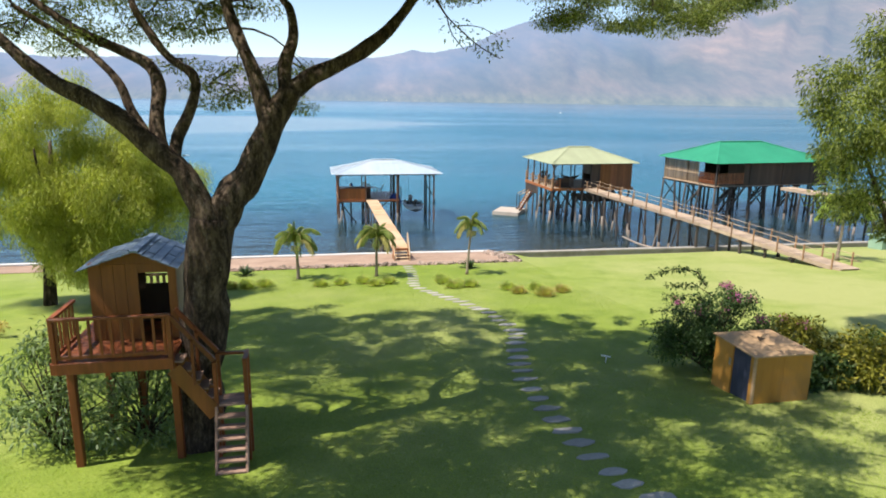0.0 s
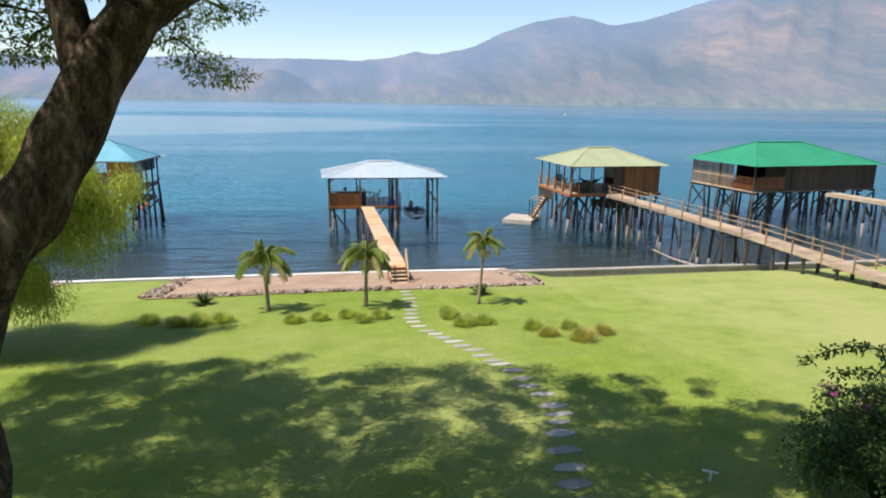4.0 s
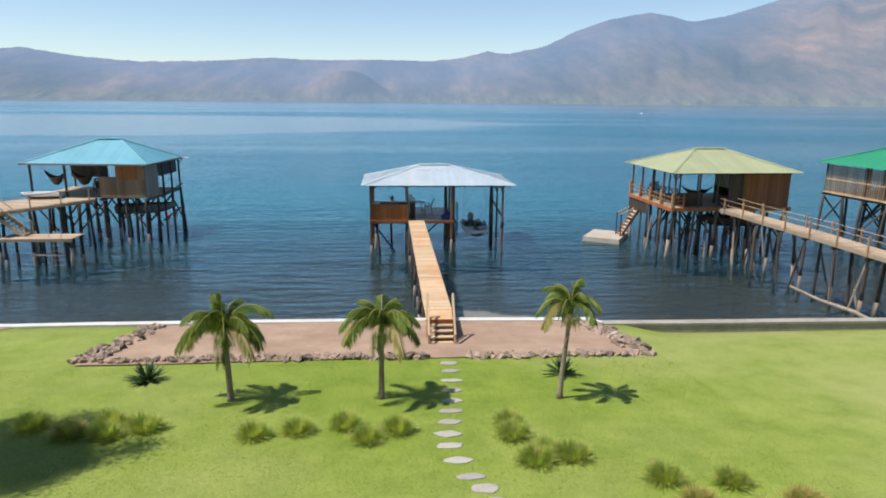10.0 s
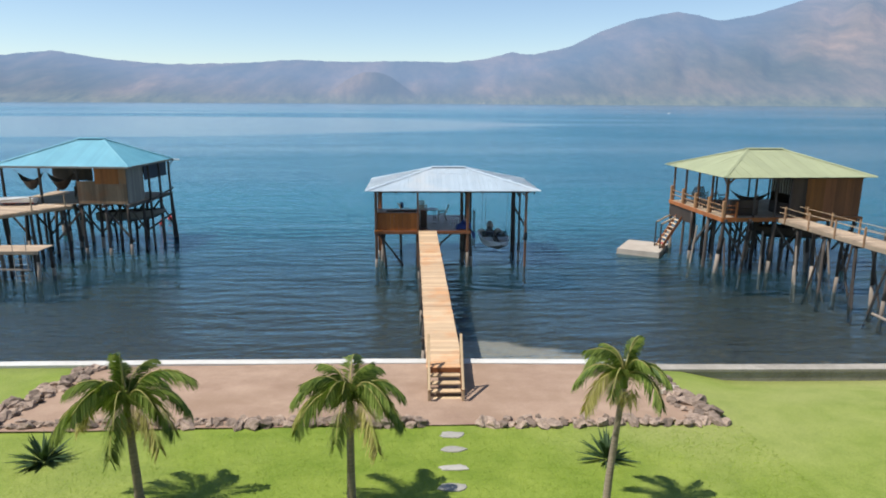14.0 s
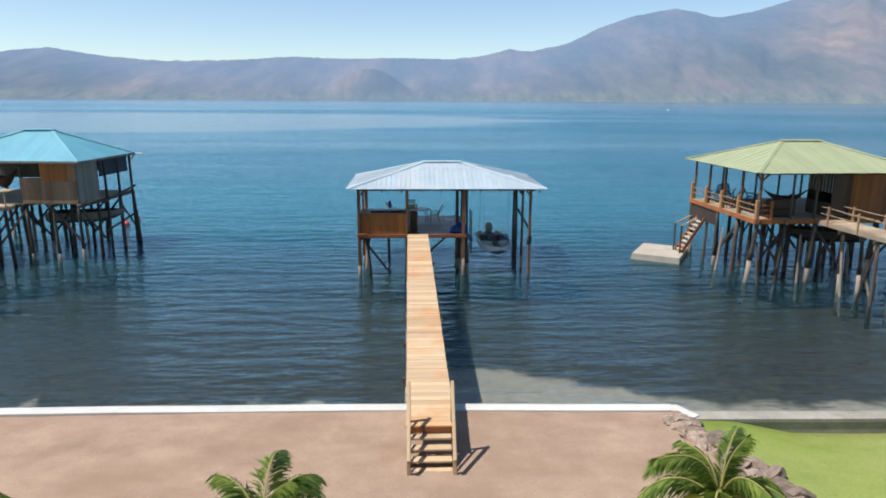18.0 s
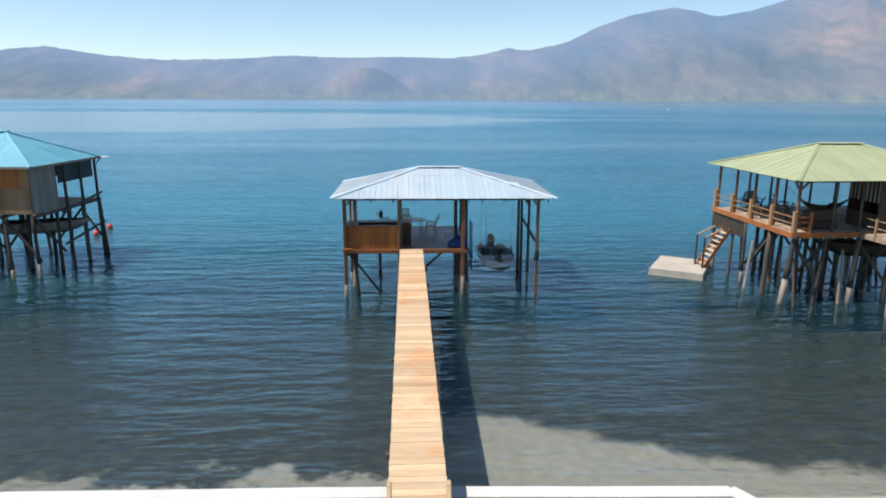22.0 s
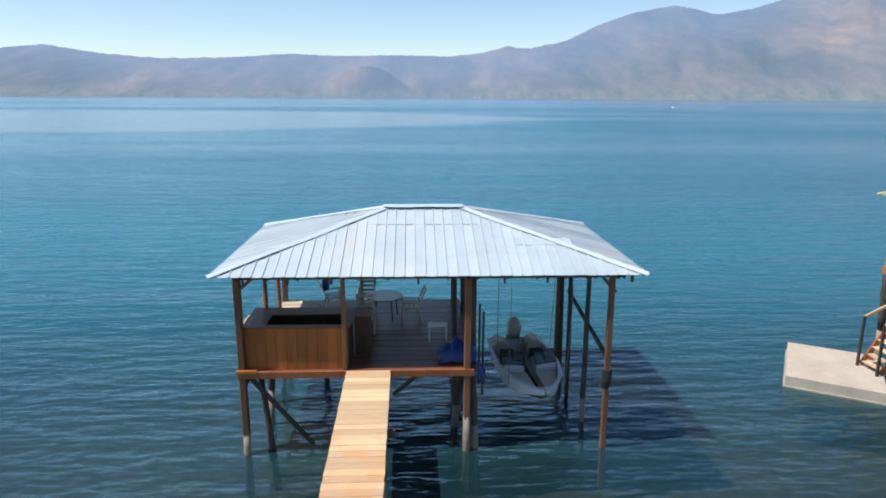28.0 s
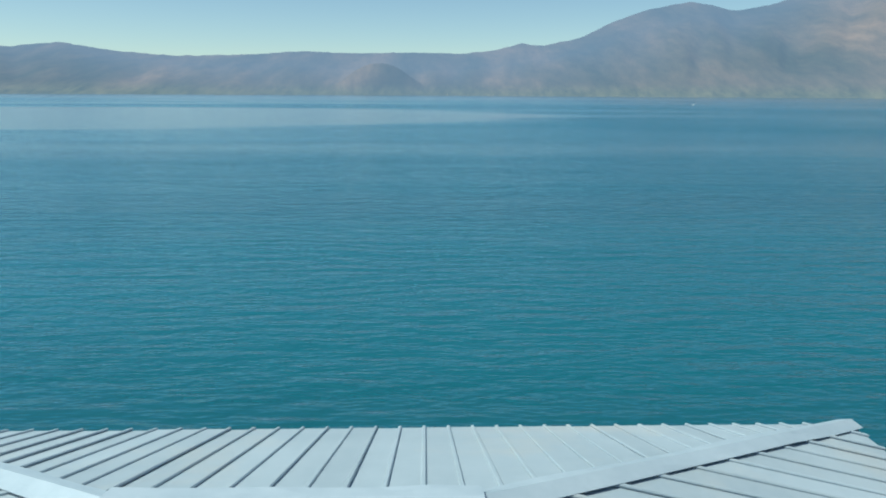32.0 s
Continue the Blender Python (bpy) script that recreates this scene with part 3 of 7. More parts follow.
# the skyline: bearing and height of the crest, in degrees
CREST = [(-60, 3.4), (-45, 3.3), (-35, 3.0), (-30.7, 3.1), (-27.4, 3.54), (-25.2, 3.2), (-23.6, 3.0), (-19.6, 2.78), (-14.1, 3.0), (-10.1, 3.33), (-5.9, 3.22), (-0.7, 3.34), (3.1, 3.25), (6.0, 3.55),
         (8.0, 4.1), (9.7, 3.86), (12.9, 4.5), (15.1, 5.6), (17.7, 6.46), (20.9, 6.99), (22.5, 6.7), (24.2, 6.17), (26.8, 6.56), (29.7, 7.38), (33, 8.3), (40, 9.5), (50, 8.0), (60, 6.0)]


def far_shore(a):
    return 3380 + 60 * noise.noise(Vector((a * 0.12, 3, 0))) - 9 * max(0, a)


def build_mountains():
    ba, he = [a for a, _ in CREST], [b for _, b in CREST]
    na, nr = 520, 26
    v, f = [], []
    for i in range(na + 1):
        a = -60 + 120 * i / na
        crest = float(np.mean([np.interp(a + o, ba, he) for o in (-0.4, -0.2, 0, 0.2, 0.4)])) + 0.06 * noise.noise(Vector((a * 1.3, 9, 0))) + 0.035 * noise.noise(Vector((a * 4.5, 2, 0)))
        near = far_shore(a)
        far_r = 4650
        for j in range(nr + 1):
            t = j / nr
            r = near + (far_r - near) * t
            # spurs and gullies run down the slope
            gully = noise.noise(Vector((a * 0.55, t * 1.6, 0))) * 0.6 + noise.noise(Vector((a * 1.2, t * 3.0, 4))) * 0.15
            k = t ** 0.85 * (1 + 0.55 * gully * (1 - t) * min(1, t * 4))
            h = math.tan(radians(crest)) * far_r * k + 10.5 * t
            hill = min(1.0, t * 9) * math.exp(-abs((a + 3.74) / 3.3) ** 2.4) * math.exp(-((t - 0.14) / 0.12) ** 2) * 150
            h = max(h, hill + 0.25 * h) if t < 0.5 else h
            v.append((-8 + r * math.sin(radians(a)), 15 + r * math.cos(radians(a)), -2 + h + (3 * noise.noise(Vector((a * 4, t * 20, 1))) if 0 < j < nr else 0)))
    for i in range(na):
        for j in range(nr):
            f.append((i * (nr + 1) + j, (i + 1) * (nr + 1) + j, (i + 1) * (nr + 1) + j + 1, i * (nr + 1) + j + 1))
    me = bpy.data.meshes.new("mountains")
    me.from_pydata(v, [], f)
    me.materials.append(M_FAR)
    me.polygons.foreach_set("use_smooth", [True] * len(f))
    tagged(new("mountains", me), "hazy brown and green volcanic hills across the lake", "mountains", kind="structure")


build_mountains()

# ---- lake wall and sand bed ----


def lake_wall(name, x0, x1, material, zt, label, w=0.32):
    th = thing(name, ((x0 + x1) / 2, shore(x0), 0), label, "retaining wall", kind="structure")
    n = max(2, int(abs(x1 - x0) / 3))
    for body, mat, zb, z1, ww in (("wall_body", M_CONC, -1.2, zt - 0.10, w), ("coping", material, zt - 0.10, zt, w + 0.06)):
        g = Geo()
        ring = []
        for i in range(n + 1):
            x = x0 + (x1 - x0) * i / n
            y, dz = shore(x), jig(0.012)
            ring.append([(x, y - ww / 2, zb), (x, y + ww / 2, zb), (x, y + ww / 2, z1 + dz), (x, y - ww / 2, z1 + dz)])
        g.add([p for r in ring for p in r], [[4 * i + k, 4 * i + (k + 1) % 4, 4 * i + 4 + (k + 1) % 4, 4 * i + 4 + k] for i in range(n) for k in range(4)] + [[0, 1, 2, 3], [4 * n + 3, 4 * n + 2, 4 * n + 1, 4 * n]])
        part(body, g, mat, th)
    return th


lake_wall("wall_west", -75, 0.05, M_CAP, 1.35, "low concrete lake wall with a whitewashed coping")
lake_wall("wall_east", 0.3, 75, M_CONC, 1.32, "low grey weathered concrete lake wall beside the lawn", 0.4)
corner = thing("wall_corner", (0.2, 42.5, 0), "whitewashed return where the two lake walls meet", "retaining wall", kind="structure")
for nm, mat, za, zb, w in (("wall_body", M_CONC, -1.2, 1.24, 0.3), ("coping", M_CAP, 1.243, 1.353, 0.36)):
    g = Geo()
    g.beam((0.02, 42.76, (za + zb) / 2), (0.42, 42.1, (za + zb) / 2), w, zb - za, 0.03)
    part(nm, g, mat, corner)

g = Geo()
cols = 40
for j in range(9):
    for i in range(cols + 1):
        x = -18.6 + 18.7 * i / cols + (-0.5 * (1 - j / 8) if i == 0 else 0.35 * (1 - j / 8) if i == cols else 0)
        y0, y1 = 37.3 + 0.02 * noise.noise(Vector((x, 0, 0))), shore(x) - 0.14
        y = y0 + (y1 - y0) * j / 8
        g.v.append(Vector((x, y, max(height(x, y), 1.18) + 0.045 + 0.03 * noise.noise(Vector((x * 0.5, y * 0.5, 2))))))
g.f = [[j * (cols + 1) + i, j * (cols + 1) + i + 1, (j + 1) * (cols + 1) + i + 1, (j + 1) * (cols + 1) + i] for j in range(8) for i in range(cols)]
solid("sand_bed", g, M_SAND, "bare packed pinkish sand behind the lake wall", "sand", kind="structure", smooth=True, fix=False)

# ---- roofs ----


def slope_limit(u, u0, ua, ub, u1):
    return max(0.0, min(1.0, (u - u0) / max(ua - u0, 1e-6), (u1 - u) / max(u1 - ub, 1e-6)))


def hip_roof(parent, m, x0, x1, y0, y1, ze, xa, xb, yr, zr, material, cap, rib=0.27, each=False, thick=0.012, rise=0.03):
    """Four slopes of ribbed sheet with flashings along the ridge and the hips. each: every strip a part."""
    sides = [("x", x0, xa, xb, x1, y0), ("x", x0, xa, xb, x1, y1), ("y", y0, yr, yr, y1, x0), ("y", y0, yr, yr, y1, x1)]
    for axis, u0, ua, ub, u1, edge in sides:
        def spot(u, t, lift=0.0):
            if axis == "x":
                return Vector((u, edge + (yr - edge) * t, ze + (zr - ze) * t + lift))
            ridge = xa if edge == x0 else xb
            return Vector((edge + (ridge - edge) * t, u, ze + (zr - ze) * t + lift))
        n = max(4, round((u1 - u0) / rib))
        g = Geo(m)
        for i in range(n):
            a, b = u0 + (u1 - u0) * i / n, u0 + (u1 - u0) * (i + 1) / n
            if each:
                g = Geo(m)
            cuts = [a] + [k for k in (ua, ub) if a < k < b] + [b]
            pts = [spot(a, 0), spot(b, 0)] + [spot(k, slope_limit(k, u0, ua, ub, u1)) for k in reversed(cuts)]
            keep = []
            for p in pts:
                if not keep or (p - keep[-1]).length > 1e-4:
                    keep.append(p)
            if (keep[0] - keep[-1]).length < 1e-4:
                keep.pop()
            sag = jig(0.006) if each else 0.0
            keep = [p + Vector((0, 0, sag)) for p in keep]
            nrm = (keep[1] - keep[0]).cross(keep[2] - keep[0])
            if nrm.z < 0:
                keep.reverse()
            g.plate(keep, thick)
            tb = slope_limit(b, u0, ua, ub, u1)
            if tb > 0.02:
                g.beam(spot(b, -0.004, rise / 2 - 0.002), spot(b, tb, rise / 2 - 0.002), 0.038, rise, 0.3)
            if each:
                part("roof_sheet", g, material, parent)
        if not each:
            part("roof_slope", g, material, parent)
    r = [Vector((xa, yr, zr)), Vector((xb, yr, zr))]
    for p, q in ((r[0], (x0, y0, ze)), (r[0], (x0, y1, ze)), (r[1], (x1, y0, ze)), (r[1], (x1, y1, ze))):
        flashing(parent, m, p, Vector(q), cap)
    flashing(parent, m, r[0] + Vector((-0.15, 0, 0.012)), r[1] + Vector((0.15, 0, 0.012)), cap, 0.2)


def flashing(parent, m, p, q, material, w=0.13):
    d = (q - p).normalized()
    s = d.cross(Vector((0, 0, 1))).normalized()
    g = Geo(m)
    vs = []
    n = 7
    for i in range(n + 1):
        e = p + (q - p) * i / n + Vector((0, 0, 0.06 + jig(0.006)))
        vs += [e - s * w - Vector((0, 0, 0.052 + jig(0.012))), e, e + s * w - Vector((0, 0, 0.052 + jig(0.012)))]
    g.add(vs, [[3 * i + k, 3 * i + k + 1, 3 * i + 4 + k, 3 * i + 3 + k] for i in range(n) for k in range(2)])
    k = len(vs)
    g.add([v - Vector((0, 0, 0.006)) for v in vs], [[3 * i + 3 + j, 3 * i + 4 + j, 3 * i + j + 1, 3 * i + j] for i in range(n) for j in range(2)])
    part("flashing", g, material, parent, fix=False)


def pile(parent, m, x, y, z1, r=0.09, lean=(0, 0), foot=True, square=False, material=None, z0=-1.2):
    """A rough timber pile, bleached where the water stood."""
    material = material or M_PILE
    foot = foot and rnd.random() < 0.45
    foot_z = rnd.uniform(0.4, 1.25) if foot else z0
    def at(z):
        k = (z1 - z) / (z1 - z0)
        return Vector((x + lean[0] * k + jig(0.01), y + lean[1] * k + jig(0.01), z))
    g = Geo(m)
    if square:
        g.beam(at(foot_z), at(z1), 2 * r, 2 * r)
    else:
        zs = [foot_z + (z1 - foot_z) * i / 4 for i in range(5)]
        g.tube([at(z) for z in zs], [r * (1.15 - 0.06 * i + jig(0.05)) for i in range(5)], 8, 0.2)
    post = part("stilt", g, material, parent, smooth=not square)
    if foot:
        g = Geo(m)
        g.tube([at(z0), at(0.2), at(foot_z)], [r * 1.2, r * 1.17, r * 1.1], 8, 0.2)
        part("stilt_foot", g, M_PALEPILE, post, "bleached foot of the pile", smooth=True)
    return post


def boards_x(parent, m, x0, x1, y0, y1, z, width, material, name="board", thick=0.04, gap=0.012):
    """Deck boards that lie along x, side by side in y."""
    n = max(1, round((y1 - y0) / width))
    for i in range(n):
        a, b = y0 + (y1 - y0) * i / n + gap / 2, y0 + (y1 - y0) * (i + 1) / n - gap / 2
        g = Geo(m)
        dz = jig(0.006)
        g.box(x0 + jig(0.02), x1 + jig(0.02), a, b, z - thick + dz, z + dz, 0.15)
        part(name, g, material, parent)


def wall_boards(parent, m, p, q, z0, z1, width, material, name="wall_board", thick=0.03, gap=0.006):
    """Upright boards from p to q in plan."""
    p, q = Vector((*p, 0)), Vector((*q, 0))
    n = max(1, round((q - p).length / width))
    d = (q - p) / n
    for i in range(n):
        a, b = p + d * i, p + d * (i + 1)
        w = d.length - gap
        c = (a + b) / 2
        g = Geo(m)
        side = d.normalized()
        out = Vector((side.y, -side.x, 0)) * (thick / 2)
        pts = [c - side * w / 2 - out, c + side * w / 2 - out, c + side * w / 2 + out, c - side * w / 2 + out]
        zz = z1 + jig(0.01)
        g.add([v + Vector((0, 0, z)) for z in (z0, zz) for v in pts], [[0, 1, 5, 4], [1, 2, 6, 5], [2, 3, 7, 6], [3, 0, 4, 7], [3, 2, 1, 0], [4, 5, 6, 7]])
        part(name, g, material, parent)


def one(parent, name, material, fn, m=None, label="", smooth=False):
    g = Geo(m)
    fn(g)
    return part(name, g, material, parent, label, smooth)


# ---- the boathouse at the end of the jetty ----
I4 = Matrix.Identity(4)
bh = thing("boathouse", (-5.2, 64.6, 0), "open timber boathouse on piles with a galvanised hip roof", "boathouse")
hip_roof(bh, I4, -10.6, 0.2, 61.3, 67.93, 4.80, -6.33, -4.32, 64.9, 5.92, M_ZINC, M_ZINC_CAP, 0.262, True, rise=0.025)
# where sheets overlap a dark lip shows across the slope
for x0, x1, t in ((-6.9, -3.7, 0.71), (-2.9, -1.4, 0.40)):
    n = max(1, round((x1 - x0) / 0.27))
    for i in range(n):
        a, b = x0 + (x1 - x0) * i / n, x0 + (x1 - x0) * (i + 1) / n - 0.02
        y, z = 61.3 + 3.6 * t + jig(0.012), 4.80 + 1.12 * t
        one(bh, "sheet_lip", M_ZINC, lambda g: g.plate([(a, y - 0.03, z + 0.004), (b, y - 0.03, z + 0.004 + jig(0.003)), (b, y + 0.3, z + 0.112), (a, y + 0.3, z + 0.112)], 0.006))
for x in (-9.94, -7.37, -4.27, -0.65):
    for y in (61.5, 67.3):
        r = 0.055 if x == -7.37 else 0.07 if x == -0.65 else 0.085
        pile(bh, I4, x, y, 4.82, r, square=True, material=M_POST, foot=x < -0.65)
# dark collar on the right front post
one(bh, "post_collar", M_BLACK, lambda g: g.tube([(-0.66, 61.5, 1.72), (-0.65, 61.5, 1.9), (-0.63, 61.5, 2.2)], [0.10, 0.13, 0.11], 9, 0.12), label="dark collar round the post")
for x, y, z in ((-4.05, 62.2, 4.85), (-4.5, 63.3, 4.95), (-4.05, 66.2, 4.85), (-0.82, 63.0, 4.9), (-0.94, 64.6, 4.9), (-0.88, 65.9, 4.9), (-9.94, 64.4, 4.9), (-9.9, 66.1, 4.85)):
    pile(bh, I4, x, y, z, 0.068, (jig(0.08), jig(0.08)), material=M_PILE if x > -9 else M_RED)
for x, y, lx, ly in ((-9.6, 61.9, 0.35, -0.2), (-9.5, 63.0, -0.3, 0.2), (-4.1, 61.7, 0.1, -0.1), (-4.4, 62.6, -0.15, 0.3), (-8.6, 66.5, 0.1, 0), (-6.9, 66.5, 0.1, 0), (-7.4, 64.2, 0, 0)):
    pile(bh, I4, x, y, 2.15, 0.085, (lx, ly))
for p, q in (((-9.8, 61.6, 2.1), (-8.3, 61.9, 0.02)), ((-5.0, 62.6, 2.1), (-6.2, 63.0, 0.9)), ((-0.9, 64.9, 3.3), (-0.58, 61.58, 2.42)), ((-0.93, 64.5, 4.6), (-0.85, 63.1, 4.25)), ((-0.62, 61.52, 2.3), (-0.75, 61.6, 1.7))):
    one(bh, "brace", M_PILE, lambda g: g.beam(p, q, 0.09, 0.11))
for p, q in (((-10.0, 61.5, 4.74), (-0.4, 61.5, 4.74)), ((-10.0, 67.3, 4.74), (-0.4, 67.3, 4.74)), ((-9.94, 61.4, 4.72), (-9.94, 67.4, 4.72)), ((-4.27, 61.4, 4.72), (-4.27, 67.4, 4.72)), ((-0.55, 61.4, 4.72), (-0.55, 67.4, 4.72)), ((-4.3, 64.5, 4.5), (-0.6, 64.5, 4.5))):
    one(bh, "roof_beam", M_PILE, lambda g: g.beam(p, q, 0.08, 0.1))
for i in range(14):
    x = -9.9 + i * 0.73
    ye = min(62.6, 61.3 + 3.6 * min((x + 10.6) / 4.27, (0.2 - x) / 4.52) - 0.25)
    one(bh, "rafter_end", M_PILE, lambda g: g.beam((x, 61.33, 4.735), (x, ye, 4.735 + 0.311 * (ye - 61.33)), 0.06, 0.09))
for p, q in (((-9.94, 61.55, 4.4), (-9.55, 61.55, 4.72)), ((-0.55, 61.5, 4.3), (-0.9, 61.5, 4.68))):
    one(bh, "knee_brace", M_RED, lambda g: g.beam(p, q, 0.06, 0.08))
for i in range(10):
    x = -9.75 + i * 1.06
    one(bh, "eave_hook", M_PILE, lambda g: g.beam((x, 61.36, 4.60), (x + jig(0.02), 61.36, 4.79), 0.07, 0.05))
# one deck in two tones: dark for roof shade, pale for the sun patch
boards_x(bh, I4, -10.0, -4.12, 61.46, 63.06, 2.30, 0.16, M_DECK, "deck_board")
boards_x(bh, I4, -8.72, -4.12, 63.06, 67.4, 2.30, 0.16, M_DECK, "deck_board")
boards_x(bh, I4, -10.0, -8.74, 63.06, 67.4, 2.30, 0.16, M_SUNLIT, "bleached_board")
one(bh, "deck_edge", M_RED, lambda g: g.box(-10.05, -4.1, 61.40, 61.455, 2.13, 2.31))
one(bh, "deck_side", M_DECK, lambda g: g.box(-4.11, -4.05, 61.46, 67.4, 2.1, 2.29))
for y in (61.6, 63.4, 65.4, 67.2):
    one(bh, "deck_joist", M_PILE, lambda g: g.box(-10.0, -4.1, y - 0.06, y + 0.06, 2.08, 2.255))
for x in (-9.9, -7.3, -4.3):
    one(bh, "deck_beam", M_PILE, lambda g: g.box(x - 0.07, x + 0.07, 61.5, 67.3, 1.92, 2.075))

# ---- jetty ----
jet = thing("jetty", (-6.7, 50.5, 0), "narrow timber jetty with sunlit pale boards", "jetty")
n = 100
for i in range(n):
    y = 40.0 + (61.38 - 40.0) * (i + 0.5) / n
    c = -6.62 - 0.155 * (y - 40.25) / 21.1
    hw = 0.555 + jig(0.007)
    one(jet, "board", M_PLANK, lambda g: g.box(c - hw, c + hw, y - 0.103, y + 0.103, 2.29 + jig(0.005), 2.335 + jig(0.006), 0.12))
for s in (-0.42, 0.42):
    one(jet, "stringer", M_PILE, lambda g: g.beam((-6.62 + s, 40.05, 2.19), (-6.775 + s, 61.4, 2.19), 0.1, 0.19))
for y in (43.2, 45.8, 48.4, 51.0, 53.6, 56.2, 58.8):
    for s in (-0.46, 0.46):
        pile(jet, I4, -6.65 + s - 0.155 * (y - 40.25) / 21.1, y, 2.1, 0.075, (jig(0.12), 0))
    one(jet, "crossbeam", M_PILE, lambda g: g.box(-7.3, -6.05, y - 0.06, y + 0.06, 1.94, 2.09))
st = thing("jetty_steps", (-6.62, 39.5, 1.3), "short flight of new pale wooden steps with handrails", "steps")
one(st, "riser", M_RED, lambda g: g.box(-7.08, -6.16, 39.955, 39.985, 2.19, 2.33))
for i in range(5):
    z, y = 2.165 - 0.165 * i, 39.88 - 0.2 * i
    one(st, "tread", M_NEWWOOD, lambda g: g.box(-7.07, -6.17, y - 0.115, y + 0.105, z - 0.045 + jig(0.004), z + jig(0.004)))
one(st, "tread", M_NEWWOOD, lambda g: g.box(-7.07, -6.17, 38.77, 38.98, 1.30, 1.345))
for s in (-7.11, -6.13):
    one(st, "stringer", M_RED, lambda g: g.beam((s, 40.1, 2.2), (s, 38.72, 1.08), 0.05, 0.22))
    newel = one(st, "newel", M_NEWWOOD, lambda g: g.box(s - 0.04, s + 0.04, 40.16, 40.25, 1.3, 3.27))
    one(st, "newel", M_NEWWOOD, lambda g: g.box(s - 0.04, s + 0.04, 39.05, 39.13, 1.2, 2.06))
    one(st, "handrail", M_NEWWOOD, lambda g: g.beam((s, 40.26, 3.29), (s, 39.02, 2.04), 0.075, 0.09))
    one(st, "middle_rail", M_RED, lambda g: g.beam((s, 40.2, 2.72), (s, 39.09, 1.66), 0.04, 0.06))

# ---- furniture and boats ----


def chair(name, x, y, z, turn, material, label, group, high=1.0, lean=0.28):
    """A resin armchair with a slatted back, facing local +y."""
    th = thing(name, (x, y, z), label, "chair", group)
    m = pose(x, y, z, 0, 0, turn)
    b = lambda nm, p, q, w, h: one(th, nm, material, lambda g: g.beam(p, q, w, h, 0.25), m)
    for i in range(4):
        b("seat_slat", (-0.24, -0.18 + i * 0.125, 0.42), (0.24, -0.18 + i * 0.125, 0.42), 0.105, 0.03)
    for s in (-0.25, 0.25):
        b("leg", (s, 0.24, 0.0), (s, 0.2, 0.62), 0.045, 0.045)
        b("leg", (s, -0.32, 0.0), (s, -0.2, 0.45), 0.045, 0.045)
        b("armrest", (s, 0.25, 0.63), (s, -0.26, 0.62), 0.06, 0.035)
        b("back_stile", (s * 0.92, -0.22, 0.42), (s * 0.92, -0.22 - lean, high), 0.05, 0.04)
    for i in range(5):
        k = (i + 0.7) / 5.2
        b("back_slat", (-0.22, -0.22 - lean * k, 0.42 + (high - 0.42) * k), (0.22, -0.22 - lean * k, 0.42 + (high - 0.42) * k), 0.025, 0.085)
    return th


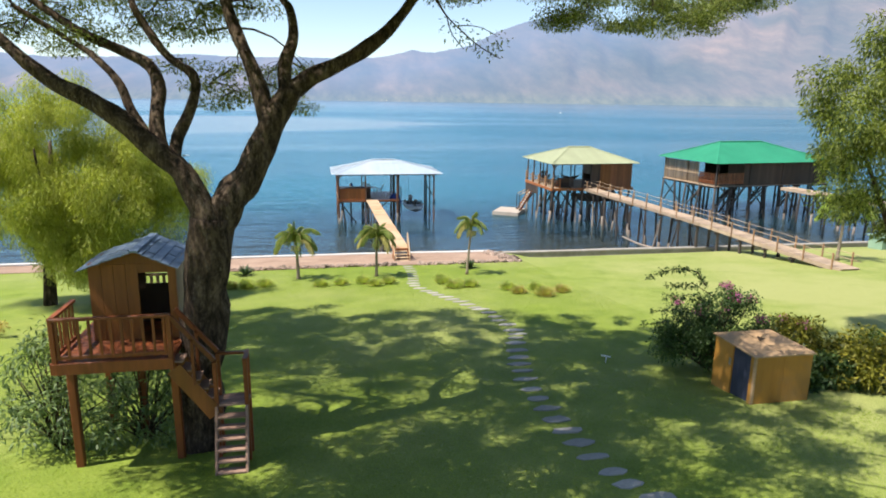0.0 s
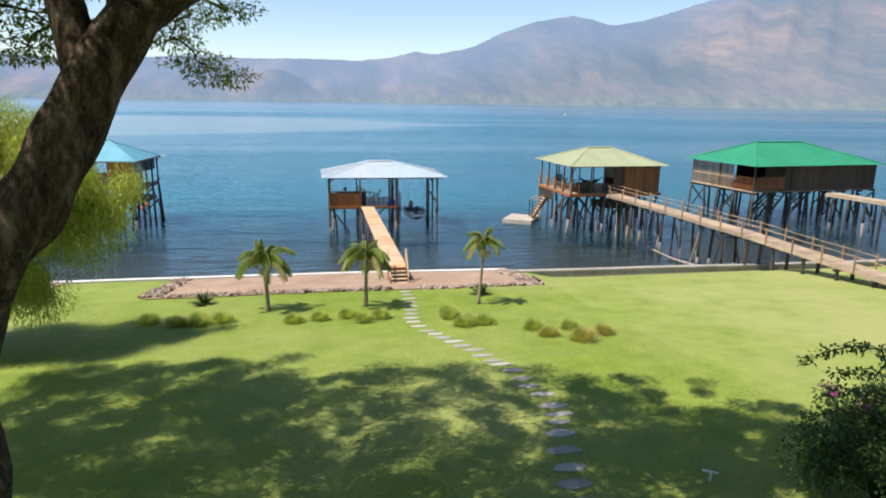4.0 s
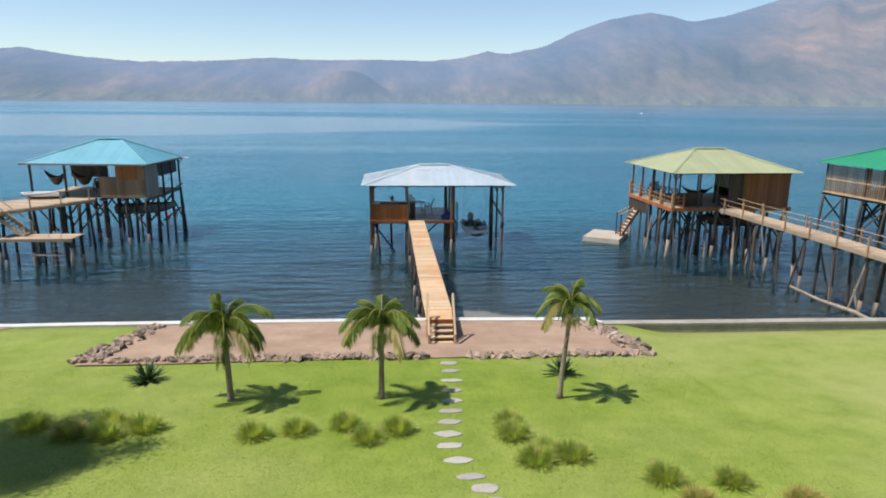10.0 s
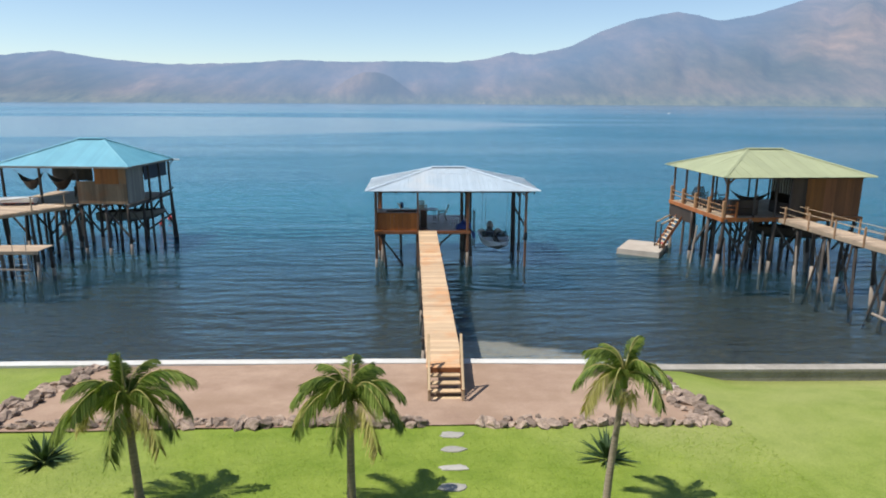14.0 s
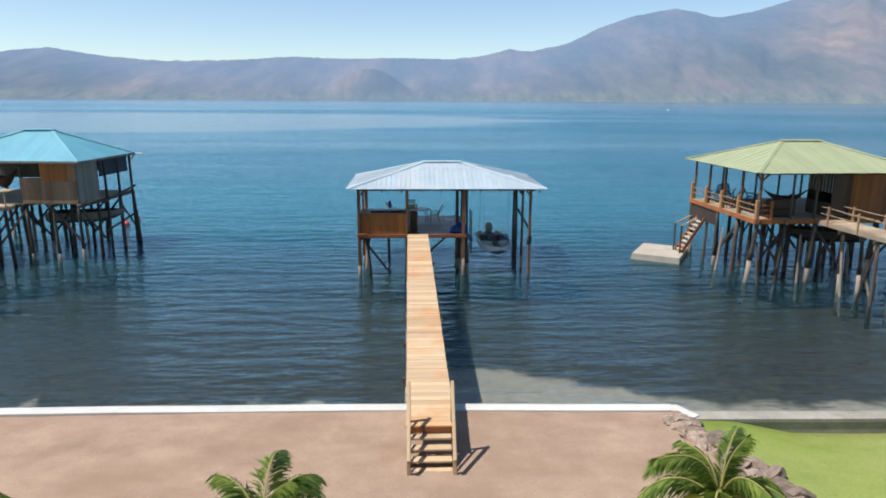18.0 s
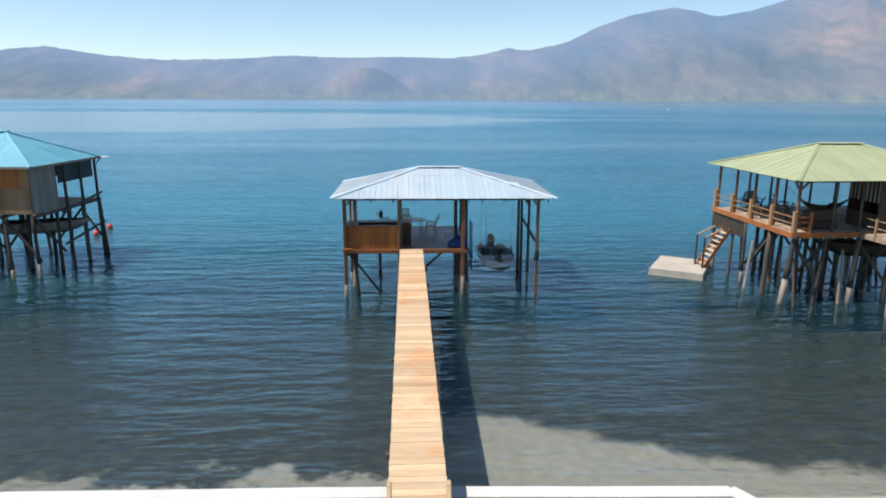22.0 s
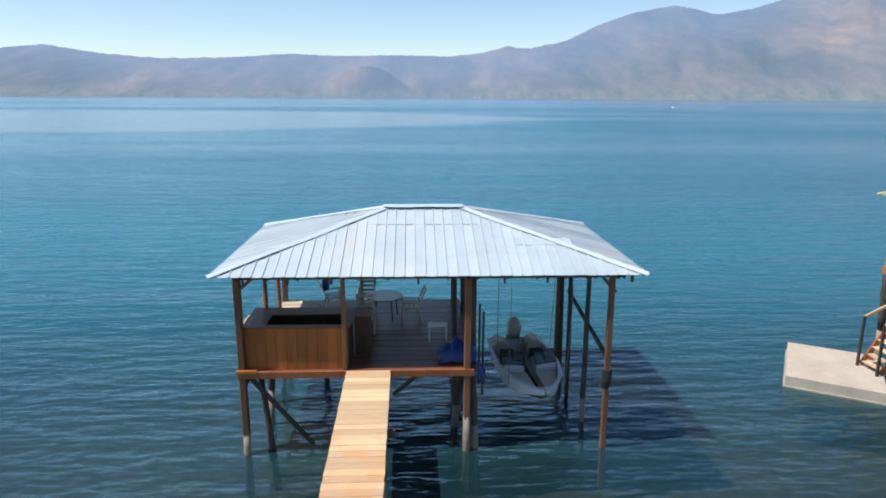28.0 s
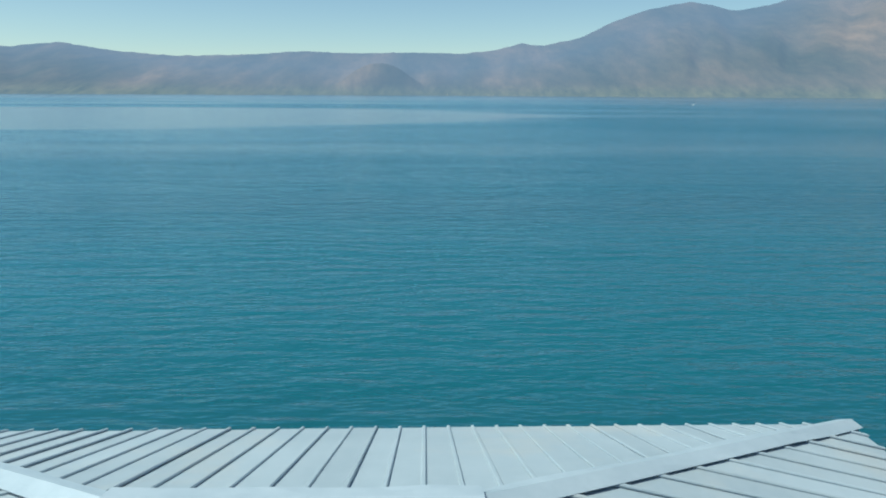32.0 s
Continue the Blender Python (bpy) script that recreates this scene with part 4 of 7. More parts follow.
def boat(name, m, length, beam, depth, material, bottom, liner, label, fit=True):
    """An open launch, bow towards local +y, keel at local z = 0."""
    o = m.translation
    th = thing(name, o, label, "boat")
    st_n = 18
    def half(s):
        return beam / 2 * max(0.0, 1 - max(0.0, (s - 0.42) / 0.58) ** 2.2) ** 0.7 * (0.9 + 0.1 * min(1, s * 4))
    def keel(s):
        return depth * 0.75 * max(0, (s - 0.6) / 0.4) ** 2.2
    def sheer(s):
        return depth * (0.95 + 0.1 * s * s)
    outer, rim, inner = [], [], []
    for i in range(st_n):
        s = 1 - (1 - i / (st_n - 1)) ** 1.6
        y, w, kz, sz = -length / 2 + length * s, max(half(s), 0.02), keel(s), sheer(s)
        cz = kz + (sz - kz) * 0.38
        outer.append([(-w, y, sz), (-w * 0.86, y, cz), (0, y, kz), (w * 0.86, y, cz), (w, y, sz)])
        wi = max(w - 0.11, 0.01)
        rim.append([(-w, y, sz), (-wi, y - 0.08 * (s > 0.95), sz + 0.015), (wi, y - 0.08 * (s > 0.95), sz + 0.015), (w, y, sz)])
        fz = max(kz + 0.18, depth * 0.34)
        inner.append([(-wi, y, sz + 0.015), (-wi * 0.88, y, min(fz, sz - 0.05)), (wi * 0.88, y, min(fz, sz - 0.05)), (wi, y, sz + 0.015)])
    def skin(rows, pick):
        g = Geo(m)
        k = len(rows[0])
        g.add([p for r in rows for p in r], [[i * k + a, i * k + a + 1, (i + 1) * k + a + 1, (i + 1) * k + a] for i in range(len(rows) - 1) for a in pick])
        return g
    g = skin(outer, (0, 3))
    g.add(outer[0], [[0, 1, 2, 3, 4]])
    part("hull_side", g, material, th, smooth=False)
    part("bottom", skin(outer, (1, 2)), bottom, th)
    part("gunwale", skin(rim, (0, 2)), material, th)
    part("liner", skin(inner, (0, 1, 2)), liner, th)
    hw = beam / 2
    if fit:
        one(th, "floor_strip", M_BLACK, lambda g: g.box(-0.13, 0.13, -length * 0.26, length * 0.36, depth * 0.36, depth * 0.40), m)
        for s in (-1, 1):
            cush = lambda g: g.plate([(s * 0.15, length * 0.10, depth * 0.8), (s * hw * 0.78, length * 0.10, depth * 0.8), (s * hw * 0.50, length * 0.36, depth * 0.84), (s * 0.12, length * 0.36, depth * 0.84)][::s], 0.2)
            one(th, "bow_cushion", M_BEIGE, cush, m, "pale bow cushion")
            one(th, "console", material, lambda g: g.box(s * hw * 0.5 - 0.29, s * hw * 0.5 + 0.29, -length * 0.02, length * 0.085, depth * 0.35, depth * 1.02, 0.2), m)
            screen = [(s * 0.16, 0.07 * length, depth * 1.03), (s * hw * 0.88, 0.03 * length, depth * 1.03), (s * hw * 0.84, -0.05 * length, depth * 1.42), (s * 0.16, 0.0, depth * 1.42)]
            frame_part = one(th, "windscreen_frame", M_BLACK, lambda g: [g.beam(screen[k], screen[(k + 1) % 4], 0.03, 0.03) for k in range(4)], m)
            one(frame_part, "windscreen_pane", M_PANE, lambda g: g.plate(screen, 0.008), m)
            one(th, "helm_seat", liner, lambda g: g.box(s * hw * 0.48 - 0.2, s * hw * 0.48 + 0.2, -length * 0.2, -length * 0.09, depth * 0.36, depth * 0.72, 0.25), m)
            one(th, "seat_back", M_BLACK, lambda g: g.box(s * hw * 0.48 - 0.2, s * hw * 0.48 + 0.2, -length * 0.225, -length * 0.2, depth * 0.5, depth * 1.08, 0.3), m)
            one(th, "stern_cushion", M_BEIGE, lambda g: g.box(s * hw * 0.58 - 0.25, s * hw * 0.58 + 0.25, -length * 0.475, -length * 0.33, depth * 0.36, depth * 1.16, 0.3), m)
        one(th, "bow_cap", material, lambda g: g.plate([(-0.3, length * 0.445, depth * 1.045), (0.3, length * 0.445, depth * 1.045), (0.1, length * 0.49, depth * 1.055), (-0.1, length * 0.49, depth * 1.055)], 0.03), m)
        g = Geo(m)
        g.tube([(-0.42 + 0.15 * math.cos(a), -length * 0.035, depth * 1.02 + 0.15 * math.sin(a)) for a in [2 * math.pi * i / 12 for i in range(13)]], [0.016] * 13, 6)
        part("steering_wheel", g, M_BLACK, th, smooth=True)
        g = Geo(m)
        g.lump((-0.05, -length / 2 - 0.1, depth * 1.4), (0.24, 0.32, 0.34), 3, 0.06)
        motor = part("outboard_motor", g, M_COWL, th, "grey outboard motor tilted on the stern", smooth=True)
        g = Geo(m)
        g.beam((0, -length / 2 - 0.22, depth * 1.2), (0, -length / 2 - 0.4, -0.05), 0.12, 0.16, 0.3)
        part("motor_leg", g, M_BLACK, motor)
        one(th, "transom_bracket", M_STEEL, lambda g: g.box(-0.22, 0.22, -length / 2 - 0.12, -length / 2 + 0.02, depth * 0.85, depth * 1.08), m)
    return th


def hammock(x0, y0, x1, y1, z, sag, material, label, lift=0.3):
    th = thing("hammock", (x0, y0, z), label, "hammock", "hammocks under the roofs")
    g = Geo()
    n = 10
    d = Vector((x1 - x0, y1 - y0, 0)).normalized()
    s = Vector((d.y, -d.x, 0))
    rows = []
    for i in range(n + 1):
        t = i / n
        c = Vector((x0 + (x1 - x0) * t, y0 + (y1 - y0) * t, z - sag * 4 * t * (1 - t)))
        w = 0.08 + 0.5 * math.sin(math.pi * t)
        rows.append([c - s * w + Vector((0, 0, lift * math.sin(math.pi * t))), c, c + s * w + Vector((0, 0, lift * math.sin(math.pi * t)))])
    for dz in (0, -0.02):
        g.add([p + Vector((0, 0, dz)) for r in rows for p in r], [[3 * i + k, 3 * i + k + 1, 3 * i + 4 + k, 3 * i + 3 + k] for i in range(n) for k in range(2)])
    part("sling", g, material, th, smooth=True, fix=False)
    for p, q in (((x0, y0, z), Vector((x0, y0, z)) - d * 0.5 + Vector((0, 0, 0.45))), ((x1, y1, z), Vector((x1, y1, z)) + d * 0.5 + Vector((0, 0, 0.45)))):
        one(th, "rope", M_ROPE, lambda g: g.tube([p, q], [0.012, 0.012], 5))


# bar
bar = thing("bar_counter", (-8.6, 62.3, 2.31), "square orange-boarded bar counter with a dark hollow middle", "bar counter")
wall_boards(bar, I4, (-9.84, 61.585), (-7.3, 61.585), 2.31, 3.40, 0.255, M_ORANGE, "front_board")
wall_boards(bar, I4, (-9.86, 63.0), (-9.86, 61.6), 2.31, 3.40, 0.255, M_ORANGE, "side_board")
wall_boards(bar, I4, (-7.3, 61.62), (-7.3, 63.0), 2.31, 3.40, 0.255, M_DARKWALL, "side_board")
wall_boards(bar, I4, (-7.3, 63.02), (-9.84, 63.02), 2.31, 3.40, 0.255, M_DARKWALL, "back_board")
one(bar, "counter_top", M_DECK, lambda g: g.box(-9.87, -7.24, 61.54, 61.72, 3.402, 3.45))
one(bar, "counter_top", M_DECK, lambda g: g.box(-9.92, -7.22, 62.5, 63.1, 3.402, 3.45))
one(bar, "counter_top", M_DECK, lambda g: g.box(-9.74, -9.35, 61.722, 62.498, 3.402, 3.45))
# pale tone stands for sun on the counter's outer strip
one(bar, "side_ledge", M_SUNLIT, lambda g: g.box(-9.97, -9.745, 61.722, 62.498, 3.40, 3.446), label="ledge along the side in a painted sunlit tone")
one(bar, "counter_top", M_DECK, lambda g: g.box(-7.218, -6.78, 62.4, 63.1, 3.402, 3.45))
one(bar, "end_board", M_DARKWALL, lambda g: g.box(-7.2, -6.8, 62.42, 62.46, 2.31, 3.398))
one(bar, "end_board", M_DARKWALL, lambda g: g.box(-6.84, -6.8, 62.462, 63.06, 2.31, 3.398))
one(bar, "counter_top", M_DECK, lambda g: g.box(-7.4, -7.22, 61.722, 62.498, 3.402, 3.45))
one(bar, "base_board", M_ORANGE, lambda g: g.box(-10.06, -9.55, 61.32, 61.395, 2.3, 2.38), label="short pale board at the foot")
# near-black sheet: the darkness of the hollow, put in as colour
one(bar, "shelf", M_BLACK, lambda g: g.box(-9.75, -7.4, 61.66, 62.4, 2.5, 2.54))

ck = thing("cool_box", (-9.05, 62.1, 2.54), "pale grey cool box standing inside the bar", "cool box")
one(ck, "body", M_CAP, lambda g: g.box(-9.3, -8.85, 61.75, 62.35, 2.545, 3.05, 0.12))
one(ck, "lid", M_WHITE, lambda g: g.box(-9.31, -8.84, 61.74, 62.36, 3.053, 3.11, 0.25))
tb = thing("round_table", (-6.55, 65.5, 2.3), "round white-topped table with thin dark legs", "table")
g = Geo()
g.tube([(-6.55, 65.5, 3.0), (-6.55, 65.5, 3.035)], [0.58, 0.58], 28)
part("tabletop", g, M_WHITE, tb)
g = Geo()
g.tube([(-6.55 + 0.585 * math.cos(0.2244 * i), 65.5 + 0.585 * math.sin(0.2244 * i), 3.012) for i in range(29)], [0.016] * 29, 6)
part("rim", g, M_BLACK, tb, "dark table rim", smooth=True)
for a in (0.6, 2.2, 3.8, 5.3):
    one(tb, "leg", M_BLACK, lambda g: g.tube([(-6.55 + 0.5 * math.cos(a), 65.5 + 0.5 * math.sin(a), 2.3), (-6.55 + 0.42 * math.cos(a), 65.5 + 0.42 * math.sin(a), 3.0)], [0.02, 0.02], 6))
CH = "beige slatted high-backed resin armchair by the round table"
chair("armchair", -7.02, 64.35, 2.3, 0, M_BEIGE, CH, "chairs on the boathouse deck", 1.3)
chair("armchair", -5.75, 65.3, 2.3, 95, M_BEIGE, CH, "chairs on the boathouse deck", 1.05)
chair("armchair", -7.15, 66.6, 2.3, 180, M_BEIGE, CH, "chairs on the boathouse deck", 1.1)
chair("armchair", -8.2, 66.4, 2.3, -75, M_BEIGE, "beige armchair with a dark blue cloth near the rear edge", "chairs on the boathouse deck", 1.0)
g = Geo()
g.lump((-8.45, 66.4, 3.15), (0.12, 0.3, 0.25), 5, 0.2)
solid("cloth", g, M_TARP, "dark blue cloth hung over a chair back", "cloth", smooth=True, at=(-8.45, 66.4, 3.15))
sl = thing("stool", (-4.95, 63.55, 2.3), "low white slatted stool on the dark deck", "stool")
for i in range(5):
    one(sl, "slat", M_WHITE, lambda g: g.box(-5.22, -4.68, 63.4 + 0.075 * i, 63.46 + 0.075 * i, 2.74, 2.765))
for x in (-5.19, -4.71):
    for y in (63.42, 63.72):
        one(sl, "leg", M_WHITE, lambda g: g.beam((x, y, 2.3), (x, y, 2.74), 0.04, 0.04))
    one(sl, "rail", M_WHITE, lambda g: g.box(x - 0.015, x + 0.015, 63.44, 63.7, 2.5, 2.53))

# the tarpaulin: a crumpled heap that hangs over the edge of the deck
g = Geo()
nx, ny = 44, 30
for j in range(ny + 1):
    for i in range(nx + 1):
        u, v = i / nx, j / ny
        x, y = -5.0 + 1.3 * u, 61.75 + 0.85 * v
        h = 0.42 * math.sin(math.pi * min(1, u * 1.15)) ** 0.7 * math.sin(math.pi * v) ** 0.6 * (1 + 0.5 * noise.noise(Vector((x * 3, y * 3, 0)))) + 0.13 * abs(noise.noise(Vector((x * 6, y * 5, 3)))) + 0.06 * abs(noise.noise(Vector((x * 14, y * 12, 7)))) + 0.02
        if x > -4.02:
            h = 2.0 - 0.45 * (x + 4.02) / 0.32 * (0.6 + 0.4 * noise.noise(Vector((y * 4, 0, 0)))) + 0.1 * noise.noise(Vector((x * 6, y * 6, 5))) - 2.3 + 0.25 * math.sin(math.pi * v)
            x = -4.0 + (x + 4.02) * 0.8
        g.v.append(Vector((x, y, 2.3 + h)))
g.f = [[j * (nx + 1) + i, j * (nx + 1) + i + 1, (j + 1) * (nx + 1) + i + 1, (j + 1) * (nx + 1) + i] for j in range(ny) for i in range(nx)]
solid("tarpaulin", g, M_TARP, "crumpled dark blue tarpaulin heaped on the deck edge", "tarpaulin", smooth=True, at=(-4.5, 62.1, 2.3), fix=False)

boat("motorboat", pose(-2.28, 63.9, 0.76, -3, 0, 185), 3.7, 1.9, 0.70, M_HULL, M_HULLDARK, M_BOATIN, "white open motorboat hung from the boathouse beams")
hoist = thing("boat_hoist", (-2.35, 63.3, 4.4), "thin steel hoist cables above the motorboat", "hoist")
for x, y in ((-3.15, 61.75), (-1.55, 61.75), (-3.1, 64.5), (-1.4, 64.5)):
    one(hoist, "cable", M_ROPE, lambda g: g.tube([(x, y, 4.4), (x * 0.97 - 0.03, y + 0.5, 1.45)], [0.009, 0.009], 5))
rods = thing("rod_holder", (-3.75, 63.9, 2.3), "two dark posts standing beside the boat bay", "post")
for x, y in ((-3.72, 62.9), (-3.75, 63.6)):
    one(rods, "post", M_PILE, lambda g: g.beam((x, y, 0.9), (x, y, 3.35), 0.06, 0.06))
    one(rods, "rung", M_PILE, lambda g: g.beam((x, y, 1.3), (x - 0.35, y, 1.3), 0.05, 0.05))

# ---- the stilt houses of the neighbours ----


def stilts(parent, m, xs, ys, z1, r=0.1, splay=0.25):
    """Rows of piles, with crossed braces between neighbours."""
    for i, x in enumerate(xs):
        for j, y in enumerate(ys):
            pile(parent, m, x + jig(0.15), y + jig(0.15), z1, r * rnd.uniform(0.85, 1.15), (jig(splay), jig(splay)))
            if i + 1 < len(xs) and (i + j) % 2 == 0:
                a, b = (z1 - 0.15, 0.9) if rnd.random() < 0.5 else (1.0, z1 - 0.2)
                one(parent, "brace", M_PILE, lambda g: g.beam((x, y + 0.09, a), (xs[i + 1], y + 0.09, b), 0.08, 0.12), m)
            if j + 1 < len(ys) and (i + j) % 2 == 1:
                one(parent, "brace", M_PILE, lambda g: g.beam((x + 0.09, y, z1 - 0.2), (x + 0.09, ys[j + 1], 1.0), 0.08, 0.12), m)
    for x in xs:
        one(parent, "floor_beam", M_PILE, lambda g: g.box(x - 0.08, x + 0.08, ys[0] - 0.3, ys[-1] + 0.3, z1 - 0.02, z1 + 0.16), m)


def rail_side(parent, m, pts, z, h, material, step=1.8, rails=(0.35, 0.7), post_w=0.11):
    """A rope or timber rail along pts with stout posts."""
    for (x0, y0), (x1, y1) in zip(pts, pts[1:]):
        n = max(1, round(math.hypot(x1 - x0, y1 - y0) / step))
        for i in range(n + 1):
            x, y = x0 + (x1 - x0) * i / n, y0 + (y1 - y0) * i / n
            one(parent, "rail_post", material, lambda g: g.beam((x, y, z), (x, y, z + h), post_w, post_w), m)
        for k in rails:
            one(parent, "rail", material, lambda g: g.beam((x0, y0, z + h * k), (x1, y1, z + h * k), 0.04, 0.05), m)


# pale green roof
YB = pose(10.45, 58.95, 0, 0, 0, 2.0)
yb = thing("stilt_house", YB.translation, "timber stilt house with a pale green hip roof and open terrace", "stilt house", "stilt houses in the lake")
hip_roof(yb, YB, 0, 9.45, 0, 8.4, 5.9, 3.6, 5.8, 4.2, 7.28, M_SAGE, M_SAGE, 0.6, True, rise=0.014)
boards_x(yb, YB, 0.35, 9.1, 0.4, 8.0, 3.45, 0.3, M_RAMP, "deck_board")
one(yb, "fascia", M_ORANGE, lambda g: g.box(0.3, 9.1, 0.33, 0.39, 3.22, 3.47), YB)
one(yb, "fascia", M_ORANGE, lambda g: g.box(0.28, 0.34, 0.4, 8.0, 3.22, 3.47), YB)
stilts(yb, YB, (0.5, 2.0, 3.7, 5.4, 7.1, 8.8), (0.5, 2.4, 4.3, 6.1, 7.8), 3.22, 0.1, 0.35)
for y in (0.5, 2.3, 4.15, 6.0, 7.85):
    one(yb, "post", M_POST, lambda g: g.beam((0.52, y, 3.45), (0.52, y, 5.95), 0.115, 0.115), YB)
for x in (2.3, 3.6, 4.5):
    for y in (0.5, 7.85):
        one(yb, "post", M_PILE, lambda g: g.beam((x, y, 3.45), (x, y, 5.95), 0.1, 0.1), YB)
for p, q in (((0.5, 0.5, 5.4), (0.95, 0.5, 5.85)), ((0.5, 0.5, 5.4), (0.5, 0.95, 5.85))):
    one(yb, "knee_brace", M_RED, lambda g: g.beam(p, q, 0.07, 0.09), YB)
for p, q in (((0.4, 0.5, 5.86), (9.0, 0.5, 5.86)), ((0.5, 0.5, 5.86), (0.5, 7.9, 5.86)), ((0.4, 7.85, 5.86), (9.0, 7.85, 5.86))):
    one(yb, "wall_plate", M_PILE, lambda g: g.beam(p, q, 0.1, 0.16), YB)
rail_side(yb, YB, [(0.40, 7.9), (0.40, 0.45)], 3.46, 1.0, M_SLEEVE, 1.86, (0.4, 0.7), 0.17)
rail_side(yb, YB, [(0.42, 0.45), (1.2, 0.45)], 3.46, 0.95, M_ORANGE, 0.8, (0.2, 0.5, 0.75))
# front wall boards take darker tones in place of the eave's shade
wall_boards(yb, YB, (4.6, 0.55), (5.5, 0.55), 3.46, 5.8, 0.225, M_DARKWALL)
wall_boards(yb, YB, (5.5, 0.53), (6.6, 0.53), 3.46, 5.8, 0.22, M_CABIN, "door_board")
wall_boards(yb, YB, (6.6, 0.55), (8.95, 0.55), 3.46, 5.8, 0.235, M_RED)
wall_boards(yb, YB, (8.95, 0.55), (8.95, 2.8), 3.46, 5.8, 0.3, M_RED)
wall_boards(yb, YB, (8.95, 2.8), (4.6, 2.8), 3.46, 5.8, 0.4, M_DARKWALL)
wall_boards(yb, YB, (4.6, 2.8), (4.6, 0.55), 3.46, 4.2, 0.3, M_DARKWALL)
for i in range(8):
    one(yb, "screen_slat", M_GREYWALL, lambda g: g.box(4.58, 4.62, 0.7 + 0.27 * i, 0.82 + 0.27 * i, 4.75, 5.8), YB)
for x in (6.0, 7.5, 8.9):
    one(yb, "post", M_PILE, lambda g: g.beam((x, 7.85, 3.45), (x, 7.85, 5.95), 0.1, 0.1), YB)
WICKER = M_DARKWALL
for lx, ly, t in ((1.3, 6.6, 120), (1.2, 5.3, 60), (2.2, 6.9, 180), (2.6, 2.4, -20), (3.4, 3.2, 40), (1.1, 4.2, 90), (1.3, 3.0, 70), (3.0, 5.6, 250)):
    p = YB @ Vector((lx, ly, 3.46))
    chair("armchair", p.x, p.y, p.z, t, WICKER, "dark wicker armchair on the stilt house terrace", "chairs on the pale green terrace", 1.0, 0.3)
sofa_p = YB @ Vector((1.9, 1.5, 3.46))
sofa = thing("lounge_sofa", sofa_p, "low dark lounge sofa with a red cushion", "sofa")
one(sofa, "base", WICKER, lambda g: g.box(1.2, 2.9, 1.1, 1.8, 3.48, 3.9, 0.12), YB)
one(sofa, "backrest", WICKER, lambda g: g.box(1.2, 2.9, 1.1, 1.3, 3.9, 4.4, 0.12), YB)
one(sofa, "cushion", M_REDPLASTIC, lambda g: g.box(1.5, 2.0, 1.32, 1.6, 3.9, 4.2, 0.3), YB, "faded red cushion")
a, b = YB @ Vector((2.2, 3.2, 4.9)), YB @ Vector((4.2, 2.2, 4.9))
hammock(a.x, a.y, b.x, b.y, 4.75, 0.75, M_DARKWALL, "dark hammock slung between terrace posts")
p = YB @ Vector((5.6, 2.6, 1.75))
boat("rowing_boat", pose(p.x, p.y, p.z, 0, 0, 80), 4.2, 1.6, 0.75, M_DARKWALL, M_BLACK, M_DARKWALL, "dark boat hung under the stilt house floor", False)
ls = thing("landing_steps", YB @ Vector((-0.6, 7.0, 0.3)), "steep wooden steps down to the floating raft", "steps")
for i in range(8):
    k = i / 7
    one(ls, "tread", M_TAN, lambda g: g.box(0.22 - 1.0 * k - 0.11, 0.22 - 1.0 * k + 0.11, 6.0, 6.8, 2.25 - 1.75 * k, 2.29 - 1.75 * k), YB)
for y in (5.95, 6.85):
    one(ls, "stringer", M_RED, lambda g: g.beam((0.42, y, 2.55), (-0.88, y, 0.4), 0.05, 0.18), YB)
    one(ls, "rail", M_TAN, lambda g: g.beam((-0.05, y, 2.55), (-1.0, y, 2.05), 0.06, 0.1), YB)
    one(ls, "rail_post", M_PILE, lambda g: g.beam((-1.0, y, 0.2), (-1.0, y, 2.1), 0.08, 0.08), YB)
one(yb, "skirt_panel", M_DARKWALL, lambda g: g.box(0.36, 0.41, 4.4, 8.0, 2.35, 3.21), YB)
for i in range(14):
    x, y = 0.6 + 8.0 * (i % 7) / 6 + jig(0.3), (0.5, 4.0)[i // 7] + jig(0.4)
    one(yb, "splayed_strut", M_PALEPILE if i % 3 else M_PILE, lambda g: g.tube([(x + jig(0.9), y - 0.3 + jig(0.4), -1.0), (x, y, rnd.uniform(1.6, 2.6))], [0.07, 0.055], 7), YB)
raft = thing("raft", (8.4, 65.7, 0), "pale square floating swimming raft beside the steps", "raft")
RM = pose(8.4, 65.75, 0, 0, 0, -31)
one(raft, "platform", M_RAFT, lambda g: g.box(-1.4, 1.4, -1.7, 1.7, 0.05, 0.36, 0.08), RM)
one(raft, "float_rim", M_CONC, lambda g: g.box(-1.44, 1.44, -1.79, 1.79, -0.12, 0.045, 0.1), RM)
one(raft, "mooring_cleat", M_REDPLASTIC, lambda g: g.beam((0.9, 1.2, 0.46), (1.2, 1.2, 0.46), 0.1, 0.1), RM)

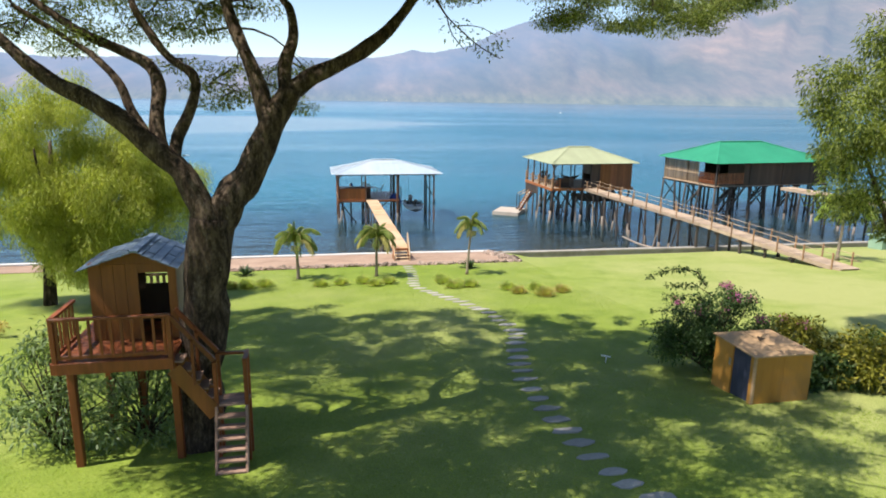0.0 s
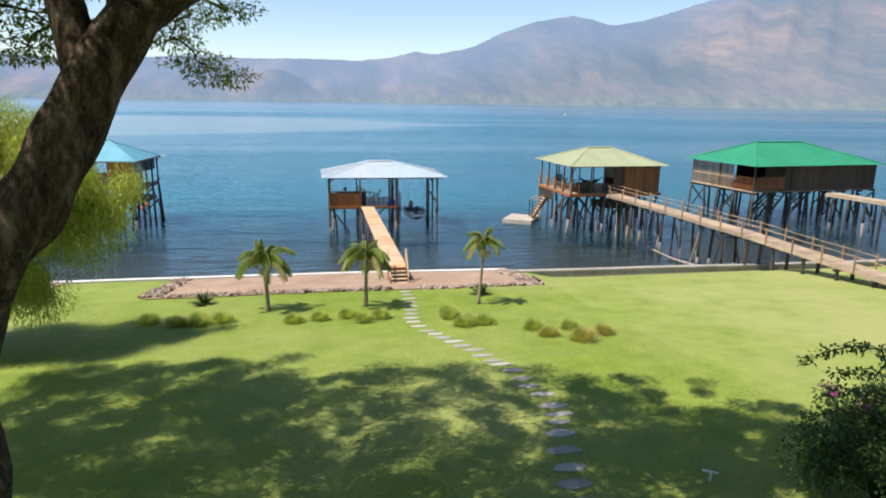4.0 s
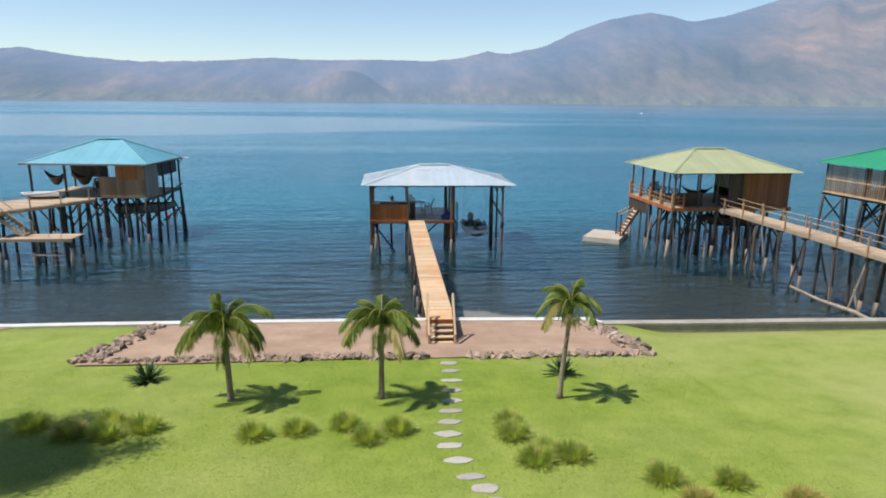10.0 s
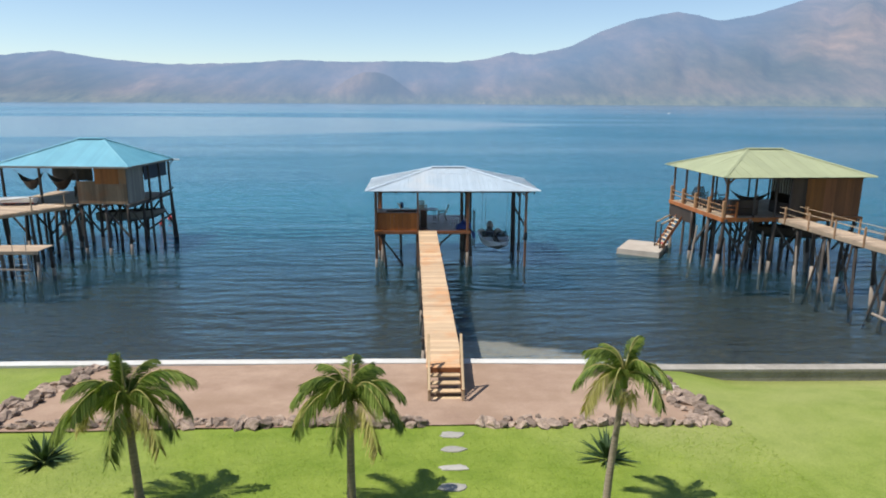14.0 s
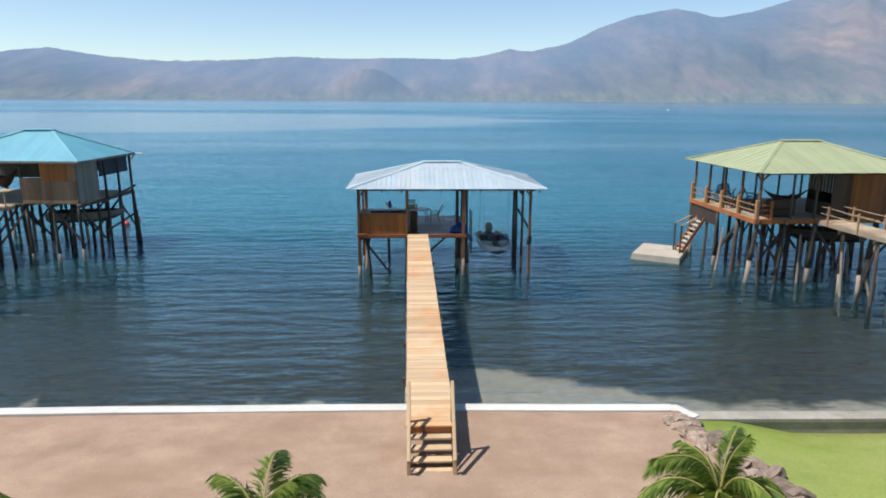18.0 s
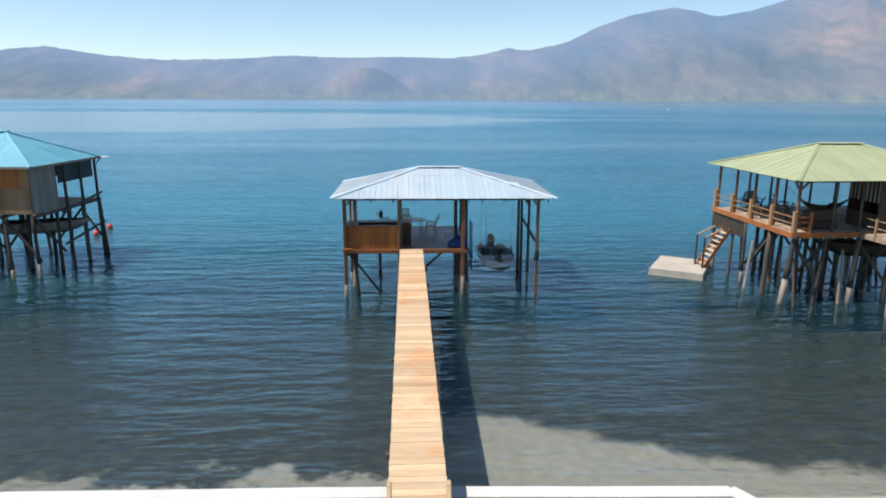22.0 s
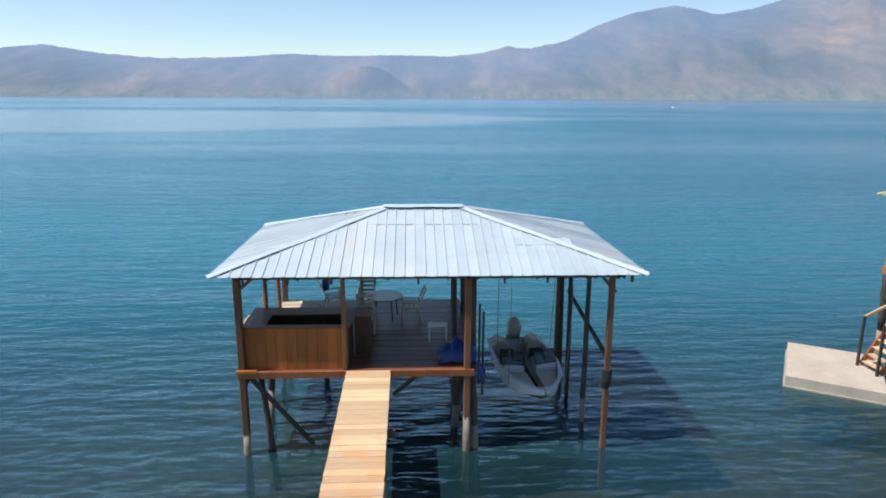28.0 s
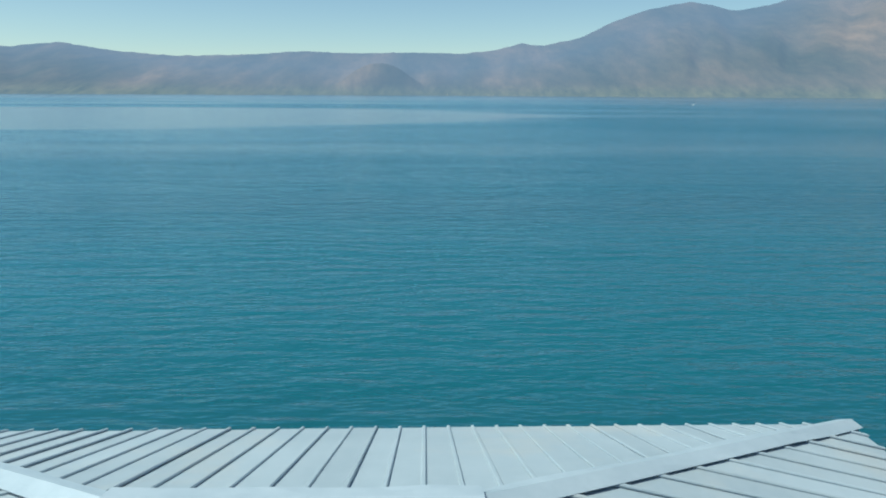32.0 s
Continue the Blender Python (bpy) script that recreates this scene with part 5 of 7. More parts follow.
# gangway from the shore
gw = thing("gangway", (16.3, 45, 0), "long narrow timber gangway on slanting piles with post rails", "gangway")
GW = [(14.75, 59.2, 3.43), (15.6, 50.0, 3.36), (16.45, 41.4, 3.22), (17.1, 35.5, 2.98), (17.8, 29.3, 2.76)]
for (ax, ay, az), (bx, by, bz) in zip(GW, GW[1:]):
    n = round(math.dist((ax, ay), (bx, by)) / 0.3)
    for i in range(n):
        k = (i + 0.5) / n
        x, y, z = ax + (bx - ax) * k, ay + (by - ay) * k, az + (bz - az) * k
        one(gw, "board", M_RAMP, lambda g: g.beam((x - 0.62, y - 0.04, z), (x + 0.62, y + 0.04, z), 0.28, 0.045))
    for s in (-0.6, 0.6):
        one(gw, "stringer", M_RAMP, lambda g: g.beam((ax + s, ay, az - 0.13), (bx + s, by, bz - 0.13), 0.08, 0.2))
        for h in (0.38, 0.72):
            one(gw, "rail", M_TAN, lambda g: g.tube([(ax + s, ay, az + h), ((ax + bx) / 2 + s, (ay + by) / 2, (az + bz) / 2 + h - 0.04), (bx + s, by, bz + h)], [0.016] * 3, 6))
def gw_at(y):
    for (ax, ay, az), (bx, by, bz) in zip(GW, GW[1:]):
        if by <= y <= ay:
            k = (ay - y) / (ay - by)
            return ax + (bx - ax) * k, az + (bz - az) * k
y = 58.6
while y > 29.4:
    x, z = gw_at(y)
    for s in (-0.66, 0.66):
        one(gw, "rail_post", M_WORNPOST, lambda g: g.beam((x + s, y, z - 0.2), (x + s, y, z + 0.82), 0.085, 0.085))
    y -= 2.05
y = 57.6
while y > 30.5:
    x, z = gw_at(y)
    on_land = y < shore(x)
    for s in (-0.5, 0.5):
        if on_land:
            one(gw, "stilt", M_PILE, lambda g: g.beam((x + s, y, height(x, y) - 0.4), (x + s, y, z - 0.2), 0.16, 0.16))
        else:
            pile(gw, I4, x + s, y, z - 0.2, 0.085, (jig(0.15), jig(0.3)))
            one(gw, "splayed_strut", M_PALEPILE if rnd.random() < 0.45 else M_PILE, lambda g: g.tube([(x + s * 1.7 + jig(0.2), y + rnd.choice((-0.9, 0.9)), -1.0), (x + s * 0.9, y + 0.12, z - 0.5)], [0.062, 0.05], 7))
    one(gw, "crossbeam", M_PILE, lambda g: g.box(x - 0.75, x + 0.75, y - 0.07, y + 0.07, z - 0.38, z - 0.24))
    y -= 2.25
lg = Geo()
lg.tube([(14.3, 50.6, 0.35), (14.8, 48.6, 0.12), (15.2, 46.4, 0.15), (15.6, 44.6, -0.1)], [0.07, 0.1, 0.11, 0.09], 8, 0.3)
solid("driftwood_log", lg, M_PALEPILE, "bleached log lying aslant in the shallows", "log", smooth=True, at=(15, 47.5, 0))

# green roof
GB = pose(27.75, 58.2, 0, 0, 0, 6.5)
gb = thing("stilt_house", GB.translation, "large stilt house with a bright green hip roof and slatted balcony", "stilt house", "stilt houses in the lake")
hip_roof(gb, GB, 0, 15.4, 0, 9.8, 5.9, 4.2, 9.6, 4.9, 7.8, M_GREEN, M_GREEN, 0.6, True, rise=0.014)
boards_x(gb, GB, 0.4, 15, 0.5, 9.3, 3.5, 0.4, M_RAMP, "deck_board")
stilts(gb, GB, (0.6, 2.7, 4.8, 6.9, 9.0, 11.2, 13.2, 14.8), (0.6, 2.9, 5.2, 7.4, 9.2), 3.3, 0.11, 0.3)
for x in (0.6, 4.8, 9.0, 14.8):
    for y in (0.6, 5.2, 9.2):
        one(gb, "post", M_PILE, lambda g: g.beam((x, y, 3.5), (x, y, 5.95), 0.15, 0.15), GB)
def slat_screen(parent, m, p, q, z0, zm, z1, material, kick=True):
    L = math.dist(p, q)
    n = round(L / 0.22)
    for i in range(n):
        k = (i + 0.5) / n
        x, y = p[0] + (q[0] - p[0]) * k, p[1] + (q[1] - p[1]) * k
        one(parent, "slat", material, lambda g: g.beam((x, y, z0), (x, y, z1), 0.13, 0.04), m)
    for z in (z0 + 0.1, zm):
        one(parent, "rail", material, lambda g: g.beam((*p, z), (*q, z), 0.05, 0.1), m)
    d = 0.03
    if not kick:
        return
    one(parent, "kick_panel", material, lambda g: g.beam((p[0] + d, p[1] + d, (z0 + zm) / 2), (q[0] + d, q[1] + d, (z0 + zm) / 2), 0.025, zm - z0), m)
slat_screen(gb, GB, (0.55, 9.2), (0.55, 3.3), 3.45, 4.6, 5.75, M_TAN, False)
slat_screen(gb, GB, (0.55, 3.2), (0.55, 0.75), 3.7, 4.0, 4.85, M_RED)
slat_screen(gb, GB, (0.75, 0.55), (4.0, 0.55), 3.7, 4.0, 4.85, M_RED)
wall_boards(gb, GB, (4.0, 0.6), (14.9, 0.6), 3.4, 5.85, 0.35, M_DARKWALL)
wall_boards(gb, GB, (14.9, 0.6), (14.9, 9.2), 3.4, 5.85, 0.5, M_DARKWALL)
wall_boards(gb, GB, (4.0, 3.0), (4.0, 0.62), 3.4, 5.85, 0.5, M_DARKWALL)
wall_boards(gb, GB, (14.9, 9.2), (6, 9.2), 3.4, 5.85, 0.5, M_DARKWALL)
gs = thing("stilt_house_stairs", GB @ Vector((3.4, 1.5, 0.4)), "dark timber stairs under the green-roofed house", "steps")
for i in range(9):
    k = i / 8
    one(gs, "tread", M_PILE, lambda g: g.box(2.6 + 2.0 * k, 2.9 + 2.0 * k, 1.2, 2.1, 0.7 + 2.5 * k, 0.75 + 2.5 * k), GB)
for y in (1.15, 2.15):
    one(gs, "stringer", M_PILE, lambda g: g.beam((2.6, y, 0.5), (4.8, y, 3.3), 0.06, 0.22), GB)
gp = thing("gangway", GB @ Vector((9.8, -5, 0)), "grey timber gangway to the green-roofed house", "gangway")
for i in range(46):
    y = -0.2 - 0.4 * i
    one(gp, "board", M_RAMP, lambda g: g.box(8.4, 9.9, y - 0.19, y + 0.19, 3.25, 3.31), GB)
for s in (8.45, 9.85):
    one(gp, "stringer", M_RAMP, lambda g: g.beam((s, 0, 3.13), (s, -18.4, 3.13), 0.1, 0.22), GB)
for i in range(11):
    y = -0.8 - 1.7 * i
    for s in (8.5, 9.8):
        pile(gp, GB, s, y, 3.05, 0.095, (jig(0.3), jig(0.35)))
    one(gp, "brace", M_PILE, lambda g: g.beam((8.5, y, 2.9), (9.8, y, 0.9), 0.08, 0.12), GB)

# turquoise roof
LB = pose(-35.2, 65.4, 0, 0, 0, -4.0)
lb = thing("stilt_house", LB.translation, "timber stilt house with a turquoise tiled hip roof and hammocks", "stilt house", "stilt houses in the lake")
hip_roof(lb, LB, 0, 9.2, 0, 6.6, 5.9, 4.3, 5.9, 3.3, 7.52, M_TEAL, M_TEAL, 0.2, True, rise=0.012)
one(lb, "fascia", M_GREYWALL, lambda g: g.box(0, 9.2, -0.04, 0.0, 5.8, 5.93), LB)
one(lb, "fascia", M_GREYWALL, lambda g: g.box(9.2, 9.24, 0, 6.6, 5.8, 5.93), LB)
boards_x(lb, LB, 0.2, 8.9, 0.3, 6.3, 3.45, 0.4, M_RAMP, "deck_board")
stilts(lb, LB, (0.4, 2.1, 3.8, 5.6, 7.2, 8.9), (0.3, 2.4, 4.4, 6.3), 3.25, 0.1, 0.3)
for x in (0.5, 3.0, 5.5):
    for y in (0.4, 6.2):
        one(lb, "post", M_PILE, lambda g: g.beam((x, y, 3.45), (x, y, 5.95), 0.14, 0.14), LB)
for s in (-0.45, 0.45):
    one(lb, "knee_brace", M_PILE, lambda g: g.beam((5.5, 0.4, 5.35), (5.5 + s, 0.4, 5.85), 0.07, 0.09), LB)
wall_boards(lb, LB, (5.5, 0.3), (6.7, 0.3), 3.46, 4.95, 0.2, M_WORNTAN)
wall_boards(lb, LB, (6.7, 0.3), (8.78, 0.3), 3.46, 4.75, 0.2, M_WORNTAN)
wall_boards(lb, LB, (6.7, 0.32), (8.3, 0.32), 4.753, 5.85, 0.2, M_ORANGE, "upper_board")
wall_boards(lb, LB, (8.3, 0.32), (8.78, 0.32), 4.753, 5.85, 0.24, M_WORNTAN, "upper_board")
wall_boards(lb, LB, (8.8, 0.35), (8.8, 2.6), 3.46, 5.85, 0.2, M_GREYWALL)
wall_boards(lb, LB, (8.8, 2.75), (8.8, 6.2), 4.75, 5.85, 0.55, M_BLUEDOOR, "shutter")
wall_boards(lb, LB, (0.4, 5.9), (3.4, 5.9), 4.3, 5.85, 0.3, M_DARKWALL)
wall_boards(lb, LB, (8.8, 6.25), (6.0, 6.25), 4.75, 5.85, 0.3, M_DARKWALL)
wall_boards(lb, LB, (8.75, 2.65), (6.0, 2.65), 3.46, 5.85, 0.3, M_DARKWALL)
for y in (3.0, 4.6, 6.2):
    one(lb, "frame_post", M_PILE, lambda g: g.beam((9.05, y, -1), (9.0, y, 5.85), 0.13, 0.13), LB)
for z in (3.5, 1.7):
    one(lb, "frame_rail", M_PILE, lambda g: g.beam((9.05, 2.4, z - 0.3), (9.05, 6.6, z + 0.25), 0.08, 0.12), LB)
one(lb, "gutter_outlet", M_WHITE, lambda g: g.tube([(9.2, 6.6, 5.85), (9.7, 6.65, 5.85)], [0.04, 0.04], 8), LB)
one(lb, "eave_brace", M_PILE, lambda g: g.beam((9.0, 6.2, 5.4), (9.3, 6.5, 5.85), 0.06, 0.06), LB)
for lx, ly, lx2, ly2 in ((1.2, 1.0, 2.7, 1.2), (3.2, 1.0, 4.8, 1.2)):
    a, b = LB @ Vector((lx, ly, 0)), LB @ Vector((lx2, ly2, 0))
    hammock(a.x, a.y, b.x, b.y, 5.35, 1.1, M_SLING, "dark brown hammock hanging under the turquoise roof", 0.6)
for lx, ly, t in ((4.4, 2.4, 20), (5.0, 3.4, 100), (3.5, 3.8, 200)):
    p = LB @ Vector((lx, ly, 3.46))
    chair("armchair", p.x, p.y, p.z, t, M_DARKWALL, "dark armchair on the turquoise-roofed terrace", "chairs on the turquoise terrace", 0.95)
p = LB @ Vector((7.3, 3.6, 1.75))
boat("launch", pose(p.x, p.y, p.z, 0, 0, -78), 4.4, 1.7, 0.75, M_GREYWALL, M_HULLDARK, M_DARKWALL, "grey launch hung under the stilt house", False)
p = LB @ Vector((1.6, -0.4, 3.5))
boat("dinghy", pose(p.x, p.y, p.z, 0, 0, 100), 2.6, 1.2, 0.4, M_WHITE, M_REDPLASTIC, M_WHITE, "small white and red dinghy lying on the deck", False)
fd = thing("landing_deck", (-33.5, 62.5, 0), "pale deck that runs out in front of the stilt house", "deck")
for i in range(22):
    k = i / 21
    a = Vector((-29.9, 64.75, 3.42)).lerp(Vector((-33.6, 58.7, 3.42)), k)
    b = Vector((-34.2, 65.2, 3.42)).lerp(Vector((-38.0, 60.6, 3.42)), k)
    one(fd, "board", M_RAMP, lambda g: g.beam(a, b, 0.3, 0.05))
one(fd, "edge_beam", M_TAN, lambda g: g.beam((-29.85, 64.7, 3.3), (-33.6, 58.6, 3.3), 0.08, 0.2))
for k in (0.05, 0.35, 0.65, 0.95):
    a = Vector((-29.9, 64.6, 0)).lerp(Vector((-33.6, 58.7, 0)), k)
    pile(fd, I4, a.x - 0.1, a.y, 3.2, 0.1, (jig(0.2), jig(0.2)))
    pile(fd, I4, a.x - 2.4, a.y + 1.0, 3.2, 0.1, (jig(0.2), jig(0.2)))
    one(fd, "rail_post", M_TAN, lambda g: g.beam((a.x, a.y, 3.4), (a.x, a.y, 4.3), 0.07, 0.07))
one(fd, "rail", M_TAN, lambda g: g.beam((-29.9, 64.6, 4.25), (-33.6, 58.7, 4.25), 0.04, 0.05))
lp = thing("swim_platform", (-30.8, 59.5, 0), "low swimming platform with a steel ladder", "platform")
for i in range(8):
    one(lp, "board", M_RAMP, lambda g: g.box(-33.4, -28.8, 58.5 + 0.2 * i, 58.68 + 0.2 * i, 1.75, 1.8))
for x in (-33.0, -31.3, -29.9, -28.9):
    for y in (58.6, 59.9):
        pile(lp, I4, x, y, 1.74, 0.09, (jig(0.15), 0))
one(lp, "edge_beam", M_RAMP, lambda g: g.box(-33.4, -28.8, 58.40, 58.485, 1.6, 1.8))
one(lp, "tie_beam", M_PALEPILE, lambda g: g.beam((-31.4, 58.4, 0.75), (-29.3, 58.4, 0.72), 0.07, 0.09))
for x in (-30.1, -29.35):
    one(lp, "ladder_stile", M_PALEPILE, lambda g: g.tube([(x, 58.3, -0.3), (x, 58.3, 2.7)], [0.018, 0.018], 6))
for i in range(6):
    one(lp, "ladder_rung", M_PALEPILE, lambda g: g.tube([(-30.1, 58.3, 0.1 + 0.32 * i), (-29.35, 58.3, 0.1 + 0.32 * i)], [0.013, 0.013], 6))
ps = thing("platform_steps", (-32.8, 60.5, 1.8), "tan wooden steps down to the swimming platform", "steps")
for i in range(8):
    k = i / 7
    one(ps, "tread", M_TAN, lambda g: g.box(-33.7 + 1.5 * k - 0.14, -33.7 + 1.5 * k + 0.14, 59.2, 60.1, 3.2 - 1.3 * k, 3.24 - 1.3 * k))
for y in (59.15, 60.15):
    one(ps, "stringer", M_TAN, lambda g: g.beam((-34.0, y, 3.42), (-32.0, y, 1.75), 0.06, 0.22))
    one(ps, "handrail", M_TAN, lambda g: g.beam((-34.0, y, 4.2), (-32.0, y, 2.6), 0.05, 0.07))
    one(ps, "rail_post", M_TAN, lambda g: g.beam((-32.0, y, 1.8), (-32.0, y, 2.6), 0.06, 0.06))
for x, y in ((-28.75, 76.4), (-28.9, 78.8)):
    g = Geo()
    g.lump((x, y, 0.1), (0.22, 0.22, 0.24), 1, 0.02)
    g.tube([(x, y, 0.3), (x, y, 0.42)], [0.06, 0.05], 8)
    solid("buoy", g, M_REDPLASTIC, "round red mooring buoy floating on the lake", "buoy", "mooring buoys", smooth=True, at=(x, y, 0))

# ---- stones and rocks ----
PATH_STONES = [(-6.01, 7.64), (-6.29, 8.23), (-6.34, 8.76), (-6.44, 9.47), (-6.45, 10.18), (-6.45, 10.84), (-6.46, 11.52), (-6.44, 12.23), (-6.43, 12.92), (-6.38, 13.62), (-6.27, 14.46), (-6.11, 15.22), (-5.99, 15.88), (-5.8, 16.57), (-5.61, 17.38), (-5.39, 18.27), (-5.2, 18.9),
               (-4.97, 19.39), (-4.93, 19.97), (-4.93, 20.83), (-5.04, 21.54), (-5.04, 22.21), (-5.09, 22.99), (-5.24, 23.67), (-5.42, 24.07), (-5.59, 24.74), (-5.71, 25.46), (-5.98, 26.06), (-6.15, 26.67), (-6.41, 27.28), (-6.59, 27.85), (-6.81, 28.39), (-7.0, 29.2), (-7.12, 30.0), (-7.1, 30.7), (-7.0, 31.48), (-6.9, 32.24), (-6.8, 33.04), (-6.72, 33.9), (-6.65, 34.82), (-6.6, 35.82), (-6.58, 36.7), (-6.6, 37.5)]
for i, (x, y) in enumerate(PATH_STONES):
    g = Geo()
    rx, ry = rnd.uniform(0.29, 0.39), rnd.uniform(0.14, 0.21)
    pts = []
    n = 11
    for k in range(n):
        a = 2 * math.pi * k / n
        r = 0.92 / (abs(math.cos(a + i)) ** 4 + abs(math.sin(a + i)) ** 4) ** 0.25 + 0.2 * noise.noise(Vector((math.cos(a) * 1.2 + i * 3.1, math.sin(a) * 1.2, i)))
        px, py = x + rx * r * math.cos(a), y + ry * r * math.sin(a)
        pts.append((px, py))
    low = [(px, py, height(px, py) - 0.05) for px, py in pts]
    rim = [(px, py, height(px, py) + 0.014) for px, py in pts]
    cap = [(x + (px - x) * 0.94, y + (py - y) * 0.94, height(px, py) + 0.026) for px, py in pts]
    g.add(low + rim + cap, [[k, (k + 1) % n, n + (k + 1) % n, n + k] for k in range(n)] + [[n + k, n + (k + 1) % n, 2 * n + (k + 1) % n, 2 * n + k] for k in range(n)] + [list(range(2 * n, 3 * n))])
    solid("stepping_stone", g, M_STONE, "flat irregular grey stepping stone set in the lawn", "stepping stone", "stepping stone path", at=(x, y, height(x, y)))

border = thing("rock_border", (-9, 37.8, 1.7), "row of rough brown rocks edging the sand", "rock border")
ROCKS = []
for k in range(7):
    g = Geo()
    g.lump((0, 0, 0), (1.0, 0.8, 0.62), k + 1, 0.42)
    ROCKS.append(mesh_of("rock", g, M_ROCK))


def rock(x, y, r, parent):
    ob = new("rock", ROCKS[rnd.randrange(7)])
    ob.parent = parent
    ob.location = Vector((x, y, max(height(x, y), 1.2) + r * 0.3)) - parent.location
    ob.rotation_euler = (jig(0.4), jig(0.4), rnd.uniform(0, 6.28))
    ob.scale = (r * rnd.uniform(0.8, 1.3), r * rnd.uniform(0.8, 1.2), r * rnd.uniform(0.8, 1.2))


x = -19.2
while x < 0.6:
    if not -7.25 < x < -6.0:
        rock(x, 37.35 - 0.03 * (x + 9) + 0.1 * (x < -18.3) + jig(0.1), rnd.uniform(0.12, 0.22), border)
        if rnd.random() < 0.75:
            rock(x + jig(0.1), 37.6 - 0.03 * (x + 9) + jig(0.1), rnd.uniform(0.1, 0.19), border)
        if rnd.random() < 0.35:
            rock(x + jig(0.1), 37.75 - 0.03 * (x + 9) + jig(0.1), rnd.uniform(0.1, 0.16), border)
    x += rnd.uniform(0.22, 0.36)
for k in range(26):
    t = k / 25
    rock(-19.1 + 0.6 * t + jig(0.22), 37.8 + 4.9 * t + jig(0.1), rnd.uniform(0.13, 0.26), border)
    rock(-18.7 + 0.6 * t + jig(0.2), 37.8 + 4.9 * t + jig(0.1), rnd.uniform(0.14, 0.26), border)
for k in range(26):
    t = k / 25
    rock(0.55 - 0.55 * t + jig(0.2), 37.1 + 5.0 * t + jig(0.1), rnd.uniform(0.14, 0.3), border)
    rock(0.15 - 0.5 * t + jig(0.2), 37.2 + 5.0 * t + jig(0.1), rnd.uniform(0.12, 0.24), border)
g = Geo()
g.lump((0.1, 39.4, 1.65), (0.32, 0.28, 0.25), 12, 0.3)
solid("boulder", g, M_RAFT, "pale cream boulder among the brown rocks", "boulder", at=(0.1, 39.4, 1.5))

# ---- plants ----


def leaf_quads(c, d, n, length, width, droop=0.0):
    """Leaves at c that point along d with faces towards n: arrays of pointed quads."""
    d = d / np.maximum(np.linalg.norm(d, axis=1, keepdims=True), 1e-6)
    s = np.cross(d, n)
    s = s / np.maximum(np.linalg.norm(s, axis=1, keepdims=True), 1e-6)
    L, W = np.reshape(length, (-1, 1)), np.reshape(width, (-1, 1))
    mid = c + d * L * 0.45
    end = c + d * L - np.array([0, 0, 1.0]) * (L * droop)
    return np.stack([c, mid + s * W / 2, end, mid - s * W / 2], axis=1).reshape(-1, 3)


def crown_part(name, centres, radii, count, length, width, material, parent, droop=0.2, flat=0.5, hang=0.0, label=""):
    """Leaves in clumps round the centres. hang: how far they point down."""
    o = np.array(top(parent).location)
    centres = np.asarray(centres, float)
    k = rng.integers(0, len(centres), count)
    r = np.asarray(radii, float)
    r = r[k][:, None] if r.ndim else r
    v = rng.normal(size=(count, 3))
    v /= np.linalg.norm(v, axis=1, keepdims=True)
    v *= rng.random((count, 1)) ** 0.45
    c = centres[k] + v * r * np.array([1, 1, flat])
    d = v * 0.6 + rng.normal(size=(count, 3)) * 0.5 - np.array([0, 0, 1.0]) * hang
    n = rng.normal(size=(count, 3)) * 0.6 + np.array([0, 0, 1.0])
    q = leaf_quads(c - o, d, n, length * rng.uniform(0.6, 1.3, count), width * rng.uniform(0.7, 1.3, count), droop)
    ob = new(name, arrays(name, q, 4, material))
    ob.parent = parent
    return tagged(ob, label) if label else ob


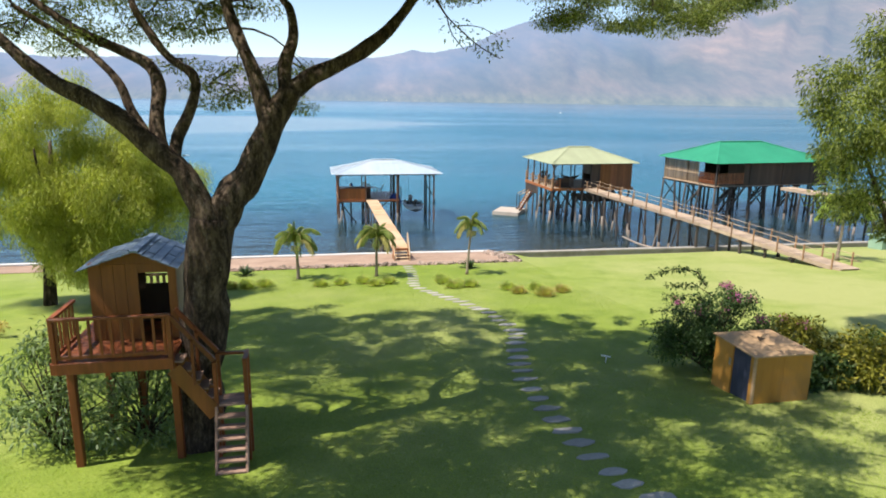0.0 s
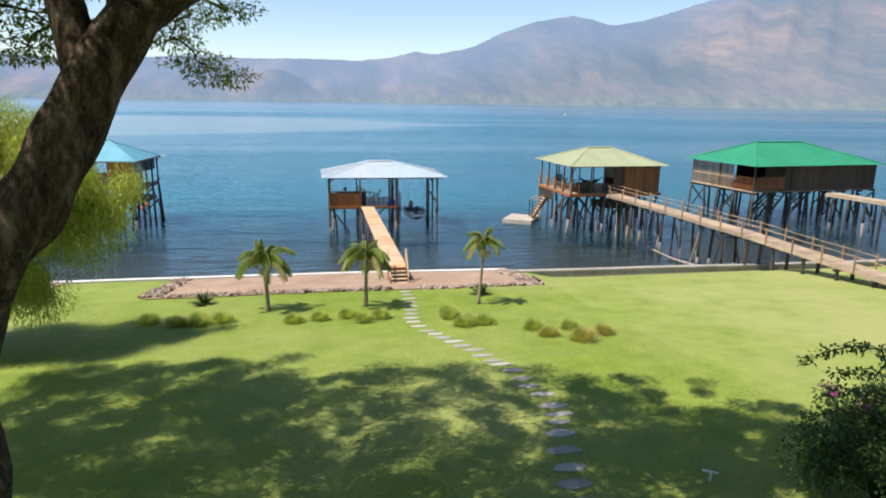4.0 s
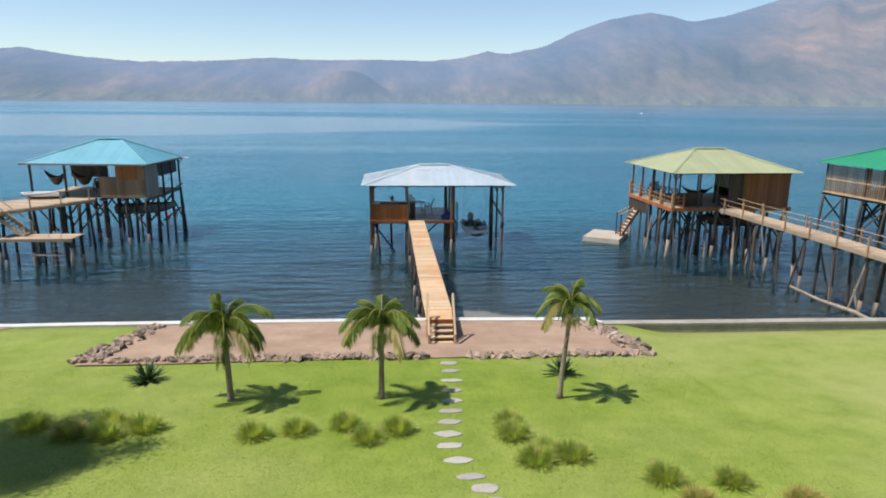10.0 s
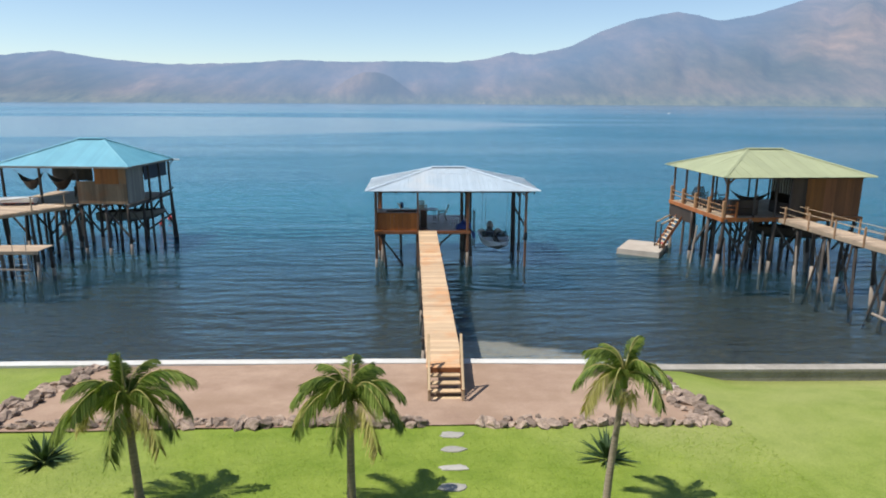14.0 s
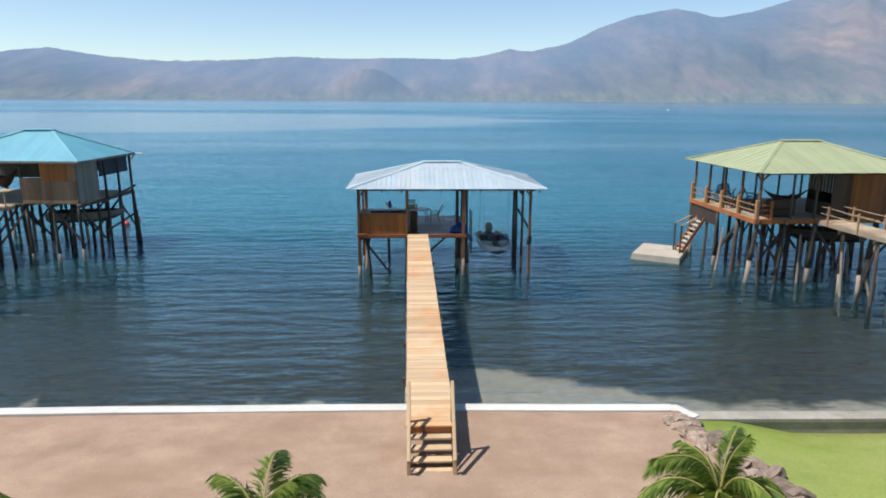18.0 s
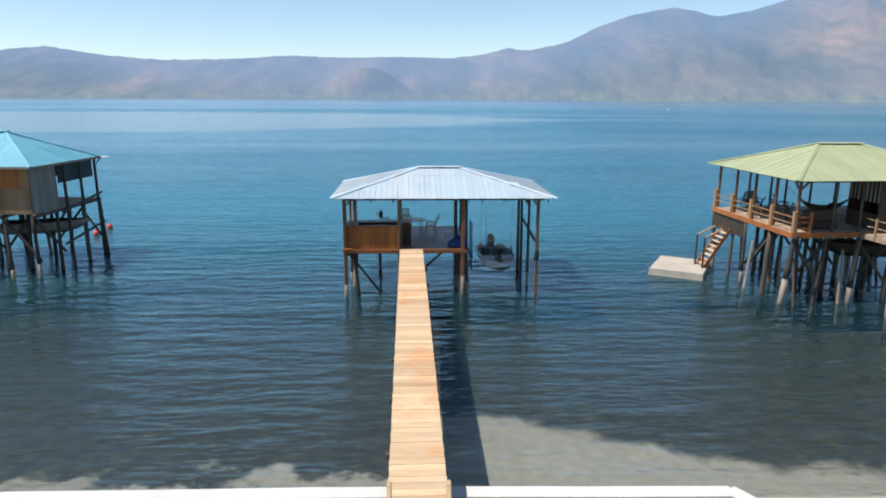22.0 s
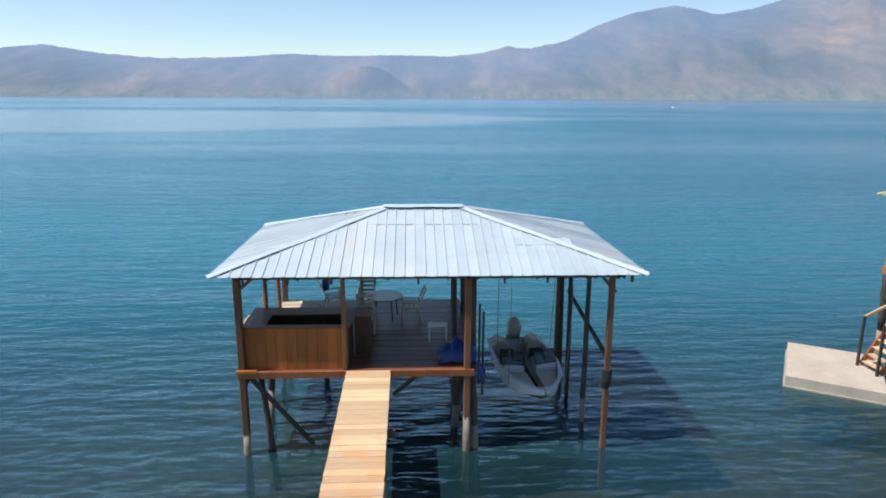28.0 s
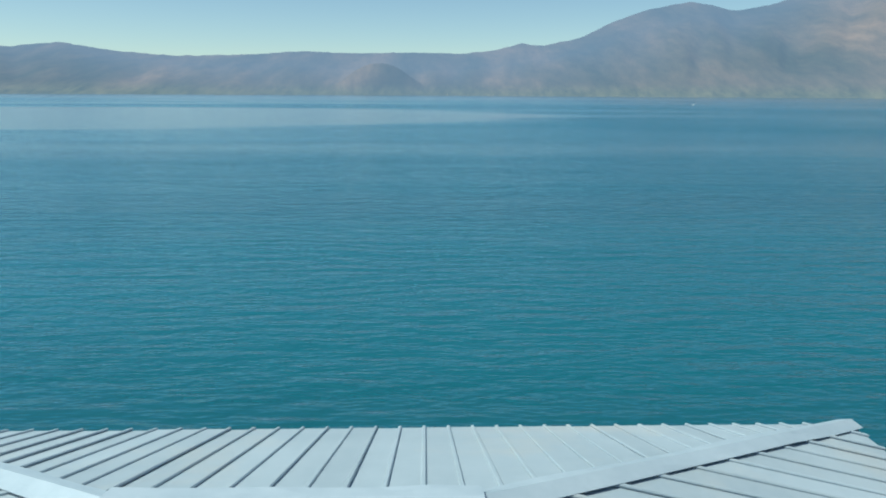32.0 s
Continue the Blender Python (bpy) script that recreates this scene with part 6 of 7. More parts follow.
def palm(x, y, lean, h, fronds, length, label, material=None, girth=1.0):
    z0 = height(x, y)
    th = thing("palm_tree", (x, y, z0), label, "palm tree", "palms on the lawn")
    pts = [(x + lean[0] * t ** 1.3, y + lean[1] * t, z0 - 0.1 + (h + 0.1) * t) for t in [i / 9 for i in range(10)]]
    g = Geo()
    g.tube(pts, [girth * 0.125 - girth * 0.045 * (i / 9) ** 0.6 + (0.05 if i == 0 else 0) for i in range(10)], 10, 0.12)
    part("trunk", g, M_PALMBARK, th, smooth=True)
    cx, cy, cz = pts[-1]
    g = Geo()
    g.tube([(cx, cy, cz - 0.05), (cx, cy, cz + 0.3)], [0.085, 0.05], 8)
    part("crownshaft", g, M_PALMLEAF, th, smooth=True)
    for i in range(fronds):
        a = i * 2.4 + jig(0.3)
        age = i / fronds
        up = 1.5 - 1.0 * age + jig(0.14)      # the newest stand up, the oldest hang
        L = length * (0.7 + 0.38 * min(1, age * 2.2)) * rnd.uniform(0.92, 1.08)
        p = np.array([cx, cy, cz + 0.15])
        d = np.array([math.cos(a) * math.cos(up), math.sin(a) * math.cos(up), math.sin(up)])
        rach, dirs = [p.copy()], [d.copy()]
        n = 14
        for k in range(n):
            d = d + np.array([0, 0, -1.0]) * (0.03 + 0.2 * math.sin(math.pi * min(1, k / n + 0.02)))
            d /= np.linalg.norm(d)
            p = p + d * L / n
            rach.append(p.copy())
            dirs.append(d.copy())
        g = Geo()
        g.tube([Vector(q) for q in rach], [0.018 - 0.013 * k / n for k in range(n + 1)], 5)
        mat = material or (M_PALMDRY if i >= fronds - 2 else M_PALMLEAF)
        fr = part("frond", g, M_PALMDRY if not material else mat, th, smooth=True)
        c, dd, nn, ll = [], [], [], []
        hub = np.array([math.cos(a), math.sin(a), 0.0])
        for k in range(2, n + 1):
            for sub in (0, 0.12, 0.25, 0.37, 0.5, 0.62, 0.75, 0.87):
                q = rach[k - 1] + (rach[k] - rach[k - 1]) * sub
                side = np.cross(hub, [0, 0, 1.0])
                over = np.cross(side, dirs[k])
                over = over if over[2] > 0 or dirs[k][2] < -0.9 else -over
                t = (k - 1 + sub) / n
                for s in (-1, 1):
                    c.append(q)
                    dd.append(side * s * 0.62 + dirs[k] * (0.5 + 0.6 * t) - over * (0.42 + jig(0.3)) + np.array([jig(0.14), jig(0.14), -0.12 + jig(0.14)]))
                    nn.append(np.cross(np.cross(dirs[k], side * s), dd[-1]) + over * 0.8)
                    ll.append(L * 0.27 * math.sin(math.pi * (0.14 + 0.76 * t)) ** 0.5 * rnd.uniform(0.85, 1.15))
        q = leaf_quads(np.array(c) - np.array(th.location), np.array(dd), np.array(nn), np.array(ll), 0.026, 0.22)
        ob = new("frond_foliage", arrays("frond_foliage", q, 4, mat))
        ob.parent = fr
    if not material:
        c = [(cx + 0.16 * math.cos(a), cy + 0.16 * math.sin(a), cz - 0.12) for a in (0.4, 1.9, 3.5, 5.0)]
        crown_part("old_sheath", c, [0.14] * 4, 260, 0.24, 0.016, M_PALMDRY, th, 0.3, 1.3, 1.4, "withered hanging strands under the crown")
    return th


palm(-13.02, 33.52, (-0.06, 0.0), 1.95, 19, 1.5, "stout palm with a full drooping green crown", girth=0.85)
palm(-8.78, 33.35, (0.02, 0.0), 2.05, 19, 1.4, "stout palm with a full drooping crown and yellowed tips", girth=0.8)
palm(-3.71, 33.07, (0.2, 0.0), 2.6, 13, 1.12, "slender leaning palm with a pale trunk and thin crown", girth=0.7)
palm(20.2, 33.0, (0.1, 0.0), 3.1, 15, 2.1, "yellowish palm beside the foot of the gangway", M_CLUMP)


def grass_clump(x, y, r, dry):
    z = height(x, y)
    th = thing("ornamental_grass", (x, y, z), "rounded clump of dry brownish fountain grass" if dry else "rounded clump of green fountain grass on the lawn", "grass clump", "grass clumps on the lawn")
    n = 900
    a, e = rng.uniform(0, 6.283, n), rng.uniform(0.35, 1.5, n)
    c = np.stack([np.cos(a) * 0.42 * r * rng.random(n) ** 0.6, np.sin(a) * 0.42 * r * rng.random(n), np.zeros(n)], axis=1)
    d = np.stack([np.cos(a) * np.cos(e), np.sin(a) * np.cos(e), np.sin(e)], axis=1)
    nn = np.stack([-np.sin(a), np.cos(a), rng.normal(size=n) * 0.5], axis=1)
    low = leaf_quads(c, d, np.cross(d, nn), r * rng.uniform(0.7, 1.08, n), 0.014, 0.2)
    for nm, sl, mat in (("green_tuft", slice(0, 4 * int(n * (0.35 if dry else 0.8))), M_CLUMP), ("dry_tuft", slice(4 * int(n * (0.35 if dry else 0.8)), None), M_CLUMPDRY)):
        ob = new(nm, arrays(nm, low[sl], 4, mat))
        ob.parent = th


CLUMPS = [(-17.51, 31.84), (-16.33, 31.25), (-15.44, 31.08), (-15.6, 31.9), (-14.63, 31.49), (-11.83, 30.8), (-10.81, 31.04), (-9.65, 31.28), (-9.09, 30.41), (-8.36, 30.94), (-5.55, 30.4), (-5.5, 31.2), (-5.3, 28.97), (-4.95, 29.43), (-4.4, 29.15), (-2.8, 27.93), (-2.6, 26.83), (-1.47, 27.67), (-1.62, 25.96), (-0.55, 26.67)]
for i, (x, y) in enumerate(CLUMPS):
    grass_clump(x, y, rnd.uniform(0.48, 0.58) * (1.25 if i == 18 else 1.0), i in (1, 16, 18, 19))

for x, y in ((-16.03, 35.55), (-3.08, 35.14)):
    z = height(x, y)
    th = thing("agave", (x, y, z), "dark spiky rosette of sword-shaped leaves", "agave", "agaves by the rocks")
    n = 70
    a, e = rng.uniform(0, 6.283, n), rng.uniform(0.15, 1.3, n)
    d = np.stack([np.cos(a) * np.cos(e), np.sin(a) * np.cos(e), np.sin(e)], axis=1)
    c = np.zeros((n, 3)) + d * 0.03
    q = leaf_quads(c, d, np.cross(d, np.stack([-np.sin(a), np.cos(a), np.zeros(n)], axis=1)), rng.uniform(0.5, 0.85, n), 0.085, 0.1)
    ob = new("rosette", arrays("rosette", q, 4, M_AGAVE))
    ob.parent = th

# the spreading tree beside the tree house
TREE_AT = Vector((-14.2, 11.25, 4.6))
tree = thing("rain_tree", TREE_AT, "big spreading shade tree with forked dark limbs", "tree")
TREE_ARMS = {
    "trunk": ([(-14.3, 11.25, 4.4), (-14.27, 11.25, 5.2), (-14.2, 11.25, 6.4), (-14.05, 11.22, 7.6), (-13.92, 11.2, 8.7), (-13.8, 11.2, 9.65)], 0.46, 0.40),
    "limb": ([(-13.83, 11.2, 9.4), (-13.42, 11.35, 9.99), (-13.11, 11.45, 10.39), (-12.82, 11.65, 10.97), (-12.58, 11.8, 11.51), (-12.26, 11.9, 12.04)], 0.35, 0.22),
    "limb.001": ([(-12.36, 11.88, 11.9), (-11.8, 12.1, 12.33), (-11.17, 12.35, 12.65), (-10.51, 12.6, 13.05), (-9.99, 12.85, 13.55), (-9.59, 13.1, 14.06), (-8.9, 13.4, 14.7), (-7.0, 13.9, 15.3), (-4.4, 14.4, 15.0), (-1.8, 15.0, 14.7), (0.2, 15.2, 14.6)], 0.2, 0.04),
    "limb.002": ([(-12.68, 11.75, 11.35), (-12.91, 12.0, 12.25), (-13.23, 12.4, 13.02), (-13.5, 12.8, 13.81), (-13.56, 13.2, 14.51), (-13.4, 13.9, 15.5)], 0.19, 0.06),
    "limb.003": ([(-12.37, 11.85, 11.94), (-12.35, 12.05, 12.53), (-12.18, 12.3, 13.04), (-12.22, 12.55, 13.61), (-12.39, 12.9, 13.98), (-12.2, 13.6, 14.9), (-11.4, 15.8, 15.9)], 0.14, 0.05),
    "limb.004": ([(-13.82, 11.1, 9.5), (-14.17, 11.20, 10.35), (-14.63, 11.40, 10.81), (-15.20, 11.50, 11.33), (-15.82, 11.60, 11.78), (-16.40, 11.70, 12.08), (-16.92, 11.80, 12.47), (-17.41, 12.00, 12.92), (-18.6, 12.3, 13.8), (-20.2, 12.8, 14.6)], 0.27, 0.07),
    "limb.005": ([(-14.63, 11.4, 10.75), (-14.77, 11.80, 11.42), (-14.73, 12.10, 12.01), (-14.97, 12.40, 12.49), (-15.51, 12.60, 12.76), (-16.21, 12.80, 13.08), (-16.95, 13.00, 13.55), (-18.2, 13.6, 14.4)], 0.17, 0.06),
    "limb.006": ([(-14.45, 11.35, 10.55), (-14.38, 11.70, 11.11), (-14.21, 11.90, 11.53), (-14.08, 12.10, 12.02), (-14.15, 12.20, 12.34), (-14.59, 12.40, 12.66), (-15.01, 12.60, 13.20), (-15.27, 12.80, 13.74), (-15.6, 14.5, 14.8), (-15.4, 17.0, 15.4)], 0.13, 0.05),
    "limb.007": ([(-14.91, 11.65, 11.15), (-15.23, 11.90, 11.58), (-15.44, 12.10, 12.10), (-15.81, 12.30, 12.52), (-16.25, 12.50, 12.84), (-17.2, 12.2, 13.5)], 0.11, 0.04),
    "twig": ([(-9.3, 13.2, 14.4), (-9.8, 11.4, 14.2), (-9.95, 10.2, 13.75), (-9.70, 10.0, 13.57), (-9.50, 10.0, 13.30), (-9.19, 10.0, 13.03), (-8.88, 10.0, 12.80), (-8.51, 10.0, 12.61)], 0.03, 0.008),
    "twig.001": ([(-9.5, 10.0, 13.3), (-9.42, 9.9, 13.0), (-9.2, 9.9, 12.75)], 0.012, 0.005),
    "twig.002": ([(-9.3, 10.0, 13.15), (-8.9, 10.1, 13.15), (-8.55, 10.1, 13.0)], 0.012, 0.005),
}
limb_pts = []
TREE_HUB = Vector((-11.5, 0.3, 11.82))      # the tree is laid out about this point and drawn at 1.04 of that size


def grown(p):
    return TREE_HUB + (Vector(p) - TREE_HUB) * 1.04


for nm, (pts, r0, r1) in TREE_ARMS.items():
    pts, r0, r1 = [grown(p) for p in pts], r0 * 1.04, r1 * 1.04
    fine = []
    for i in range(len(pts) - 1):        # a smooth line through the points
        p0, p1, p2, p3 = pts[max(i - 1, 0)], pts[i], pts[i + 1], pts[min(i + 2, len(pts) - 1)]
        for k in range(4):
            t = k / 4
            fine.append(0.5 * ((2 * p1) + (p2 - p0) * t + (2 * p0 - 5 * p1 + 4 * p2 - p3) * t * t + (3 * p1 - p0 - 3 * p2 + p3) * t ** 3))
    fine.append(pts[-1])
    n = len(fine)
    rad = [r0 + (r1 - r0) * (i / (n - 1)) ** (0.45 if nm == "trunk" else 0.8) for i in range(n)]
    g = Geo()
    g.tube(fine, rad, 16 if r0 > 0.1 else 6, 0.34)
    part(nm.split(".")[0], g, M_BARK, tree, smooth=True)
    if nm != "trunk" and not nm.startswith("twig"):
        limb_pts += fine[len(fine) // 3:]

centres, radii = [], []


def spray(x, y, z, r):
    centres.append((x + 0.25, y + 0.6, z + 0.06))
    radii.append(r)


while len(centres) < 440:
    a, q = rnd.uniform(0, 6.283), rnd.random() ** 0.5
    x, y = -15.8 + 9.8 * q * math.cos(a), 12.8 + 9.2 * q * math.sin(a)
    if x < -19.5 and y < 11:
        continue
    base = 13.6 + 0.13 * (y - 5) - (0.9 if x < -16.5 else 0.0) * rnd.random()
    spray(x, y, base + rnd.random() * 1.5 * (1.2 - q), rnd.uniform(0.55, 1.15))
# sprays out of view, added for the shade they cast
for k in range(26):
    spray(rnd.uniform(-9.5, -4.6), rnd.uniform(4.6, 9.2), rnd.uniform(14.4, 15.3), rnd.uniform(0.5, 0.9))
for k in range(120):
    spray(rnd.uniform(-26, -18), rnd.uniform(15.5, 22.2), rnd.uniform(15.4, 16.6), rnd.uniform(0.6, 1.05))
for k in range(34):
    spray(rnd.uniform(-20.8, -16.5), rnd.uniform(7.0, 11.5), rnd.uniform(14.3, 15.3), rnd.uniform(0.6, 1.0))
thick = len(centres)
for k in range(64):
    x = rnd.uniform(-21.5, -12.8)
    spray(x, rnd.uniform(13.2, 17.0), rnd.uniform(13.1 + 0.12 * max(0, x + 17), 15.0), rnd.uniform(0.6, 1.0))
for k in range(80):
    x = rnd.uniform(-9.0, 0.4)
    low = 13.85 if -5.6 < x < -1.2 else 14.4
    spray(x, rnd.uniform(13.6, 16.2), rnd.uniform(low, low + 1.0), rnd.uniform(0.5, 0.9))
for x, y, z in ((-12.9, 17.2, 11.8), (-13.4, 17.6, 12.2), (-12.5, 17.0, 11.55), (-13.2, 18.2, 12.6), (-12.3, 16.6, 12.6), (-14.3, 13.0, 12.1), (-13.7, 12.9, 12.4), (-13.6, 13.3, 11.9), (-14.9, 13.2, 12.5), (-16.7, 12.5, 13.0), (-17.2, 13.4, 12.8), (-14.2, 13.5, 11.7)):
    spray(x, y, z, 0.65)
# every spray grows from the nearest wood, so that the branches fork
wood = [p for p in limb_pts]
from_limb = sorted(range(len(centres)), key=lambda i: min((q - Vector(centres[i])).length for q in limb_pts))
g = Geo()
for i in from_limb:
    c = Vector(centres[i])
    arr = np.array(wood)
    d = np.linalg.norm(arr - np.array(c), axis=1) + 0.5 * np.abs(arr[:, 2] - c.z)
    p = Vector(wood[int(d.argmin())])
    span = (c - p).length
    bend = Vector((jig(0.14), jig(0.14), 0.1 + jig(0.08))) * span
    line = [p.lerp(c, t) + bend * (4 * t * (1 - t)) + Vector((jig(0.03), jig(0.03), jig(0.03))) for t in (0, 0.2, 0.4, 0.6, 0.8, 1)]
    r0 = 0.02 + 0.008 * min(span, 3.5)
    g.tube(line, [r0 * (1 - 0.14 * k) for k in range(6)], 5)
    wood += [line[2], line[4], c]
    for k in range(4):
        e = c + Vector((jig(0.8), jig(0.8), jig(0.16))) * radii[i]
        q = line[3 + k % 3]
        g.tube([q, q.lerp(e, 0.5) + Vector((jig(0.08), jig(0.08), 0.08)), e], [0.009, 0.007, 0.004], 4)
tagged(part("branchwork", g, M_BARK, tree, smooth=True, fix=False), kind="stuff")
crown_part("crown", centres[:thick], [0.8 * r for r in radii[:thick]], 150000, 0.125, 0.052, M_TREELEAF, tree, 0.15, 0.2)
# leaf clumps above the view, without wood, placed to shade the lawn
canopy, spread = [], []
for k in range(760):
    a, q = rnd.uniform(0, 6.283), rnd.random() ** 0.5
    x, y = -14.6 + 10.6 * q * math.cos(a), 12.6 + 9.0 * q * math.sin(a)
    if x < -18.5 and y < 13.5:
        continue
    canopy.append((x + 0.4, y + 0.8, rnd.uniform(15.2, 16.2)))
    spread.append(rnd.uniform(0.35, 0.8))
for k in range(26):
    canopy.append((rnd.uniform(-8.5, -2.2), rnd.uniform(7.6, 12.6), rnd.uniform(15.0, 15.8)))
    spread.append(rnd.uniform(0.35, 0.8))
for k in range(100):                    # unseen clumps to the north-west, set to shade the lawn
    canopy.append((rnd.uniform(-25.5, -18.0), rnd.uniform(18.0, 24.4), rnd.uniform(15.6, 16.6)))
    spread.append(rnd.uniform(0.5, 0.9))
for k in range(85):                     # and more for the shade towards the house
    canopy.append((rnd.uniform(-18.5, -11.2), rnd.uniform(4.6, 10.0), rnd.uniform(15.3, 16.2)))
    spread.append(rnd.uniform(0.4, 0.8))
for k in range(80):                     # and more to shade the path
    canopy.append((rnd.uniform(-13.0, -7.6), rnd.uniform(10.0, 16.6), rnd.uniform(15.2, 16.0)))
    spread.append(rnd.uniform(0.4, 0.8))
crown_part("dense_shade_crown", canopy[-265:], spread[-265:], 88000, 0.14, 0.06, M_TREELEAF, tree, 0.15, 0.25)
crown_part("upper_shade_crown", canopy, [0.75 * r for r in spread], 195000, 0.125, 0.052, M_TREELEAF, tree, 0.15, 0.16)
crown_part("outer_foliage", centres[thick:], radii[thick:], 70000, 0.095, 0.034, M_TREELEAF, tree, 0.2, 0.28)
crown_part("twig_leaves", [grown(p) for p in ((-9.1, 10, 12.95), (-8.7, 10, 12.75), (-9.4, 9.9, 13.1), (-8.6, 10.1, 12.9))], [0.35] * 4, 160, 0.09, 0.035, M_TREELEAF, tree, 0.2, 0.6)

# the light feathery tree
wt = thing("feathery_tree", (-23.6, 28.8, height(-23.6, 28.8)), "light green feathery tree with drooping foliage", "tree")
for pts, r0, r1 in (([(-23.7, 28.8, 2.5), (-23.5, 28.8, 4.8), (-23.3, 28.8, 7.2), (-23.0, 28.8, 8.6), (-22.9, 28.8, 10.0)], 0.3, 0.06), ([(-23.5, 28.8, 4.8), (-25.2, 29.2, 6.8), (-26.6, 29.4, 9.2)], 0.17, 0.05), ([(-23.4, 28.8, 5.4), (-21.6, 28.6, 7.4), (-20.0, 28.5, 9.3)], 0.15, 0.04), ([(-23.3, 28.8, 6.4), (-23.0, 27.6, 8.2), (-22.8, 26.8, 9.8)], 0.12, 0.04)):
    g = Geo()
    g.tube(pts, [r0 + (r1 - r0) * i / (len(pts) - 1) for i in range(len(pts))], 9, 0.25)
    part("limb", g, M_BARK, wt, smooth=True)
centres, radii = [], []
for k in range(36):                     # boughs, each a mass of its own
    v = Vector((0, 0, 0))
    while not 0.35 < v.length < 0.92:
        v = Vector((jig(1), jig(1), jig(1)))
    bx0, by0, bz0 = -22.9 + v.x * 5.2, 28.9 + v.y * 3.0, 8.2 + v.z * 4.2 - 0.9 * (v.x ** 2 + v.y ** 2)
    for j in range(8):
        centres.append((bx0 + rnd.uniform(-1.1, 1.1), by0 + rnd.uniform(-0.9, 0.9), bz0 + rnd.uniform(-0.8, 0.8)))
        radii.append(rnd.uniform(0.5, 0.95))
crown_part("crown", centres, radii, 260000, 0.16, 0.024, M_WILLOW, wt, 0.2, 1.1, 1.1)

# dark broad-leaved tree at the edge of the lawn
dt = thing("broadleaf_tree", (6.6, 15.2, height(6.6, 15.2)), "dark leafy evergreen tree beside the lawn", "tree")
for pts, r0, r1 in (([(6.6, 15.2, 3.9), (6.5, 15.2, 6.5), (6.3, 15.1, 9.0), (6.1, 15.0, 12.5)], 0.28, 0.06), ([(6.5, 15.2, 6.5), (4.9, 14.8, 8.7), (3.7, 14.8, 10.8)], 0.14, 0.04), ([(6.5, 15.2, 7.2), (7.7, 15.8, 9.2), (8.6, 16.0, 11.0)], 0.14, 0.04)):
    g = Geo()
    g.tube(pts, [r0 + (r1 - r0) * i / (len(pts) - 1) for i in range(len(pts))], 9, 0.25)
    part("limb", g, M_BARK, dt, smooth=True)
centres, radii = [], []
while len(centres) < 90:
    v = Vector((jig(1), jig(1), jig(1)))
    if 0.4 < v.length < 1:
        centres.append((6.5 + v.x * 3.6, 15.2 + v.y * 3.2, 11.3 + v.z * 3.5))
        radii.append(rnd.uniform(0.5, 0.95))
crown_part("crown", centres, radii, 60000, 0.17, 0.045, M_DARKLEAF, dt, 0.25, 0.9, 0.4)


def shrub(name, x, y, extents, clumps, leaves, length, width, material, label, hang=0.0, flowers=None, rise=0.0):
    z = height(x, y)
    th = thing(name, (x, y, z), label, "shrub")
    c, r = [], []
    g = Geo()
    for i in range(clumps):
        a, q = rnd.uniform(0, 6.283), rnd.random() ** 0.5
        p = Vector((x + extents[0] * q * math.cos(a), y + extents[1] * q * math.sin(a), z + rise + extents[2] * (0.15 + 0.85 * rnd.random() * math.sqrt(max(0.05, 1 - q * q)))))
        c.append(p)
        r.append(rnd.uniform(0.25, 0.45) * min(1.0, extents[2] / 1.5))
        g.tube([(x + jig(0.15), y + jig(0.15), z - 0.05), ((x + p.x) / 2 + jig(0.1), (y + p.y) / 2 + jig(0.1), (z + p.z) / 2 + 0.2), p], [0.025, 0.016, 0.006], 5)
    tagged(part("stem_wood", g, M_BARK, th, smooth=True, fix=False), kind="stuff")
    crown_part("foliage", c, r, leaves, length, width, material, th, 0.2, 0.9, hang)
    if flowers:
        f = sorted(c, key=lambda p: -p.z)[: clumps // 4 : 3]
        crown_part("blossom", [p + Vector((0, 0, 0.15)) for p in f], [0.2] * len(f), flowers, 0.05, 0.045, M_FLOWER, th, 0.1, 0.7, label="magenta paper flowers")
    return th


bg = shrub("bougainvillea", -0.7, 14.3, (1.75, 1.0, 2.65), 100, 20000, 0.075, 0.05, M_BUSH, "tall rambling bougainvillea with magenta flowers behind the box", flowers=1100)
arch = [(-1.2, 14.2, 6.9), (-1.6, 14.0, 7.35), (-2.2, 13.9, 7.5), (-2.8, 13.9, 7.42), (-3.25, 13.9, 7.2)]
g = Geo()
g.tube(arch, [0.018, 0.015, 0.012, 0.008, 0.004], 6)
part("arching_stem", g, M_BARK, bg, smooth=True)
crown_part("arching_leaves", [Vector(arch[i]).lerp(Vector(arch[i + 1]), t) for i in range(4) for t in (0, 0.33, 0.66)], [0.09] * 12, 260, 0.085, 0.055, M_BUSH, bg, 0.2, 1.0)
for p in ((-2.9, 13.9, 6.3), (-2.6, 13.8, 6.7), (-2.5, 14.0, 7.0), (-3.2, 13.9, 5.95)):
    g = Geo()
    g.tube([(-0.8, 14.2, p[2] - 0.5), ((p[0] - 0.8) / 2, 14.1, p[2]), p], [0.016, 0.01, 0.004], 5)
    part("side_stem", g, M_BARK, bg, smooth=True)
    crown_part("side_leaves", [Vector((-0.8 + (p[0] + 0.8) * t, 14.0, p[2] - 0.1 * (1 - t))) for t in (0.5, 0.65, 0.8, 0.95)], [0.12] * 4, 130, 0.08, 0.05, M_BUSH, bg, 0.2, 0.7)
shrub("croton_shrub", 1.3, 13.7, (1.3, 0.8, 1.5), 44, 8000, 0.15, 0.05, M_CROTON, "yellow-green croton shrub behind the box", flowers=130)
